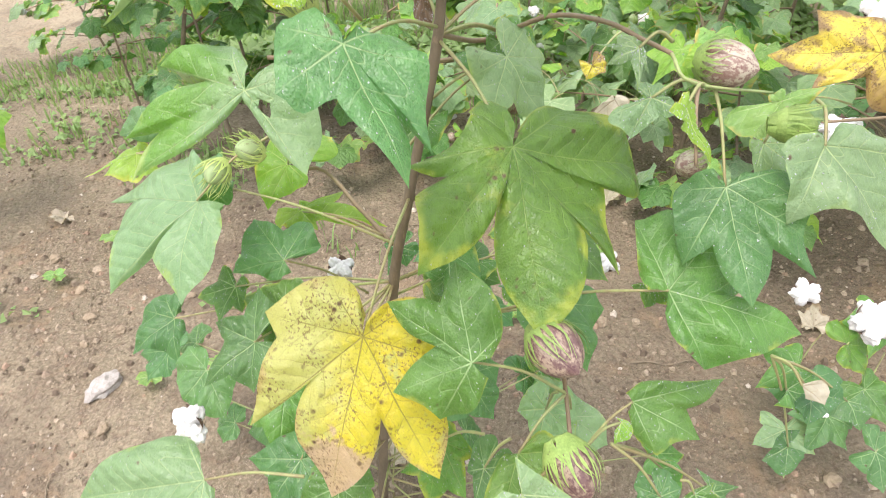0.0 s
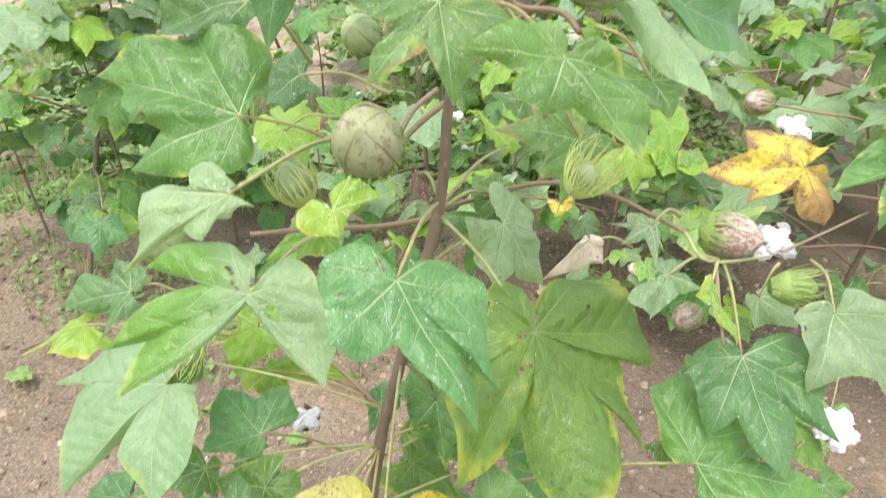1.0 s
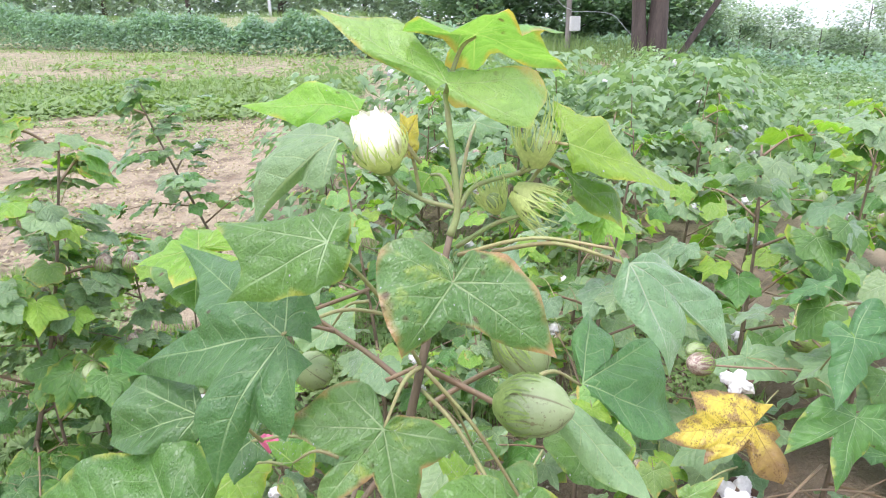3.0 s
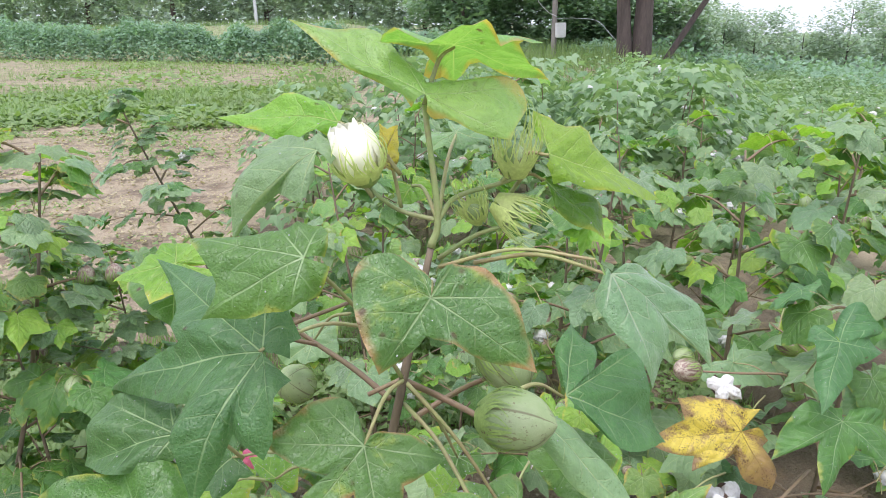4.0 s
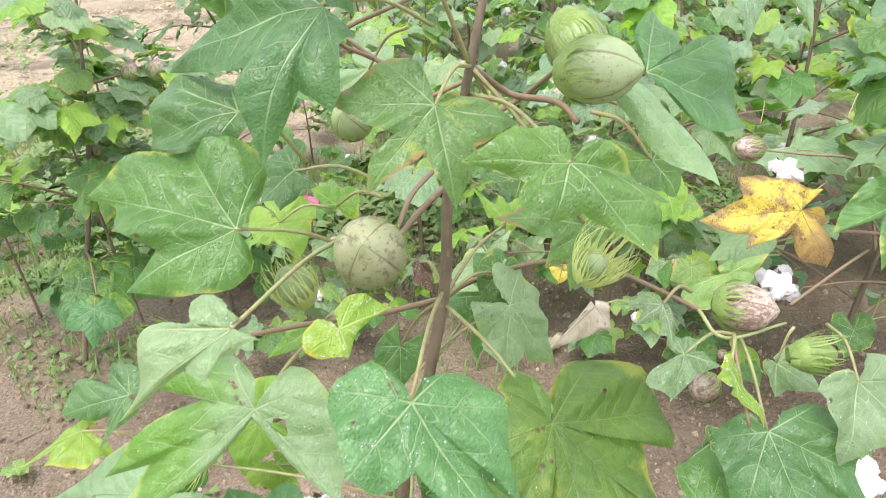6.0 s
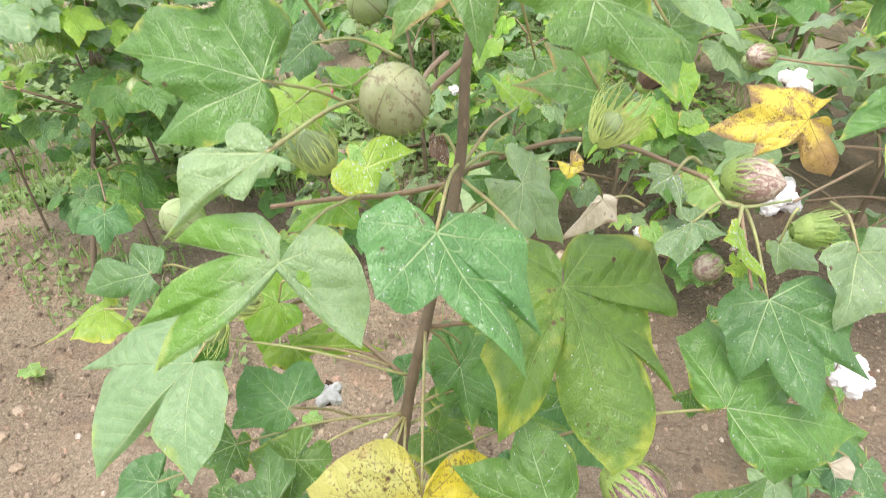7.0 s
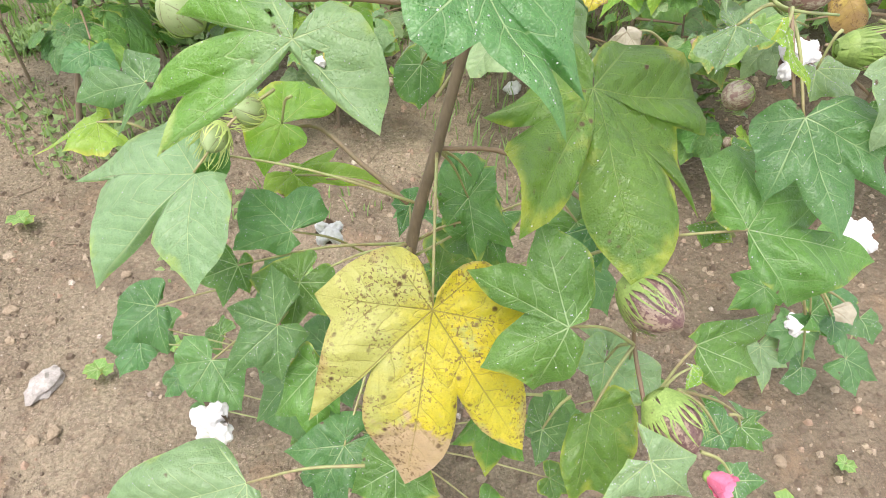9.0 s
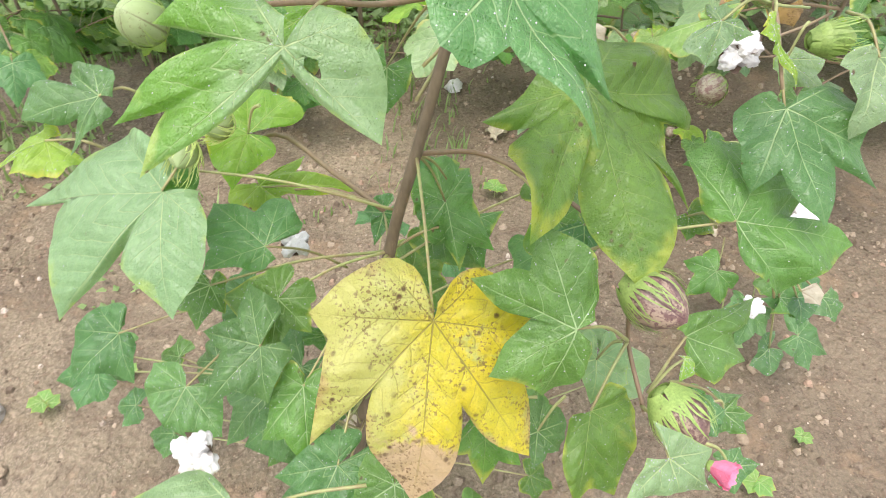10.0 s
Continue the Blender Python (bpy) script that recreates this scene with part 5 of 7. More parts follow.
# leaves close to the stem, low down
add_leaf(hero, (-0.094, 0.626, 0.26), (-0.089, 0.631, 0.196), (-0.16, -0.45, 0.85), "blue", [(-118, 0.034), (-60, 0.047), (0, 0.058), (60, 0.047), (118, 0.034)], (-0.063, 0.52, 0.21), notch=0.79, droop=0.12, fold=0.2, seed=203)
add_leaf(hero, (0.049, 0.557, 0.313), (0.099, 0.529, 0.253), (0.38, -0.45, 0.85), "blue", [(-118, 0.046), (-60, 0.063), (0, 0.077), (60, 0.063), (118, 0.046)], (-0.055, 0.52, 0.263), notch=0.79, droop=0.12, fold=0.2, seed=204)
add_leaf(hero, (-0.205, 0.552, 0.607), (-0.254, 0.531, 0.568), (-0.40, -0.45, 0.85), "blue", [(-118, 0.037), (-60, 0.051), (0, 0.063), (60, 0.051), (118, 0.037)], (-0.013, 0.52, 0.557), notch=0.62, droop=0.12, fold=0.2, seed=205)
add_leaf(hero, (-0.163, 0.58, 0.406), (-0.211, 0.563, 0.353), (-0.37, -0.45, 0.85), "blue", [(-118, 0.035), (-60, 0.048), (0, 0.06), (60, 0.048), (118, 0.035)], (-0.042, 0.52, 0.356), notch=0.75, droop=0.12, fold=0.2, seed=206)
add_leaf(hero, (-0.122, 0.537, 0.321), (-0.167, 0.499, 0.259), (-0.40, -0.45, 0.85), "blue", [(-118, 0.052), (-60, 0.071), (0, 0.087), (60, 0.071), (118, 0.052)], (-0.054, 0.52, 0.271), notch=0.68, droop=0.12, fold=0.2, seed=209)
add_leaf(hero, (0.082, 0.593, 0.72), (0.118, 0.589, 0.664), (0.32, -0.45, 0.85), "blue", [(-118, 0.041), (-60, 0.056), (0, 0.069), (60, 0.056), (118, 0.041)], (0.003, 0.52, 0.67), notch=0.56, droop=0.12, fold=0.2, seed=210)
add_leaf(hero, (0.089, 0.533, 0.75), (0.138, 0.514, 0.688), (0.40, -0.45, 0.85), "light", [(-118, 0.04), (-60, 0.055), (0, 0.068), (60, 0.055), (118, 0.04)], (0.008, 0.52, 0.7), notch=0.69, droop=0.12, fold=0.2, seed=211)
add_leaf(hero, (0.012, 0.583, 0.395), (0.06, 0.566, 0.364), (0.26, -0.45, 0.85), "dark", [(-118, 0.047), (-60, 0.064), (0, 0.079), (60, 0.064), (118, 0.047)], (-0.043, 0.52, 0.345), notch=0.59, droop=0.12, fold=0.2, seed=212)
add_leaf(hero, (-0.175, 0.554, 0.247), (-0.225, 0.527, 0.213), (-0.39, -0.45, 0.85), "blue", [(-118, 0.045), (-60, 0.062), (0, 0.076), (60, 0.062), (118, 0.045)], (-0.065, 0.52, 0.197), notch=0.66, droop=0.12, fold=0.2, seed=213)
add_leaf(hero, (0.154, 0.546, 0.456), (0.191, 0.501, 0.411), (0.40, -0.45, 0.85), "blue", [(-118, 0.05), (-60, 0.068), (0, 0.084), (60, 0.068), (118, 0.05)], (-0.035, 0.52, 0.406), notch=0.80, droop=0.12, fold=0.2, seed=214)
add_leaf(hero, (0.154, 0.562, 0.536), (0.204, 0.539, 0.504), (0.39, -0.45, 0.85), "green", [(-118, 0.041), (-60, 0.056), (0, 0.069), (60, 0.056), (118, 0.041)], (-0.023, 0.52, 0.486), notch=0.76, droop=0.12, fold=0.2, seed=215)

r = random.Random(92)
for i in range(30):
    a, d, z = r.uniform(0, 6.283), r.uniform(0.05, 0.30), r.uniform(0.08, 0.36)
    c = Vector((-0.02 + math.cos(a) * d * 1.25, 0.55 + math.sin(a) * d * 0.85, z))
    side = c - Vector((-0.05, 0.52, z))
    tip = c + Vector((side.x * 0.5, side.y * 0.5, -0.05))
    k = r.uniform(0.036, 0.066)
    outline = [(-168, 0.16, "r"), (-138, 0.52, "r"), (-106, 0.62, "r"), (-80, 0.62, "n"), (-56, 0.88, "t"), (-26, 0.66, "n"), (0, 1.1, "t"), (26, 0.66, "n"), (56, 0.88, "t"), (80, 0.62, "n"), (106, 0.62, "r"), (138, 0.52, "r"), (168, 0.16, "r")]
    add_leaf(hero, c, tip, (side.x * 1.5, -0.3, 0.85), r.choice(("blue", "green", "blue", "dark", "green")), [(q + r.uniform(-3, 3), l * k * r.uniform(0.93, 1.07), kind) for q, l, kind in outline], (-0.055, 0.528, z - 0.03), droop=r.uniform(0.1, 0.3), fold=r.uniform(0.15, 0.35), seed=400 + i)

# leaves at middle height
add_leaf(hero, (0.022, 0.532, 0.800), (0.037, 0.504, 0.763), (0.000, -0.800, 0.600), "brown", [(-81, 0.005, "r"), (-22, 0.014, "r"), (0, 0.025, "t"), (40, 0.015, "r"), (97, 0.006, "t"), (166, 0.004, "r")], (0.036, 0.512, 0.790), droop=0.3, fold=0.5, wave=0.15, seed=516, label="shrivelled brown leaf against the stem")
add_leaf(hero, (-0.070, 0.341, 0.896), (-0.113, 0.326, 0.875), (-0.150, -0.650, 0.740), "light", [(-123, 0.004, "r"), (-122, 0.012, "t"), (-39, 0.013, "r"), (-31, 0.024, "r"), (-2, 0.028, "r"), (0, 0.044, "r"), (1, 0.064, "t"), (14, 0.045, "r"), (37, 0.043, "t"), (43, 0.032, "r"), (47, 0.019, "r"), (68, 0.025, "r"), (92, 0.019, "r"), (146, 0.005, "r")], (-0.011, 0.522, 0.837), droop=0.08, fold=0.2, seed=40, label="pale dusty leaf speckled with dew")
add_leaf(hero, (-0.084, 0.446, 0.888), (-0.130, 0.462, 0.898), (-0.100, -0.700, 0.700), "green", [(-145, 0.012, "r"), (-116, 0.028, "r"), (-91, 0.037, "r"), (-60, 0.052, "r"), (-42, 0.073, "t"), (-29, 0.046, "n"), (-15, 0.066, "r"), (-3, 0.077, "r"), (0, 0.099, "t"), (23, 0.078, "r"), (41, 0.061, "r"), (67, 0.056, "r"), (91, 0.044, "r"), (100, 0.025, "r"), (140, 0.008, "r")], (-0.013, 0.520, 0.813), droop=0.08, fold=0.28, seed=41, label="deep green pointed leaf")
add_leaf(hero, (-0.028, 0.369, 0.868), (0.019, 0.387, 0.875), (0.100, -0.600, 0.790), "lime", [(-79, 0.011, "r"), (-44, 0.020, "r"), (0, 0.029, "t"), (23, 0.010, "r"), (98, 0.015, "t"), (167, 0.019, "r"), (193, 0.018, "r"), (229, 0.013, "r"), (252, 0.006, "r")], (-0.017, 0.480, 0.804), droop=0.1, seed=42, label="small bright lime-green leaf")
add_leaf(hero, (-0.091, 0.635, 0.791), (-0.070, 0.591, 0.777), (0.00, -0.30, 0.95), "lime", [(-156, 0.053), (-106, 0.041), (0, 0.04), (72, 0.028), (147, 0.032)], (-0.043, 0.623, 0.806), notch=0.7, droop=0.2, seed=43)
add_leaf(hero, (-0.061, 0.562, 0.729), (-0.108, 0.546, 0.724), (0.00, -0.30, 0.95), "lime", [(-173, 0.019), (-108, 0.029), (-34, 0.032), (0, 0.049), (44, 0.031)], (-0.041, 0.548, 0.743), notch=0.7, droop=0.2, seed=44)
add_leaf(hero, (0.096, 0.602, 0.737), (0.084, 0.569, 0.700), (0.00, -0.75, 0.66), "green", [(-128, 0.021), (-48, 0.039), (0, 0.038), (66, 0.019), (160, 0.023)], (0.036, 0.512, 0.779), notch=0.8, sinus=0.4, seed=45)
add_leaf(hero, (0.180, 0.459, 0.792), (0.178, 0.416, 0.768), (0.00, -0.50, 0.87), "light", [(-21, 0.021), (0, 0.03), (60, 0.025), (96, 0.031), (114, 0.018)], (0.205, 0.471, 0.791), notch=0.5, fold=0.3, seed=46)
add_leaf(hero, (0.189, 0.437, 0.765), (0.235, 0.420, 0.754), (0.00, -0.55, 0.83), "light", [(-142, 0.015), (-58, 0.017), (0, 0.026), (95, 0.034), (113, 0.033)], (0.227, 0.445, 0.770), notch=0.55, fold=0.2, seed=47)
add_leaf(hero, (0.204, 0.406, 0.773), (0.229, 0.382, 0.737), (0.50, -0.50, 0.70), "lime", [(-140, 0.012), (0, 0.042), (13, 0.022), (111, 0.012)], (0.227, 0.445, 0.770), notch=0.8, fold=0.4, seed=48)
add_leaf(hero, (0.306, 0.416, 0.741), (0.336, 0.388, 0.712), (0.100, -0.650, 0.750), "light", [(-121, 0.012, "r"), (-101, 0.025, "r"), (-65, 0.045, "r"), (-48, 0.070, "t"), (-23, 0.061, "r"), (0, 0.086, "t"), (25, 0.045, "r"), (58, 0.056, "t"), (88, 0.035, "r"), (137, 0.024, "r"), (209, 0.010, "r")], (0.318, 0.473, 0.745), seed=49)
add_leaf(hero, (0.296, 0.487, 0.699), (0.333, 0.460, 0.679), (0.00, -0.60, 0.80), "light", [(-83, 0.02), (-41, 0.04), (0, 0.039), (66, 0.027), (131, 0.012)], (0.310, 0.496, 0.726), notch=0.8, seed=50)
add_leaf(hero, (0.127, 0.476, 0.851), (0.112, 0.441, 0.818), (0.10, -0.70, 0.70), "redrim", [(-106, 0.023), (0, 0.044), (31, 0.04), (84, 0.058), (121, 0.05), (158, 0.036)], (0.061, 0.515, 0.948), notch=0.6, seed=51)
add_leaf(hero, (0.101, 0.602, 0.786), (0.101, 0.647, 0.806), (0.10, -0.40, 0.91), "lime", [(-23, 0.056), (0, 0.032), (40, 0.07), (89, 0.015)], (0.036, 0.512, 0.779), notch=0.7, seed=52)

# leaves of the upper part
add_leaf(hero, (0.172, 0.474, 1.036), (0.215, 0.459, 1.015), (0.100, -0.700, 0.700), "young", [(-126, 0.008, "r"), (39, 0.008, "r"), (40, 0.024, "r"), (41, 0.039, "t"), (42, 0.035, "r"), (43, 0.027, "r"), (44, 0.023, "r")], (0.088, 0.526, 1.020), droop=0.15, fold=0.2, seed=515, label="yellow-green leaf half with a reddish rim")
add_leaf(hero, (-0.022, 0.472, 0.999), (-0.052, 0.510, 1.012), (-0.400, -0.550, 0.730), "blue", [(-176, 0.021, "r"), (-150, 0.041, "r"), (-134, 0.057, "t"), (-124, 0.050, "r"), (-110, 0.045, "n"), (-109, 0.062, "r"), (-104, 0.087, "t"), (-89, 0.064, "r"), (-66, 0.053, "n"), (-50, 0.083, "r"), (-40, 0.122, "t"), (-27, 0.059, "n"), (-11, 0.075, "r"), (0, 0.129, "t"), (9, 0.080, "n"), (26, 0.070, "r"), (51, 0.049, "r"), (80, 0.025, "r"), (149, 0.013, "r")], (0.045, 0.575, 0.960), droop=0.08, fold=0.22, seed=60, label="star-shaped blue-green leaf with reddish tips")
add_leaf(hero, (0.008, 0.440, 1.061), (-0.037, 0.459, 1.069), (-0.200, -0.750, 0.620), "green", [(-176, 0.013, "r"), (-143, 0.016, "r"), (-92, 0.025, "r"), (-62, 0.036, "r"), (-41, 0.060, "t"), (-33, 0.047, "r"), (-16, 0.050, "r"), (0, 0.068, "t"), (11, 0.039, "r"), (35, 0.023, "r"), (89, 0.021, "r"), (123, 0.016, "r"), (154, 0.009, "r")], (0.061, 0.515, 0.948), droop=0.15, fold=0.2, seed=61, label="broad green leaf with yellow lower edge")
add_leaf(hero, (0.063, 0.396, 1.053), (0.102, 0.377, 1.027), (0.000, -0.800, 0.600), "redrim", [(-107, 0.011, "r"), (-91, 0.019, "r"), (-64, 0.030, "r"), (-35, 0.037, "r"), (-15, 0.045, "r"), (0, 0.058, "t"), (18, 0.032, "r"), (63, 0.017, "n"), (74, 0.024, "r"), (90, 0.040, "t"), (111, 0.036, "r"), (145, 0.034, "r"), (173, 0.036, "r"), (195, 0.027, "r"), (216, 0.018, "r"), (240, 0.009, "r")], (0.080, 0.507, 1.007), droop=0.05, fold=0.22, seed=62, label="heart-shaped leaf with red and yellow margin")
add_leaf(hero, (0.031, 0.444, 0.949), (-0.019, 0.449, 0.955), (0.000, -0.760, 0.650), "redrim", [(-242, 0.007, "r"), (-222, 0.013, "r"), (-195, 0.028, "r"), (-174, 0.046, "t"), (-139, 0.030, "n"), (-123, 0.039, "r"), (-105, 0.055, "t"), (-96, 0.040, "r"), (-81, 0.025, "n"), (-66, 0.037, "r"), (-54, 0.057, "t"), (-42, 0.043, "r"), (-39, 0.025, "n"), (-16, 0.039, "r"), (0, 0.058, "t"), (41, 0.037, "r"), (68, 0.026, "r"), (83, 0.009, "r")], (0.061, 0.515, 0.948), droop=0.08, fold=0.2, seed=63)
add_leaf(hero, (0.084, 0.374, 0.942), (0.113, 0.350, 0.909), (0.200, -0.700, 0.680), "green", [(-99, 0.014, "r"), (-79, 0.024, "r"), (-47, 0.036, "r"), (-31, 0.052, "t"), (-26, 0.044, "n"), (-18, 0.051, "r"), (0, 0.059, "t"), (8, 0.037, "r"), (26, 0.023, "n"), (61, 0.029, "t"), (93, 0.032, "r"), (108, 0.022, "n"), (121, 0.030, "r"), (130, 0.050, "t"), (173, 0.027, "r"), (209, 0.016, "r"), (244, 0.007, "r")], (0.061, 0.515, 0.930), droop=0.06, fold=0.2, seed=64)
add_leaf(hero, (0.157, 0.476, 0.946), (0.201, 0.500, 0.953), (0.200, -0.600, 0.770), "blue", [(-56, 0.008, "r"), (-55, 0.022, "r"), (-54, 0.037, "r"), (-39, 0.063, "t"), (-19, 0.052, "r"), (-7, 0.034, "n"), (-6, 0.057, "r"), (0, 0.081, "t"), (24, 0.065, "r"), (48, 0.078, "t"), (72, 0.051, "r"), (75, 0.023, "r"), (91, 0.009, "r")], (0.115, 0.460, 0.960), droop=0.08, fold=0.2, seed=65)
add_leaf(hero, (0.125, 0.445, 0.957), (0.159, 0.424, 0.926), (0.350, -0.550, 0.760), "light", [(-94, 0.005, "r"), (-46, 0.023, "r"), (-20, 0.045, "r"), (-12, 0.063, "r"), (0, 0.084, "t"), (12, 0.051, "r"), (22, 0.022, "r"), (47, 0.005, "r")], (0.120, 0.463, 0.944), droop=0.12, fold=0.25, seed=66, label="long narrow drooping leaf")
add_leaf(hero, (0.179, 0.468, 1.028), (0.218, 0.447, 1.004), (0.100, -0.650, 0.750), "grey", [(-70, 0.015, "r"), (-51, 0.031, "r"), (-38, 0.046, "r"), (-18, 0.063, "r"), (0, 0.083, "t"), (1, 0.057, "r"), (2, 0.041, "n"), (3, 0.043, "r"), (12, 0.049, "r"), (35, 0.065, "t"), (49, 0.041, "r"), (73, 0.026, "r"), (97, 0.011, "r"), (214, 0.005, "r")], (0.115, 0.543, 1.015), droop=0.35, fold=0.3, seed=67, label="drooping grey-green leaf with reddish rim")
add_leaf(hero, (0.157, 0.526, 1.073), (0.192, 0.511, 1.041), (0.300, -0.700, 0.650), "dark", [(-103, 0.004, "r"), (-34, 0.023, "r"), (-26, 0.042, "r"), (0, 0.055, "t"), (13, 0.036, "r"), (30, 0.017, "r")], (0.137, 0.540, 1.060), fold=0.2, seed=168)
add_leaf(hero, (0.154, 0.510, 1.092), (0.202, 0.514, 1.076), (0.300, -0.620, 0.720), "lime", [(-116, 0.011, "r"), (-95, 0.042, "t"), (-61, 0.037, "r"), (-16, 0.046, "r"), (0, 0.089, "t"), (13, 0.062, "r"), (28, 0.035, "r"), (67, 0.016, "r"), (107, 0.010, "r")], (0.131, 0.533, 1.071), droop=0.0, fold=0.2, wave=0.04, seed=68, label="bright lime leaf folded along its middle")
add_leaf(hero, (0.081, 0.521, 1.128), (0.042, 0.541, 1.152), (0.150, -0.620, 0.760), "young", [(-57, 0.007, "r"), (-10, 0.032, "r"), (-9, 0.056, "r"), (0, 0.096, "t"), (13, 0.073, "r"), (29, 0.059, "r"), (36, 0.040, "r"), (67, 0.017, "n"), (104, 0.032, "r"), (131, 0.067, "r"), (169, 0.057, "t"), (178, 0.036, "r"), (206, 0.013, "r"), (220, 0.007, "r")], droop=-0.05, fold=0.10, wave=0.03, seed=69, label="thin young leaf lit from above")
add_leaf(hero, (0.106, 0.558, 1.154), (0.144, 0.588, 1.143), (0.00, 0.36, 0.93), "young", [(-77, 0.035), (-41, 0.055), (-8, 0.064), (0, 0.11), (61, 0.056), (117, 0.047), (176, 0.055)], (0.082, 0.530, 1.122), notch=0.75, droop=-0.04, wave=0.04, seed=70, label="uppermost lime-green leaf")
add_leaf(hero, (0.017, 0.531, 1.097), (-0.023, 0.516, 1.072), (-0.250, -0.600, 0.760), "light", [(-46, 0.017, "r"), (-31, 0.032, "r"), (10, 0.032, "n"), (11, 0.052, "r"), (12, 0.073, "t"), (15, 0.070, "r"), (34, 0.058, "r"), (51, 0.041, "n"), (66, 0.051, "r"), (83, 0.043, "r"), (91, 0.027, "r"), (92, 0.018, "n"), (149, 0.014, "r"), (229, 0.012, "r"), (270, 0.013, "r")], (0.049, 0.535, 1.066), droop=0.35, fold=0.12, wave=0.05, seed=71, label="curled pale leaf beside the flower")
add_leaf(hero, (0.032, 0.593, 1.106), (-0.015, 0.608, 1.112), (-0.100, -0.620, 0.780), "lime", [(-139, 0.007, "r"), (-62, 0.011, "r"), (-29, 0.035, "r"), (-10, 0.057, "r"), (0, 0.089, "t"), (13, 0.057, "r"), (51, 0.029, "r"), (99, 0.014, "r")], (0.070, 0.565, 1.073), droop=0.05, seed=72)
add_leaf(hero, (0.061, 0.579, 1.086), (0.083, 0.613, 1.115), (0.20, -0.69, 0.69), "yellow", [(-27, 0.027), (0, 0.028), (130, 0.014), (176, 0.015)], (0.070, 0.570, 1.049), notch=0.75, seed=73)
add_leaf(hero, (-0.084, 0.583, 1.017), (-0.133, 0.578, 1.010), (-0.10, -0.30, 0.95), "lime", [(-119, 0.044), (-64, 0.039), (0, 0.042), (90, 0.033), (165, 0.027)], (-0.021, 0.604, 0.986), notch=0.65, fold=0.3, seed=74)
add_leaf(hero, (-0.090, 0.594, 0.991), (-0.092, 0.551, 0.966), (-0.10, -0.50, 0.86), "green", [(-146, 0.018), (-74, 0.034), (0, 0.025), (133, 0.045)], (-0.023, 0.620, 0.972), notch=0.7, seed=75)
add_leaf(hero, (-0.079, 0.496, 0.938), (-0.129, 0.497, 0.930), (-0.150, -0.650, 0.750), "blue", [(-189, 0.009, "r"), (-150, 0.020, "t"), (-49, 0.020, "r"), (-22, 0.041, "r"), (0, 0.061, "t"), (37, 0.055, "r"), (53, 0.040, "r"), (81, 0.023, "r"), (120, 0.009, "r")], (-0.051, 0.549, 0.881), fold=0.35, droop=0.15, seed=76, label="folded grey-green leaf")
add_leaf(hero, (-0.064, 0.581, 0.861), (-0.081, 0.545, 0.832), (-0.10, -0.60, 0.80), "blue", [(-67, 0.023), (0, 0.034), (33, 0.035), (159, 0.027)], (0.002, 0.578, 0.845), notch=0.75, seed=77)
add_leaf(hero, (-0.001, 0.680, 0.904), (0.039, 0.652, 0.893), (-0.10, -0.50, 0.86), "light", [(-141, 0.027), (-85, 0.036), (0, 0.027), (73, 0.024), (132, 0.033)], (0.032, 0.634, 0.947), notch=0.75, seed=78)
add_leaf(hero, (-0.039, 0.623, 0.808), (-0.074, 0.653, 0.826), (0.00, -0.50, 0.87), "lime", [(-38, 0.019), (0, 0.033), (96, 0.025), (157, 0.02)], (-0.000, 0.609, 0.818), notch=0.75, seed=79)
add_leaf(hero, (0.110, 0.587, 0.832), (0.089, 0.547, 0.810), (0.00, -0.50, 0.87), "green", [(-101, 0.023), (0, 0.018), (88, 0.029), (165, 0.015)], (0.061, 0.515, 0.948), notch=0.75, seed=80)
add_leaf(hero, (0.119, 0.622, 1.090), (0.166, 0.607, 1.083), (0.00, -0.41, 0.91), "light", [(-99, 0.02), (0, 0.03), (81, 0.019), (148, 0.027)], (0.088, 0.526, 1.051), notch=0.8, seed=81)
add_leaf(hero, (0.082, 0.602, 1.057), (0.056, 0.565, 1.036), (0.00, -0.50, 0.87), "lime", [(-171, 0.015), (-79, 0.02), (0, 0.02), (84, 0.017)], (0.088, 0.526, 1.051), notch=0.8, seed=82)
add_leaf(hero, (0.171, 0.483, 0.888), (0.195, 0.448, 0.861), (0.20, -0.50, 0.84), "green", [(-126, 0.032), (-72, 0.038), (0, 0.027), (135, 0.032)], (0.132, 0.493, 0.920), notch=0.75, seed=83)

# bolls, flower and open bolls
add_boll(hero, (-0.008, 0.419, 0.875), (-0.10, -0.75, 0.65), 0.0188, "mottled", 3, -0.1, 1, height=0.028, teeth=12)
add_boll(hero, (-0.061, 0.498, 0.801), (-0.30, -0.20, 0.93), 0.0165, "boll", 3, -0.1, 2, height=0.042, core=0.8, bract='fringe', teeth=14)
add_boll(hero, (0.226, 0.473, 0.776), (0.88, -0.47, 0.05), 0.0170, "ripe", 3, 0.1, 3, height=0.026, teeth=12)
add_boll(hero, (0.0960, 0.4350, 0.9650), (0.80, -0.58, 0.12), 0.0168, "boll", 3, -0.12, 4, height=0.031, teeth=13)
add_boll(hero, (0.122, 0.532, 0.968), (0.40, -0.60, -0.69), 0.0190, "boll", 3, -0.1, 5, height=0.042, teeth=13)
add_boll(hero, (0.114, 0.341, 0.633), (0.59, -0.80, -0.11), 0.0190, "purple", 3, 0.12, 6, height=0.040, teeth=14)
add_boll(hero, (0.130, 0.287, 0.575), (0.48, -0.74, -0.48), 0.0185, "purple", 3, 0.12, 7, height=0.040, teeth=14)
add_boll(hero, (0.115, 0.432, 0.840), (0.33, -0.33, 0.88), 0.0150, "boll", 3, 0.2, 8, height=0.042, core=0.55, bract='fringe', teeth=12)
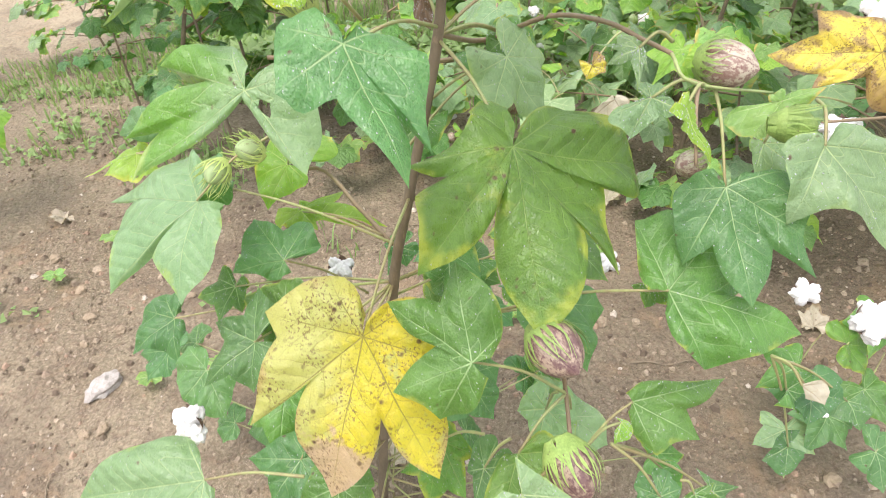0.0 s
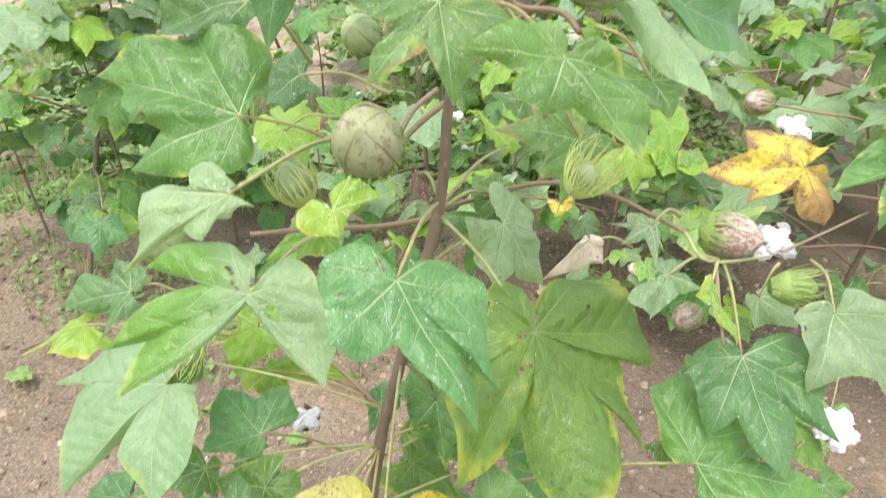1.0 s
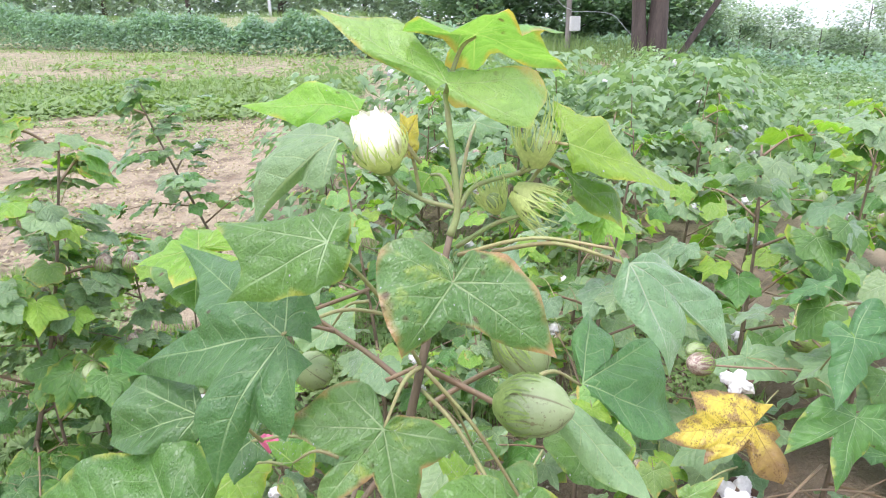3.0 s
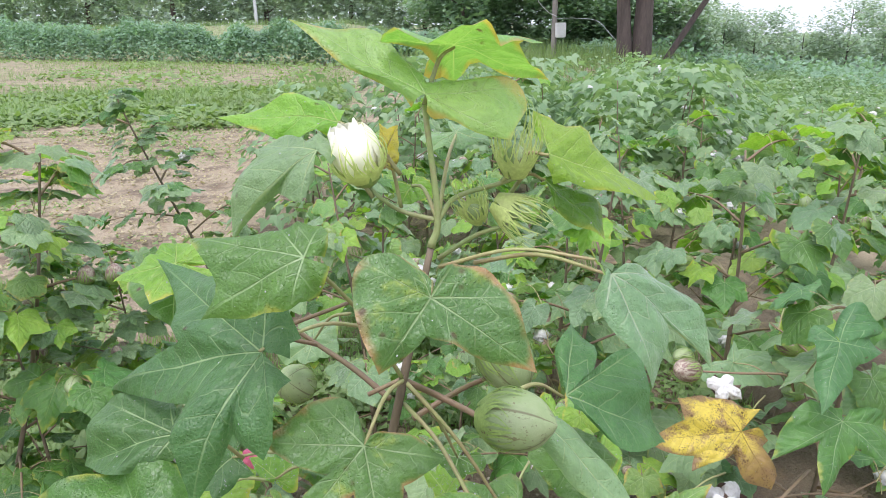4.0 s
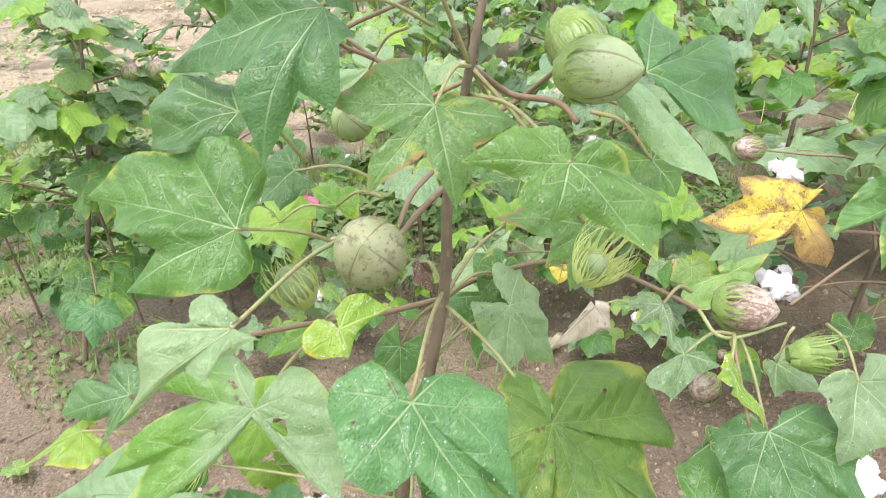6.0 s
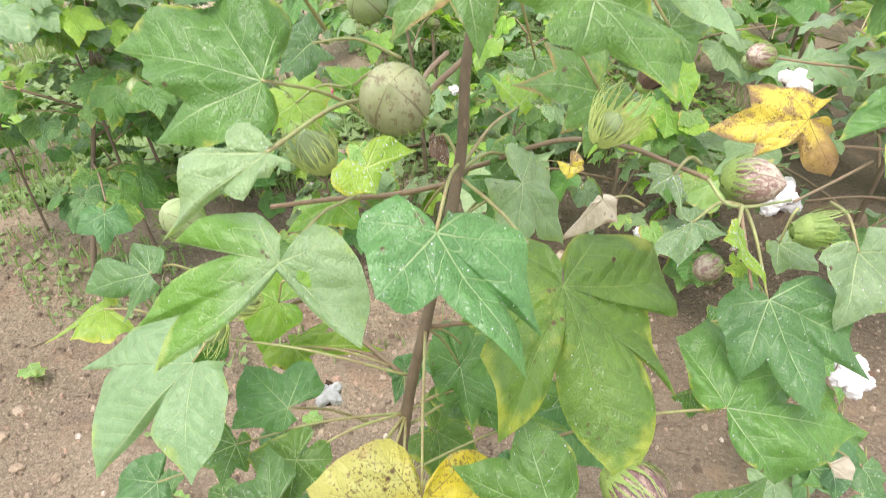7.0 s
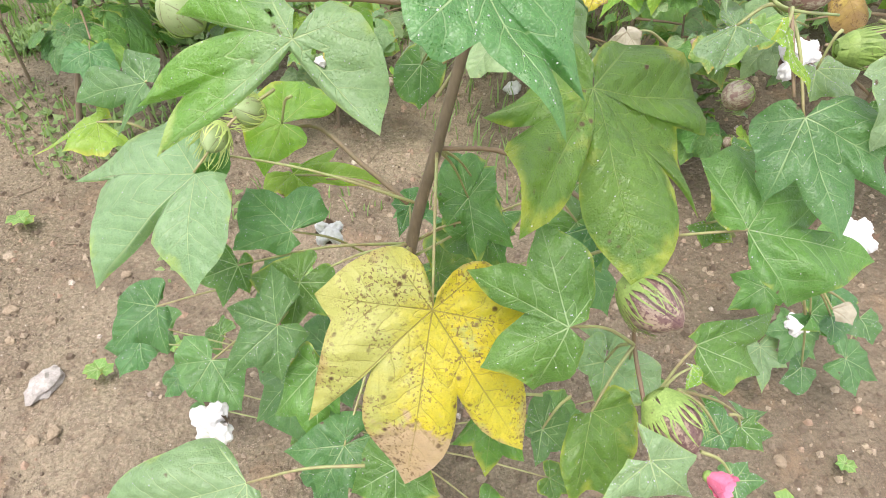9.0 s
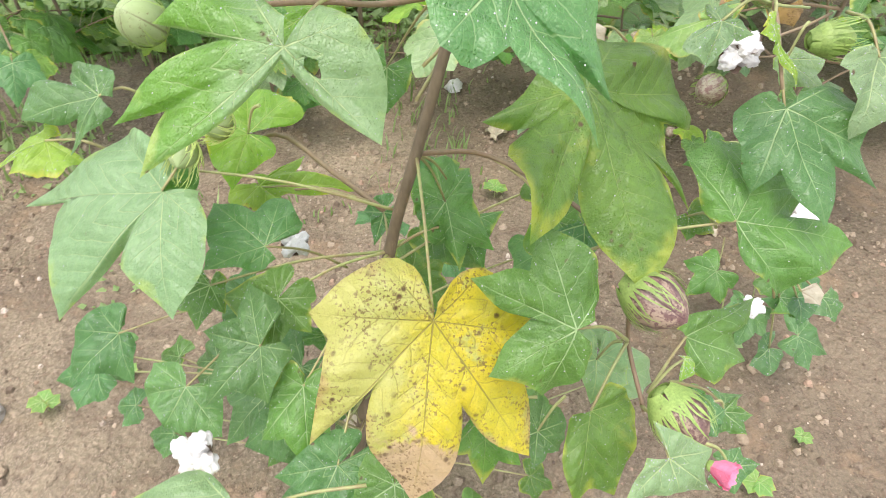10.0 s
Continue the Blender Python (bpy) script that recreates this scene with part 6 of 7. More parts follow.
add_pink(hero, (0.132, 0.419, 0.877), (0.4, -0.2, 0.8), 3, "burr", "withered brown flower")
add_boll(hero, (0.128, 0.533, 1.058), (0.76, -0.46, -0.46), 0.0130, "boll", 3, 0.3, 9, height=0.040, core=0.55, bract='fringe', teeth=12)
add_boll(hero, (0.138, 0.527, 1.078), (0.00, -0.11, 0.99), 0.0140, "boll", 3, 0.22, 10, height=0.042, core=0.55, bract='fringe', teeth=12)
add_boll(hero, (0.119, 0.548, 1.044), (-0.41, -0.41, 0.82), 0.0100, "boll", 3, 0.4, 11, height=0.036, core=0.55, bract='fringe', teeth=11)
add_boll(hero, (-0.146, 0.554, 0.641), (-0.49, -0.62, 0.62), 0.0150, "boll", 3, 0.25, 12, height=0.038, core=0.8, bract='fringe', teeth=11)
add_boll(hero, (-0.176, 0.534, 0.642), (-0.24, -0.96, -0.12), 0.0140, "boll", 3, 0.3, 13, height=0.036, core=0.8, bract='fringe', teeth=11)
add_boll(hero, (0.097, 0.604, 0.669), (0.21, -0.52, 0.83), 0.0180, "ripe", 3, 0.3, 14)
add_boll(hero, (0.283, 0.457, 0.733), (0.97, -0.22, 0.11), 0.0130, "bract", 3, 0.4, 15, height=0.04)
add_boll(hero, (0.258, 0.508, 0.668), (-0.81, -0.58, 0.12), 0.0120, "ripe", 3, 0.2, 16)
add_boll(hero, (-0.015, 0.714, 0.842), (-0.30, -0.75, 0.60), 0.0180, "boll", 3, 0.15, 17)
add_boll(hero, (-0.182, 0.571, 0.717), (-0.36, -0.60, 0.72), 0.0170, "boll", 3, 0.2, 18)
add_flower(hero, (0.045, 0.536, 1.079), (-0.30, -0.10, 0.95))
add_pink(hero, (0.176, 0.258, 0.508), (0.5, -0.7, 0.25), 1)
add_pink(hero, (-0.077, 0.733, 0.745), (0.2, 0.1, 0.9), 2)
add_lint(hero, (-0.113, 0.647, 0.406), (0.1, -0.4, 0.9), 0.017, 1)
add_lint(hero, (-0.202, 0.379, 0.445), (-0.4, -0.6, 0.6), 0.020, 2)

# ---- the neighbouring plants ----
def leaf_bits(n, place, size, seed, flat=0.6, long=1.0):
    """Many small folded leaves as one mesh's points and faces. place(rnd) gives a point and a size factor."""
    rnd = random.Random(seed)
    verts, faces = [], []
    for _ in range(n):
        p, k = place(rnd)
        s = size * k * rnd.uniform(0.6, 1.3)
        a, tilt = rnd.uniform(0, 6.283), rnd.uniform(-1.2, 1.2) * (1 - flat) + rnd.uniform(-0.5, 0.5)
        y = Vector((math.cos(a) * math.cos(tilt), math.sin(a) * math.cos(tilt), math.sin(tilt)))
        x = Vector((-math.sin(a), math.cos(a), rnd.uniform(-0.4, 0.4))).normalized()
        z = x.cross(y) * 0.18 * s
        o = len(verts)
        p = Vector(p)
        verts += [p - y * s * 0.5 * long, p - x * s * 0.42 + z, p + y * s * 0.5 * long, p + x * s * 0.42 + z, p - y * 0.1 * s]
        faces += [(o, o + 4, o + 1), (o + 4, o + 2, o + 1), (o, o + 3, o + 4), (o + 4, o + 3, o + 2)]
    return verts, faces


def lobed_bits(n, place, size, seed):
    """Many simple three-lobed leaves for the plants of the field."""
    rnd = random.Random(seed)
    ring = [(-0.15, -0.12), (-0.5, -0.1), (-0.62, 0.32), (-0.27, 0.36), (0.0, 1.0), (0.27, 0.36), (0.62, 0.32), (0.5, -0.1), (0.15, -0.12)]
    verts, faces = [], []
    for _ in range(n):
        p, k, a = place(rnd)
        s = size * k * rnd.uniform(0.65, 1.2)
        down = rnd.uniform(0.15, 1.0)
        m = frame_at(p, (math.cos(a), math.sin(a), -down), (math.cos(a) * 0.5 + rnd.uniform(-0.3, 0.3), math.sin(a) * 0.5 + rnd.uniform(-0.3, 0.3), 1))
        o = len(verts)
        verts.append(m @ Vector((0, 0, 0)))
        verts += [m @ Vector((u * s, v * s, s * (0.15 * abs(u) - 0.18 * v * v))) for u, v in ring]
        faces += [(o, o + i + 2, o + i + 1) for i in range(len(ring) - 1)]
    return verts, faces


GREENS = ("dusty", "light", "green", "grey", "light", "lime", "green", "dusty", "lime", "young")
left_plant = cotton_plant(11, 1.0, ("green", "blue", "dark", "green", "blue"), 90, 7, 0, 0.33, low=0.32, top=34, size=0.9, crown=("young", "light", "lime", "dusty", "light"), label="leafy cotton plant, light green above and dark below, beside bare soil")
left_plant.matrix_basis = pose(-0.755, 1.50, -0.01, -2, 14.5, 0)
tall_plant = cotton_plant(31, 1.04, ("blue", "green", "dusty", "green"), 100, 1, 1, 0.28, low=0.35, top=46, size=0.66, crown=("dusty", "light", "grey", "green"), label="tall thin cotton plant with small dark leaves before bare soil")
tall_plant.matrix_basis = pose(-0.29, 2.42, -0.01, 0, -13, 0)
right_plant = cotton_plant(12, 0.80, ("green", "blue", "dusty", "grey", "light"), 46, 3, 4, 0.28, low=0.25, label="cotton plant with one amber leaf and open bolls")
right_plant.matrix_basis = pose(0.93, 1.12, -0.01, 3, -8, 40)
# own leaves
right_plant.matrix_basis, keep = Matrix.Identity(4), right_plant.matrix_basis.copy()
for child in right_plant.children:
    child.matrix_basis = keep @ child.matrix_basis
add_leaf(right_plant, (0.604, 0.921, 0.578), (0.554, 0.926, 0.576), (-0.100, -0.800, 0.600), "amber", [(-188, 0.032, "r"), (-162, 0.052, "t"), (-141, 0.039, "n"), (-125, 0.068, "r"), (-108, 0.090, "t"), (-86, 0.067, "r"), (-68, 0.033, "n"), (-42, 0.057, "r"), (-31, 0.096, "t"), (-21, 0.078, "n"), (-11, 0.110, "r"), (0, 0.141, "t"), (17, 0.084, "n"), (34, 0.103, "t"), (63, 0.064, "r"), (112, 0.037, "n"), (145, 0.053, "t"), (146, 0.033, "r")], (0.735, 1.050, 0.550), droop=0.05, seed=90, label="amber leaf with brown blotches, half withered")
add_leaf(right_plant, (0.731, 0.873, 0.609), (0.684, 0.862, 0.599), (0.000, -0.710, 0.710), "green", [(-196, 0.031, "r"), (-174, 0.062, "r"), (-151, 0.079, "r"), (-108, 0.097, "t"), (-83, 0.041, "n"), (-56, 0.064, "r"), (-37, 0.119, "t"), (-23, 0.086, "r"), (-9, 0.049, "n"), (0, 0.127, "t"), (39, 0.068, "r"), (76, 0.042, "r"), (125, 0.019, "r")], (0.750, 1.000, 0.606), droop=0.05, seed=91)
add_leaf(right_plant, (0.726, 0.900, 0.722), (0.699, 0.870, 0.692), (0.00, -0.71, 0.71), "blue", [(-151, 0.088), (-107, 0.072), (0, 0.114), (96, 0.039)], (0.760, 1.000, 0.605), notch=0.55, seed=92)
add_leaf(right_plant, (0.702, 1.100, 0.591), (0.747, 1.080, 0.579), (0.00, -0.50, 0.87), "light", [(-92, 0.051), (-44, 0.094), (0, 0.098), (104, 0.069), (134, 0.08)], (0.747, 1.050, 0.579), notch=0.7, seed=93)
add_leaf(right_plant, (0.248, 0.620, 0.794), (0.234, 0.582, 0.765), (0.00, -0.60, 0.80), "lime", [(-151, 0.022), (-22, 0.033), (0, 0.028), (139, 0.026)], (0.294, 0.700, 0.783), notch=0.8, seed=94)
add_leaf(right_plant, (0.440, 0.800, 0.569), (0.487, 0.810, 0.582), (-0.10, -0.60, 0.80), "young", [(-141, 0.018), (0, 0.058), (144, 0.037), (170, 0.067)], (0.608, 0.950, 0.484), notch=0.7, wave=0.12, seed=95)
add_leaf(right_plant, (0.779, 0.950, 0.310), (0.750, 0.917, 0.285), (0.00, -0.60, 0.80), "green", [(-154, 0.049), (-70, 0.039), (0, 0.053), (110, 0.04)], (0.886, 1.000, 0.289), notch=0.85, seed=96)
add_leaf(right_plant, (0.188, 0.719, 0.655), (0.169, 0.687, 0.623), (0.00, -0.71, 0.71), "amber", [(-175, 0.018), (-91, 0.017), (0, 0.017), (94, 0.017)], (0.238, 0.799, 0.665), notch=0.7, wave=0.12, seed=320)
add_leaf(right_plant, (0.206, 0.656, 0.646), (0.166, 0.642, 0.620), (-0.20, -0.69, 0.69), "dry", [(-138, 0.016), (-84, 0.028), (0, 0.066), (17, 0.017)], (0.273, 0.700, 0.604), notch=0.85, droop=0.2, seed=97)
add_leaf(right_plant, (0.637, 0.679, 0.160), (0.664, 0.637, 0.140), (0.1, -0.4, 0.9), "green", [(-115, 0.04), (-58, 0.055), (0, 0.07), (58, 0.055), (115, 0.04)], (0.717, 0.779, 0.130), notch=0.65, seed=300)
add_leaf(right_plant, (0.591, 0.660, 0.120), (0.561, 0.620, 0.100), (0.1, -0.4, 0.9), "blue", [(-115, 0.04), (-58, 0.055), (0, 0.07), (58, 0.055), (115, 0.04)], (0.671, 0.760, 0.090), notch=0.65, seed=301)
add_leaf(right_plant, (0.623, 0.585, 0.140), (0.669, 0.566, 0.120), (0.1, -0.4, 0.9), "blue", [(-115, 0.04), (-58, 0.055), (0, 0.07), (58, 0.055), (115, 0.04)], (0.703, 0.685, 0.110), notch=0.65, seed=302)
add_leaf(right_plant, (0.563, 0.735, 0.140), (0.516, 0.719, 0.120), (0.1, -0.4, 0.9), "green", [(-115, 0.04), (-58, 0.055), (0, 0.07), (58, 0.055), (115, 0.04)], (0.643, 0.835, 0.110), notch=0.65, seed=303)
add_leaf(right_plant, (0.605, 0.713, 0.220), (0.653, 0.728, 0.200), (0.1, -0.4, 0.9), "dark", [(-115, 0.04), (-58, 0.055), (0, 0.07), (58, 0.055), (115, 0.04)], (0.685, 0.813, 0.190), notch=0.65, seed=304)
add_leaf(right_plant, (0.530, 0.646, 0.100), (0.524, 0.597, 0.080), (0.1, -0.4, 0.9), "light", [(-115, 0.04), (-58, 0.055), (0, 0.07), (58, 0.055), (115, 0.04)], (0.610, 0.746, 0.070), notch=0.65, seed=305)
add_leaf(right_plant, (0.654, 0.743, 0.250), (0.633, 0.698, 0.230), (0.1, -0.4, 0.9), "green", [(-115, 0.04), (-58, 0.055), (0, 0.07), (58, 0.055), (115, 0.04)], (0.734, 0.843, 0.220), notch=0.65, seed=306)
add_lint(right_plant, (0.615, 0.956, 0.421), (-0.2, -0.8, 0.5), 0.033, 21)
add_lint(right_plant, (0.632, 1.020, 0.587), (0, -0.4, 0.9), 0.024, 22)
add_lint(right_plant, (0.552, 0.860, 0.488), (0, -0.4, 0.9), 0.022, 23)
add_lint(right_plant, (0.550, 0.620, 0.361), (0, -0.6, 0.8), 0.026, 24)
add_lint(right_plant, (0.455, 0.620, 0.409), (0, -0.6, 0.8), 0.016, 25)
add_lint(right_plant, (0.240, 0.720, 0.364), (0, -0.6, 0.8), 0.016, 26)
add_lint(right_plant, (0.520, 0.600, 0.215), (0, -0.6, 0.8), 0.016, 27)
add_lint(right_plant, (1.486, 1.883, 0.585), (0, -0.6, 0.8), 0.026, 28)
add_boll(right_plant, (0.563, 0.987, 0.652), (-0.91, -0.34, 0.23), 0.0180, "ripe", 3, 0.2, 31)
add_boll(right_plant, (0.559, 0.987, 0.653), (-0.91, -0.34, 0.23), 0.0180, "ripe", 3, 0.2, 32)
add_boll(right_plant, (0.682, 1.207, 0.551), (-0.91, -0.34, 0.23), 0.0180, "boll", 3, 0.2, 33)
part("branch", tube_mesh("branch", "twig", [(0.765, 1.020, 0.572), (0.744, 1.020, 0.604), (0.646, 1.000, 0.629), (0.562, 0.980, 0.653)], 0.0024, 0.0016, 7, 0.05, 91), right_plant)
part("branch", tube_mesh("branch", "twig", [(0.917, 1.000, 0.353), (0.802, 1.000, 0.376), (0.677, 0.970, 0.399)], 0.0024, 0.0016, 7, 0.05, 91), right_plant)
part("branch", tube_mesh("branch", "twig", [(0.714, 0.900, 0.509), (0.587, 0.800, 0.549), (0.420, 0.650, 0.625)], 0.0024, 0.0016, 7, 0.05, 91), right_plant)
kinds = [
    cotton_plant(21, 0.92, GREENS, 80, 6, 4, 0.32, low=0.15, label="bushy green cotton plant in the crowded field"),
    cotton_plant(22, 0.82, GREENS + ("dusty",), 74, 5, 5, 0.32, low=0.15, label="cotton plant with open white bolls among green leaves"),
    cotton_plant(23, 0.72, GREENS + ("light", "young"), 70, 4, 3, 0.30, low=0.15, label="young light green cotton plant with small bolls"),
]
places = [(1.30, 1.72), (1.72, 1.25), (0.62, 1.85), (1.05, 2.30), (1.80, 2.15), (0.20, 2.45), (0.75, 2.80), (1.50, 2.80), (2.25, 2.65), (2.30, 1.75), (0.40, 3.35), (1.05, 3.35), (1.95, 3.35), (2.75, 3.20), (-1.75, 1.65), (0.10, 1.85), (2.65, 2.25), (3.2, 2.75), (-1.4, 1.15), (0.98, 1.50), (1.42, 1.38), (0.52, 1.42), (1.42, 2.22), (0.62, 2.28), (1.15, 2.75), (1.75, 1.72), (0.10, 2.95), (-1.25, 2.15), (-0.95, 1.72), (-0.15, 1.45), (-0.25, 2.65), (-0.36, 1.72), (-0.62, 1.78), (-0.58, 1.50), (0.30, 1.60), (0.62, 1.22), (-0.43, 1.66)]
LOW = places[places.index((-1.25, 2.15)):]
SCALES = {(-0.62, 1.78): 0.85, (-0.36, 1.72): 0.75, (-0.58, 1.50): 0.78, (-0.43, 1.66): 0.72}
SHADED = ((-0.95, 1.72), (-0.62, 1.78), (-0.58, 1.50), (-0.43, 1.66))
rnd = random.Random(4)
for i, (x, y) in enumerate(places):
    k = left_plant if (x, y) in SHADED else kinds[i % 3]
    m = pose(x, y, ground_height(x, y) - 0.01, rnd.uniform(-5, 5), rnd.uniform(-5, 5), rnd.uniform(0, 360))
    if i < 3:
        k.matrix_basis = m
    else:
        copy_thing(k, m @ Matrix.Scale(rnd.uniform(0.85, 1.1) * SCALES.get((x, y), 0.6 if (x, y) in LOW else 1.0), 4))

# plants of the field further off: stem, crown of leaves, lint
far_kinds = []
for v in range(4):
    r = random.Random(60 + v)
    thing = new("cotton_plant")
    hgt = (0.95, 0.85, 0.75, 0.9)[v]
    part("stem", tube_mesh("stem", "stem", [(0, 0, -0.02), (0.02, 0.01, hgt * 0.5), (0.0, 0.03, hgt * 0.95)], 0.007, 0.002, 5), thing)

    def spot(q, hgt=hgt):
        t = q.uniform(0.25, 1.0)
        a = q.uniform(0, 6.283)
        d = 0.42 * (1.12 - 0.6 * t) * math.sqrt(q.uniform(0.05, 1))
        return Vector((math.cos(a) * d, math.sin(a) * d, hgt * t)), 1.25 - 0.5 * t, a

    me = mesh_of("foliage", *lobed_bits(190, spot, 0.080, v), "field", False)
    part("foliage", me, thing, "dense green lobed leaves")
    for j in range(3):
        p, _, a = spot(r)
        part("open_boll", SHAPES["lint", j % 3], thing, "open boll with white lint", Matrix.Translation(p * 0.95 + Vector((0, 0, 0.02))))
    tagged(thing, "green cotton plant with white bolls, far in the field", "cotton plant", "cotton plants")
    far_kinds.append(thing)
rnd = random.Random(8)
count, beyond = 0, []
for iy in range(34):
    y = 3.75 + iy * 0.50
    for ix in range(44):
        x = -0.6 + ix * 0.55 + rnd.uniform(-0.16, 0.16)
        yy = y + rnd.uniform(-0.16, 0.16)
        if x < 0.5 + 0.20 * (yy - 3.9) - (1.1 if yy < 5.0 else 0.0) or x > 1.30 * yy + 0.6 or (yy > 14.0 and x < 0.60 * yy) or (yy > 6.5 and abs(x - 2.9 - 0.31 * (yy - 7)) < 0.42):
            continue
        if yy > 10.6 or count > 265:
            beyond.append((x, yy))
            continue
        m = pose(x, yy, ground_height(x, yy) - 0.01, rnd.uniform(-6, 6), rnd.uniform(-6, 6), rnd.uniform(0, 360)) @ Matrix.Scale(rnd.uniform(0.8, 1.15), 4)
        if count < 4:
            far_kinds[count].matrix_basis = m
        else:
            copy_thing(far_kinds[rnd.randrange(4)], m)
        count += 1


def canopy_spot(q):
    x, y = q.choice(beyond)
    t = q.uniform(0.2, 1.0)
    a = q.uniform(0, 6.283)
    d = 0.38 * math.sqrt(q.uniform(0.05, 1))
    hgt = 0.85 + 0.2 * math.sin(x * 7.3 + y * 3.1)
    return Vector((x + math.cos(a) * d, y + math.sin(a) * d, ground_height(x, y) + hgt * t)), 1.25 - 0.4 * t, a


tagged(new("cotton_canopy", mesh_of("cotton_canopy", *lobed_bits(len(beyond) * 75, canopy_spot, 0.092, 9), "field", False)), "closed green canopy of the distant cotton rows", "cotton field", kind="stuff")


def lint_spot(q):
    p, _, _ = canopy_spot(q)
    return p + Vector((0, 0, 0.02)), 1.0


tagged(new("far_lint", mesh_of("far_lint", *leaf_bits(700, lint_spot, 0.05, 10, 0.2), "lint", False)), "white specks of lint across the distant rows", "cotton lint", kind="stuff")

# ---- weeds and grass ----
def grass(name, n, region, height, seed, label, mat="grass"):
    r = random.Random(seed)
    verts, faces = [], []
    for _ in range(n):
        x, y, k = region(r)
        z = ground_height(x, y)
        a = r.uniform(0, 6.283)
        h = height * k * r.uniform(0.4, 1.2)
        w = 0.0022 + 0.007 * h
        lean = r.uniform(0.1, 0.7) * h
        o = len(verts)
        cx, cy = math.cos(a), math.sin(a)
        verts += [(x - cy * w, y + cx * w, z - 0.01), (x + cy * w, y - cx * w, z - 0.01), (x + cx * lean * 0.4 + cy * w * 0.8, y + cy * lean * 0.4 - cx * w * 0.8, z + h * 0.6), (x + cx * lean * 0.4 - cy * w * 0.8, y + cy * lean * 0.4 + cx * w * 0.8, z + h * 0.6), (x + cx * lean, y + cy * lean, z + h)]
        faces += [(o, o + 1, o + 2, o + 3), (o + 3, o + 2, o + 4)]
    return tagged(new(name, mesh_of(name, verts, faces, mat, False)), label, "grass", kind="stuff")


def patchy(x0, x1, y0, y1, scale, gate, skew=0.0):
    def pick(r):
        for _ in range(40):
            x, y = r.uniform(x0, x1), r.uniform(y0, y1)
            k = noise.noise(Vector((x * scale, y * scale, 4.2)))
            if k > gate:
                return x + skew * y, y, min(1.3, 0.5 + (k - gate) * 1.4)
        return x + skew * y, y, 0.3
    return pick


grass("grass", 9000, patchy(-1.6, 1.3, 1.8, 3.6, 1.4, -0.1), 0.085, 1, "tufts of bright green grass between the cotton rows")
grass("grass", 700, patchy(-1.5, 0.4, 1.1, 2.2, 3.0, 0.1), 0.07, 2, "short sparse green grass on bare soil")
grass("grass", 9000, patchy(-9, 0.6, 8.9, 14.5, 0.6, -0.3), 0.26, 3, "rank green weeds at the edge of the bare field")
grass("grass", 22000, patchy(-22, 1.5, 13, 38, 0.3, -0.3), 0.18, 4, "thin pale grass over the fallow field")
grass("grass", 6000, patchy(1.7, 3.5, 8, 18, 1.0, -0.5, 0.12), 0.35, 5, "tall green grass along a gap in the cotton")
grass("grass", 8000, patchy(2.0, 12.0, 14.5, 24, 0.5, -0.5), 0.5, 6, "tall grass round the foot of the trees")


def weeds(n, region, size, seed, label, mat="grass"):
    def place(r):
        x, y, k = region(r)
        return (x, y, ground_height(x, y) + r.uniform(0.01, 0.5) * k * size * 2.2), k
    ob = new("weeds", mesh_of("weeds", *leaf_bits(n, place, size, seed), mat, False))
    return tagged(ob, label, "weeds", kind="stuff")


weeds(9000, patchy(-1.4, 1.2, 1.85, 3.4, 1.6, -0.2), 0.045, 11, "low broad-leaved weeds in the furrow")
weeds(16000, patchy(-10, 0.4, 8.8, 13.6, 0.6, -0.6), 0.12, 12, "dense broad-leaved weeds beside the bare strip")
weeds(5000, patchy(-22, 1.5, 13, 26, 0.4, -0.15), 0.14, 13, "scattered low weeds over the fallow field")
weeds(500, patchy(-1.5, -0.35, 0.9, 2.2, 3.0, 0.1), 0.030, 14, "small green weeds on bare soil")
weeds(11000, patchy(9.0, 44.0, 20, 46, 0.25, -0.5), 0.28, 15, "low scrub beyond the cotton field", "hedge")


def hedge_foot(r):
    x = r.uniform(-30, 4.0)
    return x, 22.4 - 0.92 * x - 2.5 * r.random() ** 1.5, r.uniform(0.6, 1.2)


weeds(1500, hedge_foot, 0.12, 17, "sparse weeds along the foot of the hedge")
grass("grass", 12000, lambda r: (lambda x: (x, 27.0 - 0.92 * x + 18 * r.random(), 1.0))(r.uniform(-28, 6)), 0.35, 7, "pale grass on the rising ground behind the hedge")


weeds(3000, patchy(-4.5, 0.6, 3.6, 9.0, 0.9, -0.1), 0.045, 16, "green litter over the bare strip")
weeds(9000, patchy(-4.5, 0.6, 2.6, 9.0, 1.6, -0.3), 0.032, 18, "dry straw-coloured litter over the bare strip", "litter")


# ---- hedge, trees and distance ----
def hedge():
    def place(r):
        x = r.uniform(-26.0, 3.5)
        lump = 0.85 + 0.4 * noise.noise(Vector((x * 0.3, 1.7, 0.0))) + 0.3 * noise.noise(Vector((x * 1.3, 3.1, 0.0)))
        u = r.random() ** 0.55
        y = 23.6 - 0.92 * x + r.uniform(-1.0, 1.0) * (1.6 - 1.0 * u)
        return (x, y, ground_height(x, y) + u * (1.15 + 0.060 * max(0.0, -x)) * 0.98 * lump * r.uniform(0.85, 1.15)), r.uniform(0.6, 1.2)
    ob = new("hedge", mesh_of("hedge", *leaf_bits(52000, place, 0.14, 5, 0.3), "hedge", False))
    tagged(ob, "long thick green hedge along the field edge", "hedge", kind="stuff")


hedge()


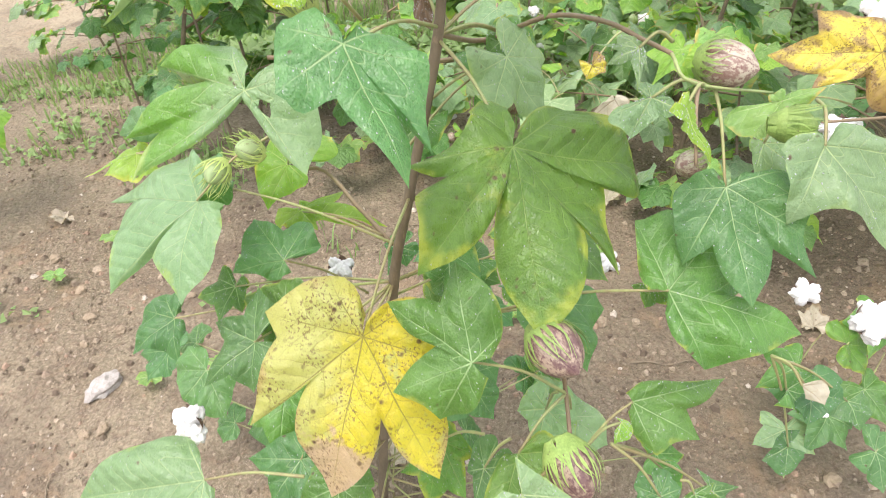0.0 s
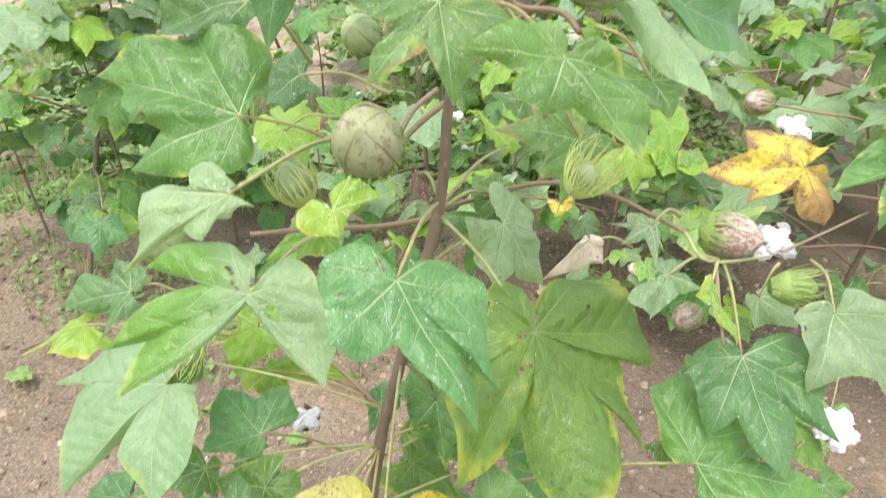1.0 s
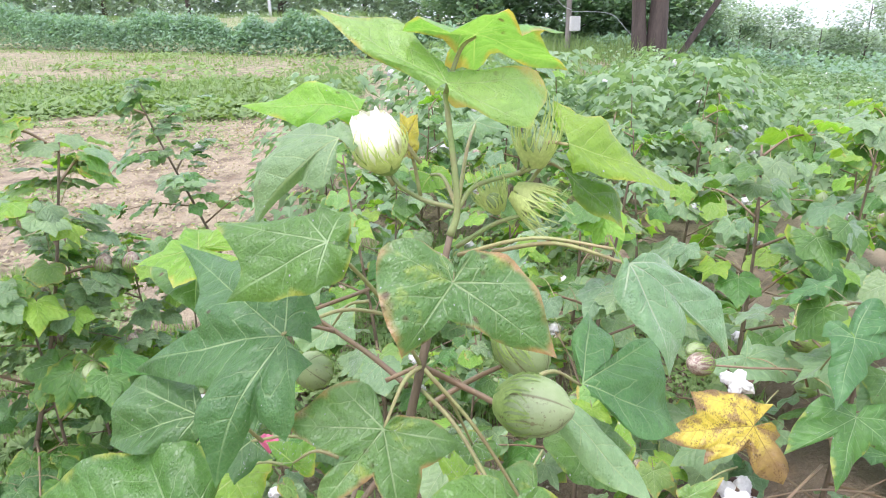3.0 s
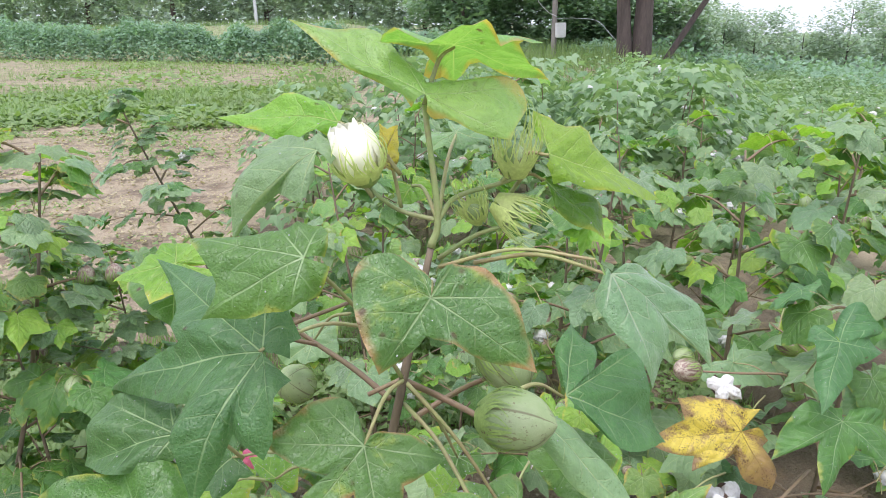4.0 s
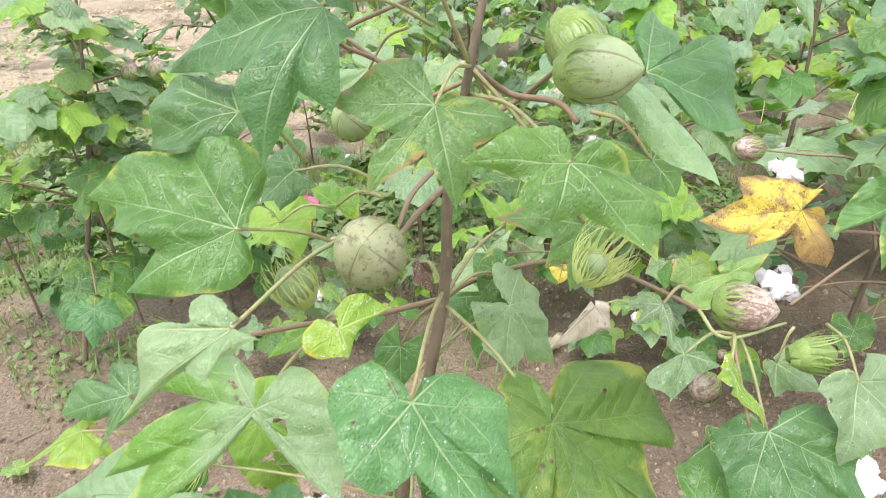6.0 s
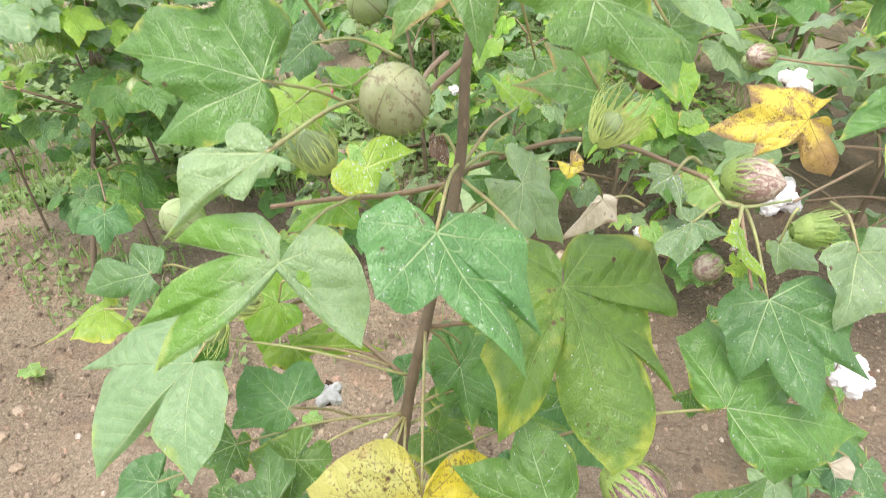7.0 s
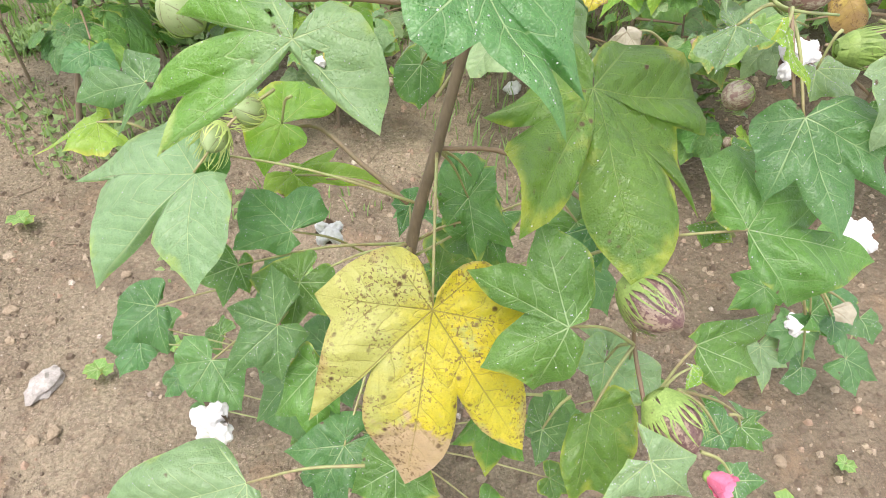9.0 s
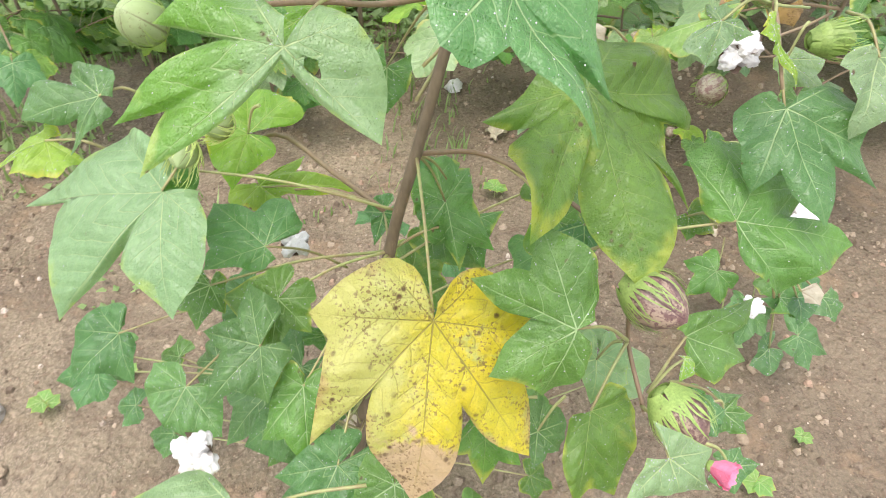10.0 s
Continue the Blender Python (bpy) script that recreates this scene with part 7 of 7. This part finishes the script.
def tree(x, y, height, crown, radius, seed, bits=2600, size=0.4, label="", trunk_h=0.4, mat="far", lean=(0, 0), limbs=6, low=0.35):
    """A tree: tapered trunk, limbs, and a crown of many small leaves in uneven clumps."""
    r = random.Random(seed)
    thing = new("tree")
    z0 = ground_height(x, y) - 0.1
    top = Vector((lean[0], lean[1], height * 0.75))
    part("trunk", tube_mesh("trunk", "bark", [(0, 0, 0), tuple(top * 0.35), tuple(top * 0.7), tuple(top)], radius, radius * 0.35, 10, 0.05, seed), thing)
    clumps = []
    for i in range(limbs):
        t = r.uniform(trunk_h, 0.95)
        p0 = top * t
        a = i * 2.4 + r.uniform(-0.5, 0.5)
        ln = crown * r.uniform(0.6, 1.0)
        p2 = p0 + Vector((math.cos(a) * ln, math.sin(a) * ln, ln * r.uniform(0.1, 0.6)))
        p1 = (p0 + p2) / 2 + Vector((0, 0, ln * 0.12))
        part("limb", tube_mesh("limb", "bark", [p0, p1, p2], radius * 0.35, radius * 0.08, 6, 0.05, seed + i), thing)
        clumps += [(p2, crown * 0.5), (p1, crown * 0.42)]
    clumps.append((top, crown * 0.6))
    clumps += [(top * r.uniform(low, 1.1) + Vector((r.uniform(-1, 1), r.uniform(-1, 1), 0)) * crown * 0.7, crown * r.uniform(0.25, 0.5)) for _ in range(7)]

    def place(q):
        c, k = q.choice(clumps)
        d = Vector((q.gauss(0, 1), q.gauss(0, 1), q.gauss(0, 0.8))).normalized() * k * q.uniform(0.3, 1.0) ** 0.5
        return c + d, 1.0

    part("crown", mesh_of("crown", *leaf_bits(bits, place, size, seed), mat, False), thing)
    thing.matrix_basis = pose(x, y, z0)
    return tagged(thing, label or "leafy green tree on the far side of the field", "tree", "far trees")


tree(8.62, 18.2, 11.0, 4.2, 0.27, 1, 5200, 0.22, "large old tree with a thick dark trunk", 0.6, "woods", (0.2, 0.3), 7, 0.8)
tree(8.22, 18.3, 11.0, 3.2, 0.21, 2, 2600, 0.22, "dark trunk grown against its neighbour", 0.65, "woods", (-0.5, 0.4), 5, 0.85)
tree(9.85, 19.6, 8.5, 3.2, 0.10, 3, 3000, 0.2, "slanting tree with a thin crown", 0.5, "woods", (4.6, 0.5), 6, 0.7)
for i, (x, y, hgt, cr) in enumerate([(5.4, 26.5, 5.0, 2.0), (7.4, 28.5, 6.0, 2.2), (9.6, 28.0, 5.0, 2.0), (11.4, 30.0, 5.5, 2.2), (12.6, 28.0, 3.0, 1.6)]):
    tree(x, y, hgt, cr, 0.10, 70 + i, 5200, 0.24, "dense dark green tree behind the field", 0.08, "woods", low=0.05, limbs=8)
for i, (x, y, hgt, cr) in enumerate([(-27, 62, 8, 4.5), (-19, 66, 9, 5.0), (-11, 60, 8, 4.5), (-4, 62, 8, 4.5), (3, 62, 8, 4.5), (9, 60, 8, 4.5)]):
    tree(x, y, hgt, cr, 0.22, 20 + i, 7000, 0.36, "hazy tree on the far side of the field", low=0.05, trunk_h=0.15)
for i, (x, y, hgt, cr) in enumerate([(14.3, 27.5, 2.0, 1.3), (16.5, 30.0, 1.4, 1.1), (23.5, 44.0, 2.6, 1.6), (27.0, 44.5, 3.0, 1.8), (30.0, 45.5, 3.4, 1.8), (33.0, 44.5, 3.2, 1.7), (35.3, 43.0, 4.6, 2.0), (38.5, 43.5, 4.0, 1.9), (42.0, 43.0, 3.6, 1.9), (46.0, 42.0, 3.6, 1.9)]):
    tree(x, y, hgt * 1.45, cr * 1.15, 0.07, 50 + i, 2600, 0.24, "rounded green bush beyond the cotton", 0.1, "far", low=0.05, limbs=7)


def far_woods(n, x0, x1, y, top, seed, label):
    def place(r):
        x = r.uniform(x0, x1)
        crest = top * (0.75 + 0.35 * noise.noise(Vector((x * 0.09, 5.0, 0.0))) + 0.2 * noise.noise(Vector((x * 0.3, 2.0, 0.0))))
        yy = y + r.uniform(-4, 4)
        return (x, yy, ground_height(x, yy) + r.random() ** 0.8 * crest), 1.0
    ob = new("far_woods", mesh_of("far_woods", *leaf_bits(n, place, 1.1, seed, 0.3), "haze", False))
    tagged(ob, label, "woods", kind="stuff")


far_woods(14000, -75, 12, 105, 11.0, 81, "pale hazy woods along the far horizon")
far_woods(7000, 50, 110, 88, 6.0, 82, "low hazy woods beyond the falling ground")


def scrub():
    def place(r):
        x = r.uniform(10, 46)
        y = r.uniform(max(21.0, 0.85 * x), 45)
        lump = max(0.15, 0.5 + 1.1 * noise.noise(Vector((x * 0.35, y * 0.35, 0.5))))
        return (x, y, ground_height(x, y) + r.random() ** 0.7 * 1.5 * lump), 1.0
    tagged(new("scrub", mesh_of("scrub", *leaf_bits(20000, place, 0.24, 83, 0.4), "hedge", False)), "pale green scrub beyond the cotton field", "scrub", kind="stuff")


scrub()


def utility_pole(x, y):
    """A thin grey pole with a white meter box and slack wires to the tree."""
    thing = new("utility_pole")
    part("post", tube_mesh("post", "wood", [(0, 0, -0.2), (0.02, 0, 2.0), (0.08, 0, 6.0)], 0.09, 0.07, 8, 0.02), thing)
    bm = bmesh.new()
    bmesh.ops.create_cube(bm, size=1.0)
    for v in bm.verts:
        v.co = Vector((v.co.x * 0.30, v.co.y * 0.16, v.co.z * 0.42))
    bmesh.ops.bevel(bm, geom=bm.edges[:], offset=0.02, segments=2, affect="EDGES")
    me = bpy.data.meshes.new("meter_box")
    bm.to_mesh(me)
    bm.free()
    me.materials.append(M["lint"])
    part("meter_box", me, thing, "white meter box", Matrix.Translation((0.16, -0.14, 0.92)))
    part("wire", tube_mesh("wire", "metal", [(0.05, -0.1, 1.25), (0.5, -0.6, 1.24), (0.95, -1.0, 1.15), (1.15, -1.6, 0.75), (1.4, -2.2, 0.3)], 0.009, 0.009, 5), thing, "pale slack wire")
    part("wire", tube_mesh("wire", "metal", [(0.05, -0.1, 1.3), (-0.3, -0.1, 1.5), (-0.6, -0.1, 2.1), (-0.5, 0, 4.5)], 0.010, 0.010, 5), thing, "pale slack wire")
    thing.matrix_basis = pose(x, y, ground_height(x, y))
    return tagged(thing, "thin grey pole with a white meter box and wires", "utility pole")


utility_pole(6.95, 20.6)
post = tagged(new("lamp_post", tube_mesh("lamp_post", "metal", [(0, 0, -0.2), (0, 0, 3.0), (0.05, 0, 7.0)], 0.10, 0.07, 8)), "pale concrete post at the far field edge", "post")
post.matrix_basis = pose(-3.6, 46, ground_height(-3.6, 46))

# ---- things on the soil ----
def stone(x, y, size, seed, mat="clod", squash=(1, 0.8, 0.6), name="clod", label="small clod of dry brown soil"):
    ob = new(name, lump_mesh(name, mat, size, seed, 0.34, 3, squash, 1.9))
    ob.matrix_basis = pose(x, y, ground_height(x, y) + size * 0.25, 0, 0, seed * 47)
    ob.data.polygons.foreach_set("use_smooth", [False] * len(ob.data.polygons))
    return tagged(ob, label, name, name + "s on the soil")


stone(-0.625, 0.752, 0.030, 9, "pale_stone", (1.2, 0.75, 0.6), "stone", "pale grey angular stone on bare soil")
for i, (x, y, s) in enumerate([(-0.58, 0.655, 0.012), (-0.61, 0.645, 0.011), (-0.74, 0.93, 0.013), (-0.79, 1.0, 0.012), (-0.66, 0.90, 0.012), (-0.72, 0.86, 0.009), (0.62, 0.62, 0.014), (0.70, 0.75, 0.016), (0.53, 0.50, 0.011), (-0.90, 1.1, 0.013), (-0.55, 1.0, 0.010), (0.30, 0.95, 0.013)]):
    stone(x, y, s, i + 2)


def grit():
    """Grains and crumbs of every size, thicker in patches."""
    r = random.Random(31)
    verts, faces = [], []
    for _ in range(46000):
        x, y = r.uniform(-1.25, 1.15), 0.2 + 1.9 * r.random() ** 1.3
        if noise.noise(Vector((x * 5.0, y * 5.0, 7.7))) + r.uniform(-0.55, 0.75) < 0.0:
            continue
        s = 0.0010 + 0.0016 * r.random() + 0.0075 * r.random() ** 9
        z = ground_height(x, y)
        o = len(verts)
        top = r.uniform(0.35, 0.65)
        ring = [(math.cos(a) * s * r.uniform(0.7, 1.25), math.sin(a) * s * r.uniform(0.7, 1.25)) for a in (0.3, 1.6, 2.7, 3.9, 5.2)]
        verts += [(x + a, y + b, z - 0.001) for a, b in ring] + [(x + a * top, y + b * top, z + s * r.uniform(0.45, 0.95)) for a, b in ring]
        faces += [(o + k, o + (k + 1) % 5, o + 5 + (k + 1) % 5, o + 5 + k) for k in range(5)] + [(o + 5, o + 6, o + 7, o + 8, o + 9)]
    for _ in range(240):
        x, y = r.uniform(-1.1, 1.0), 0.3 + 1.5 * r.random() ** 1.3
        if noise.noise(Vector((x * 3.0, y * 3.0, 2.7))) + r.uniform(-0.5, 0.6) < 0.0:
            continue
        s = 0.004 + 0.010 * r.random() ** 3
        o = len(verts)
        for j in range(4):
            for q in range(7):
                a, b = 0.8976 * q + 0.4 * j, (0.0, 0.5, 1.0, 1.45)[j]
                w = s * math.cos(b) * r.uniform(0.75, 1.2)
                verts.append((x + math.cos(a) * w, y + math.sin(a) * w, ground_height(x, y) - 0.001 + s * 0.75 * math.sin(b) * r.uniform(0.85, 1.15)))
        faces += [(o + j * 7 + q, o + j * 7 + (q + 1) % 7, o + j * 7 + 7 + (q + 1) % 7, o + j * 7 + 7 + q) for j in range(3) for q in range(7)] + [tuple(range(o + 21, o + 28))]
    tagged(new("grit", mesh_of("grit", verts, faces, "grit", False)), "coarse sandy grit and crumbs lying over the soil", "grit", kind="stuff")


grit()


def seedling(x, y, size, seed):
    """A small weed seedling with a few round leaves."""
    r = random.Random(seed)
    thing = new("seedling")
    part("stalk", tube_mesh("stalk", "petiole", [(0, 0, -0.005), (0, 0, size * 0.5), (0, 0, size)], 0.0012, 0.0008, 5), thing)
    for i in range(4):
        a = i * 1.57 + r.uniform(-0.3, 0.3)
        lobes = [(-62, size * 0.48), (-25, size * 0.72), (25, size * 0.72), (62, size * 0.48)]
        part("leaf", leaf_mesh("leaf", "young", lobes, 0.97, 0.2, 0.1, 0.1, 0.03, seed + i, 0.6), thing, "", frame_at((math.cos(a) * 0.003, math.sin(a) * 0.003, size * (0.7 + 0.1 * i)), (math.cos(a), math.sin(a), 0.25), (0, 0, 1)))
    thing.matrix_basis = pose(x, y, ground_height(x, y))
    return tagged(thing, "tiny bright green seedling on bare soil", "seedling", "seedlings")


for i, (x, y, s) in enumerate([(-0.53, 0.753, 0.030), (0.50, 0.42, 0.035), (0.10, 0.45, 0.022), (0.02, 0.42, 0.03), (-0.85, 1.02, 0.03), (-0.78, 1.15, 0.035), (-0.42, 0.80, 0.025), (0.12, 0.95, 0.03), (0.05, 0.85, 0.03), (0.3, 1.15, 0.035), (-0.2, 0.95, 0.025), (0.62, 0.48, 0.02)]):
    seedling(x, y, s, i)


def dry_twig(x, y, length, turn, seed):
    """A thin broken stalk lying on the soil."""
    r = random.Random(seed)
    pts = []
    for i in range(4):
        u = (i / 3 - 0.5) * length
        px, py = x + math.cos(turn) * u + r.uniform(-0.004, 0.004), y + math.sin(turn) * u + r.uniform(-0.004, 0.004)
        pts.append((px, py, ground_height(px, py) + 0.003 + (0.006 if i == 3 else 0.0)))
    ob = new("dry_twig", tube_mesh("dry_twig", "stem", pts, 0.0017, 0.0009, 6, 0.15, seed))
    return tagged(ob, "thin dry brown stalk lying on the soil", "twig", "dry twigs")


rnd = random.Random(77)
for i in range(26):
    dry_twig(rnd.uniform(-0.95, 0.8), rnd.uniform(0.45, 1.5), rnd.uniform(0.03, 0.11), rnd.uniform(0, 3.14), i)


def fallen_leaf(x, y, size, seed, mat="dry"):
    lobes = [(-110, size * 0.5), (-55, size * 0.8), (0, size), (55, size * 0.8), (110, size * 0.5)]
    ob = new("fallen_leaf", leaf_mesh("fallen_leaf", mat, lobes, 0.8, 0.15, -0.5, 0.5, 0.14, seed))
    ob.matrix_basis = pose(x, y, ground_height(x, y) + 0.012, 8, -6, seed * 70)
    return tagged(ob, "dry curled fallen leaf on the soil", "leaf", "fallen leaves")


for i, (x, y, s) in enumerate([(-0.05, 0.62, 0.05), (0.20, 0.70, 0.05), (-0.95, 1.25, 0.045), (0.15, 1.1, 0.05), (0.35, 1.35, 0.05), (0.70, 0.95, 0.045)]):
    fallen_leaf(x, y, s, i)
for i, (x, y) in enumerate([(0.44, 1.24), (0.30, 1.55), (0.62, 1.40), (-0.05, 1.75)]):
    ob = new("cotton_tuft", SHAPES["lint", i % 3])
    ob.matrix_basis = pose(x, y, ground_height(x, y) + 0.012)
    tagged(ob, "white tuft of cotton lint fallen on soil", "cotton tuft", "fallen tufts")
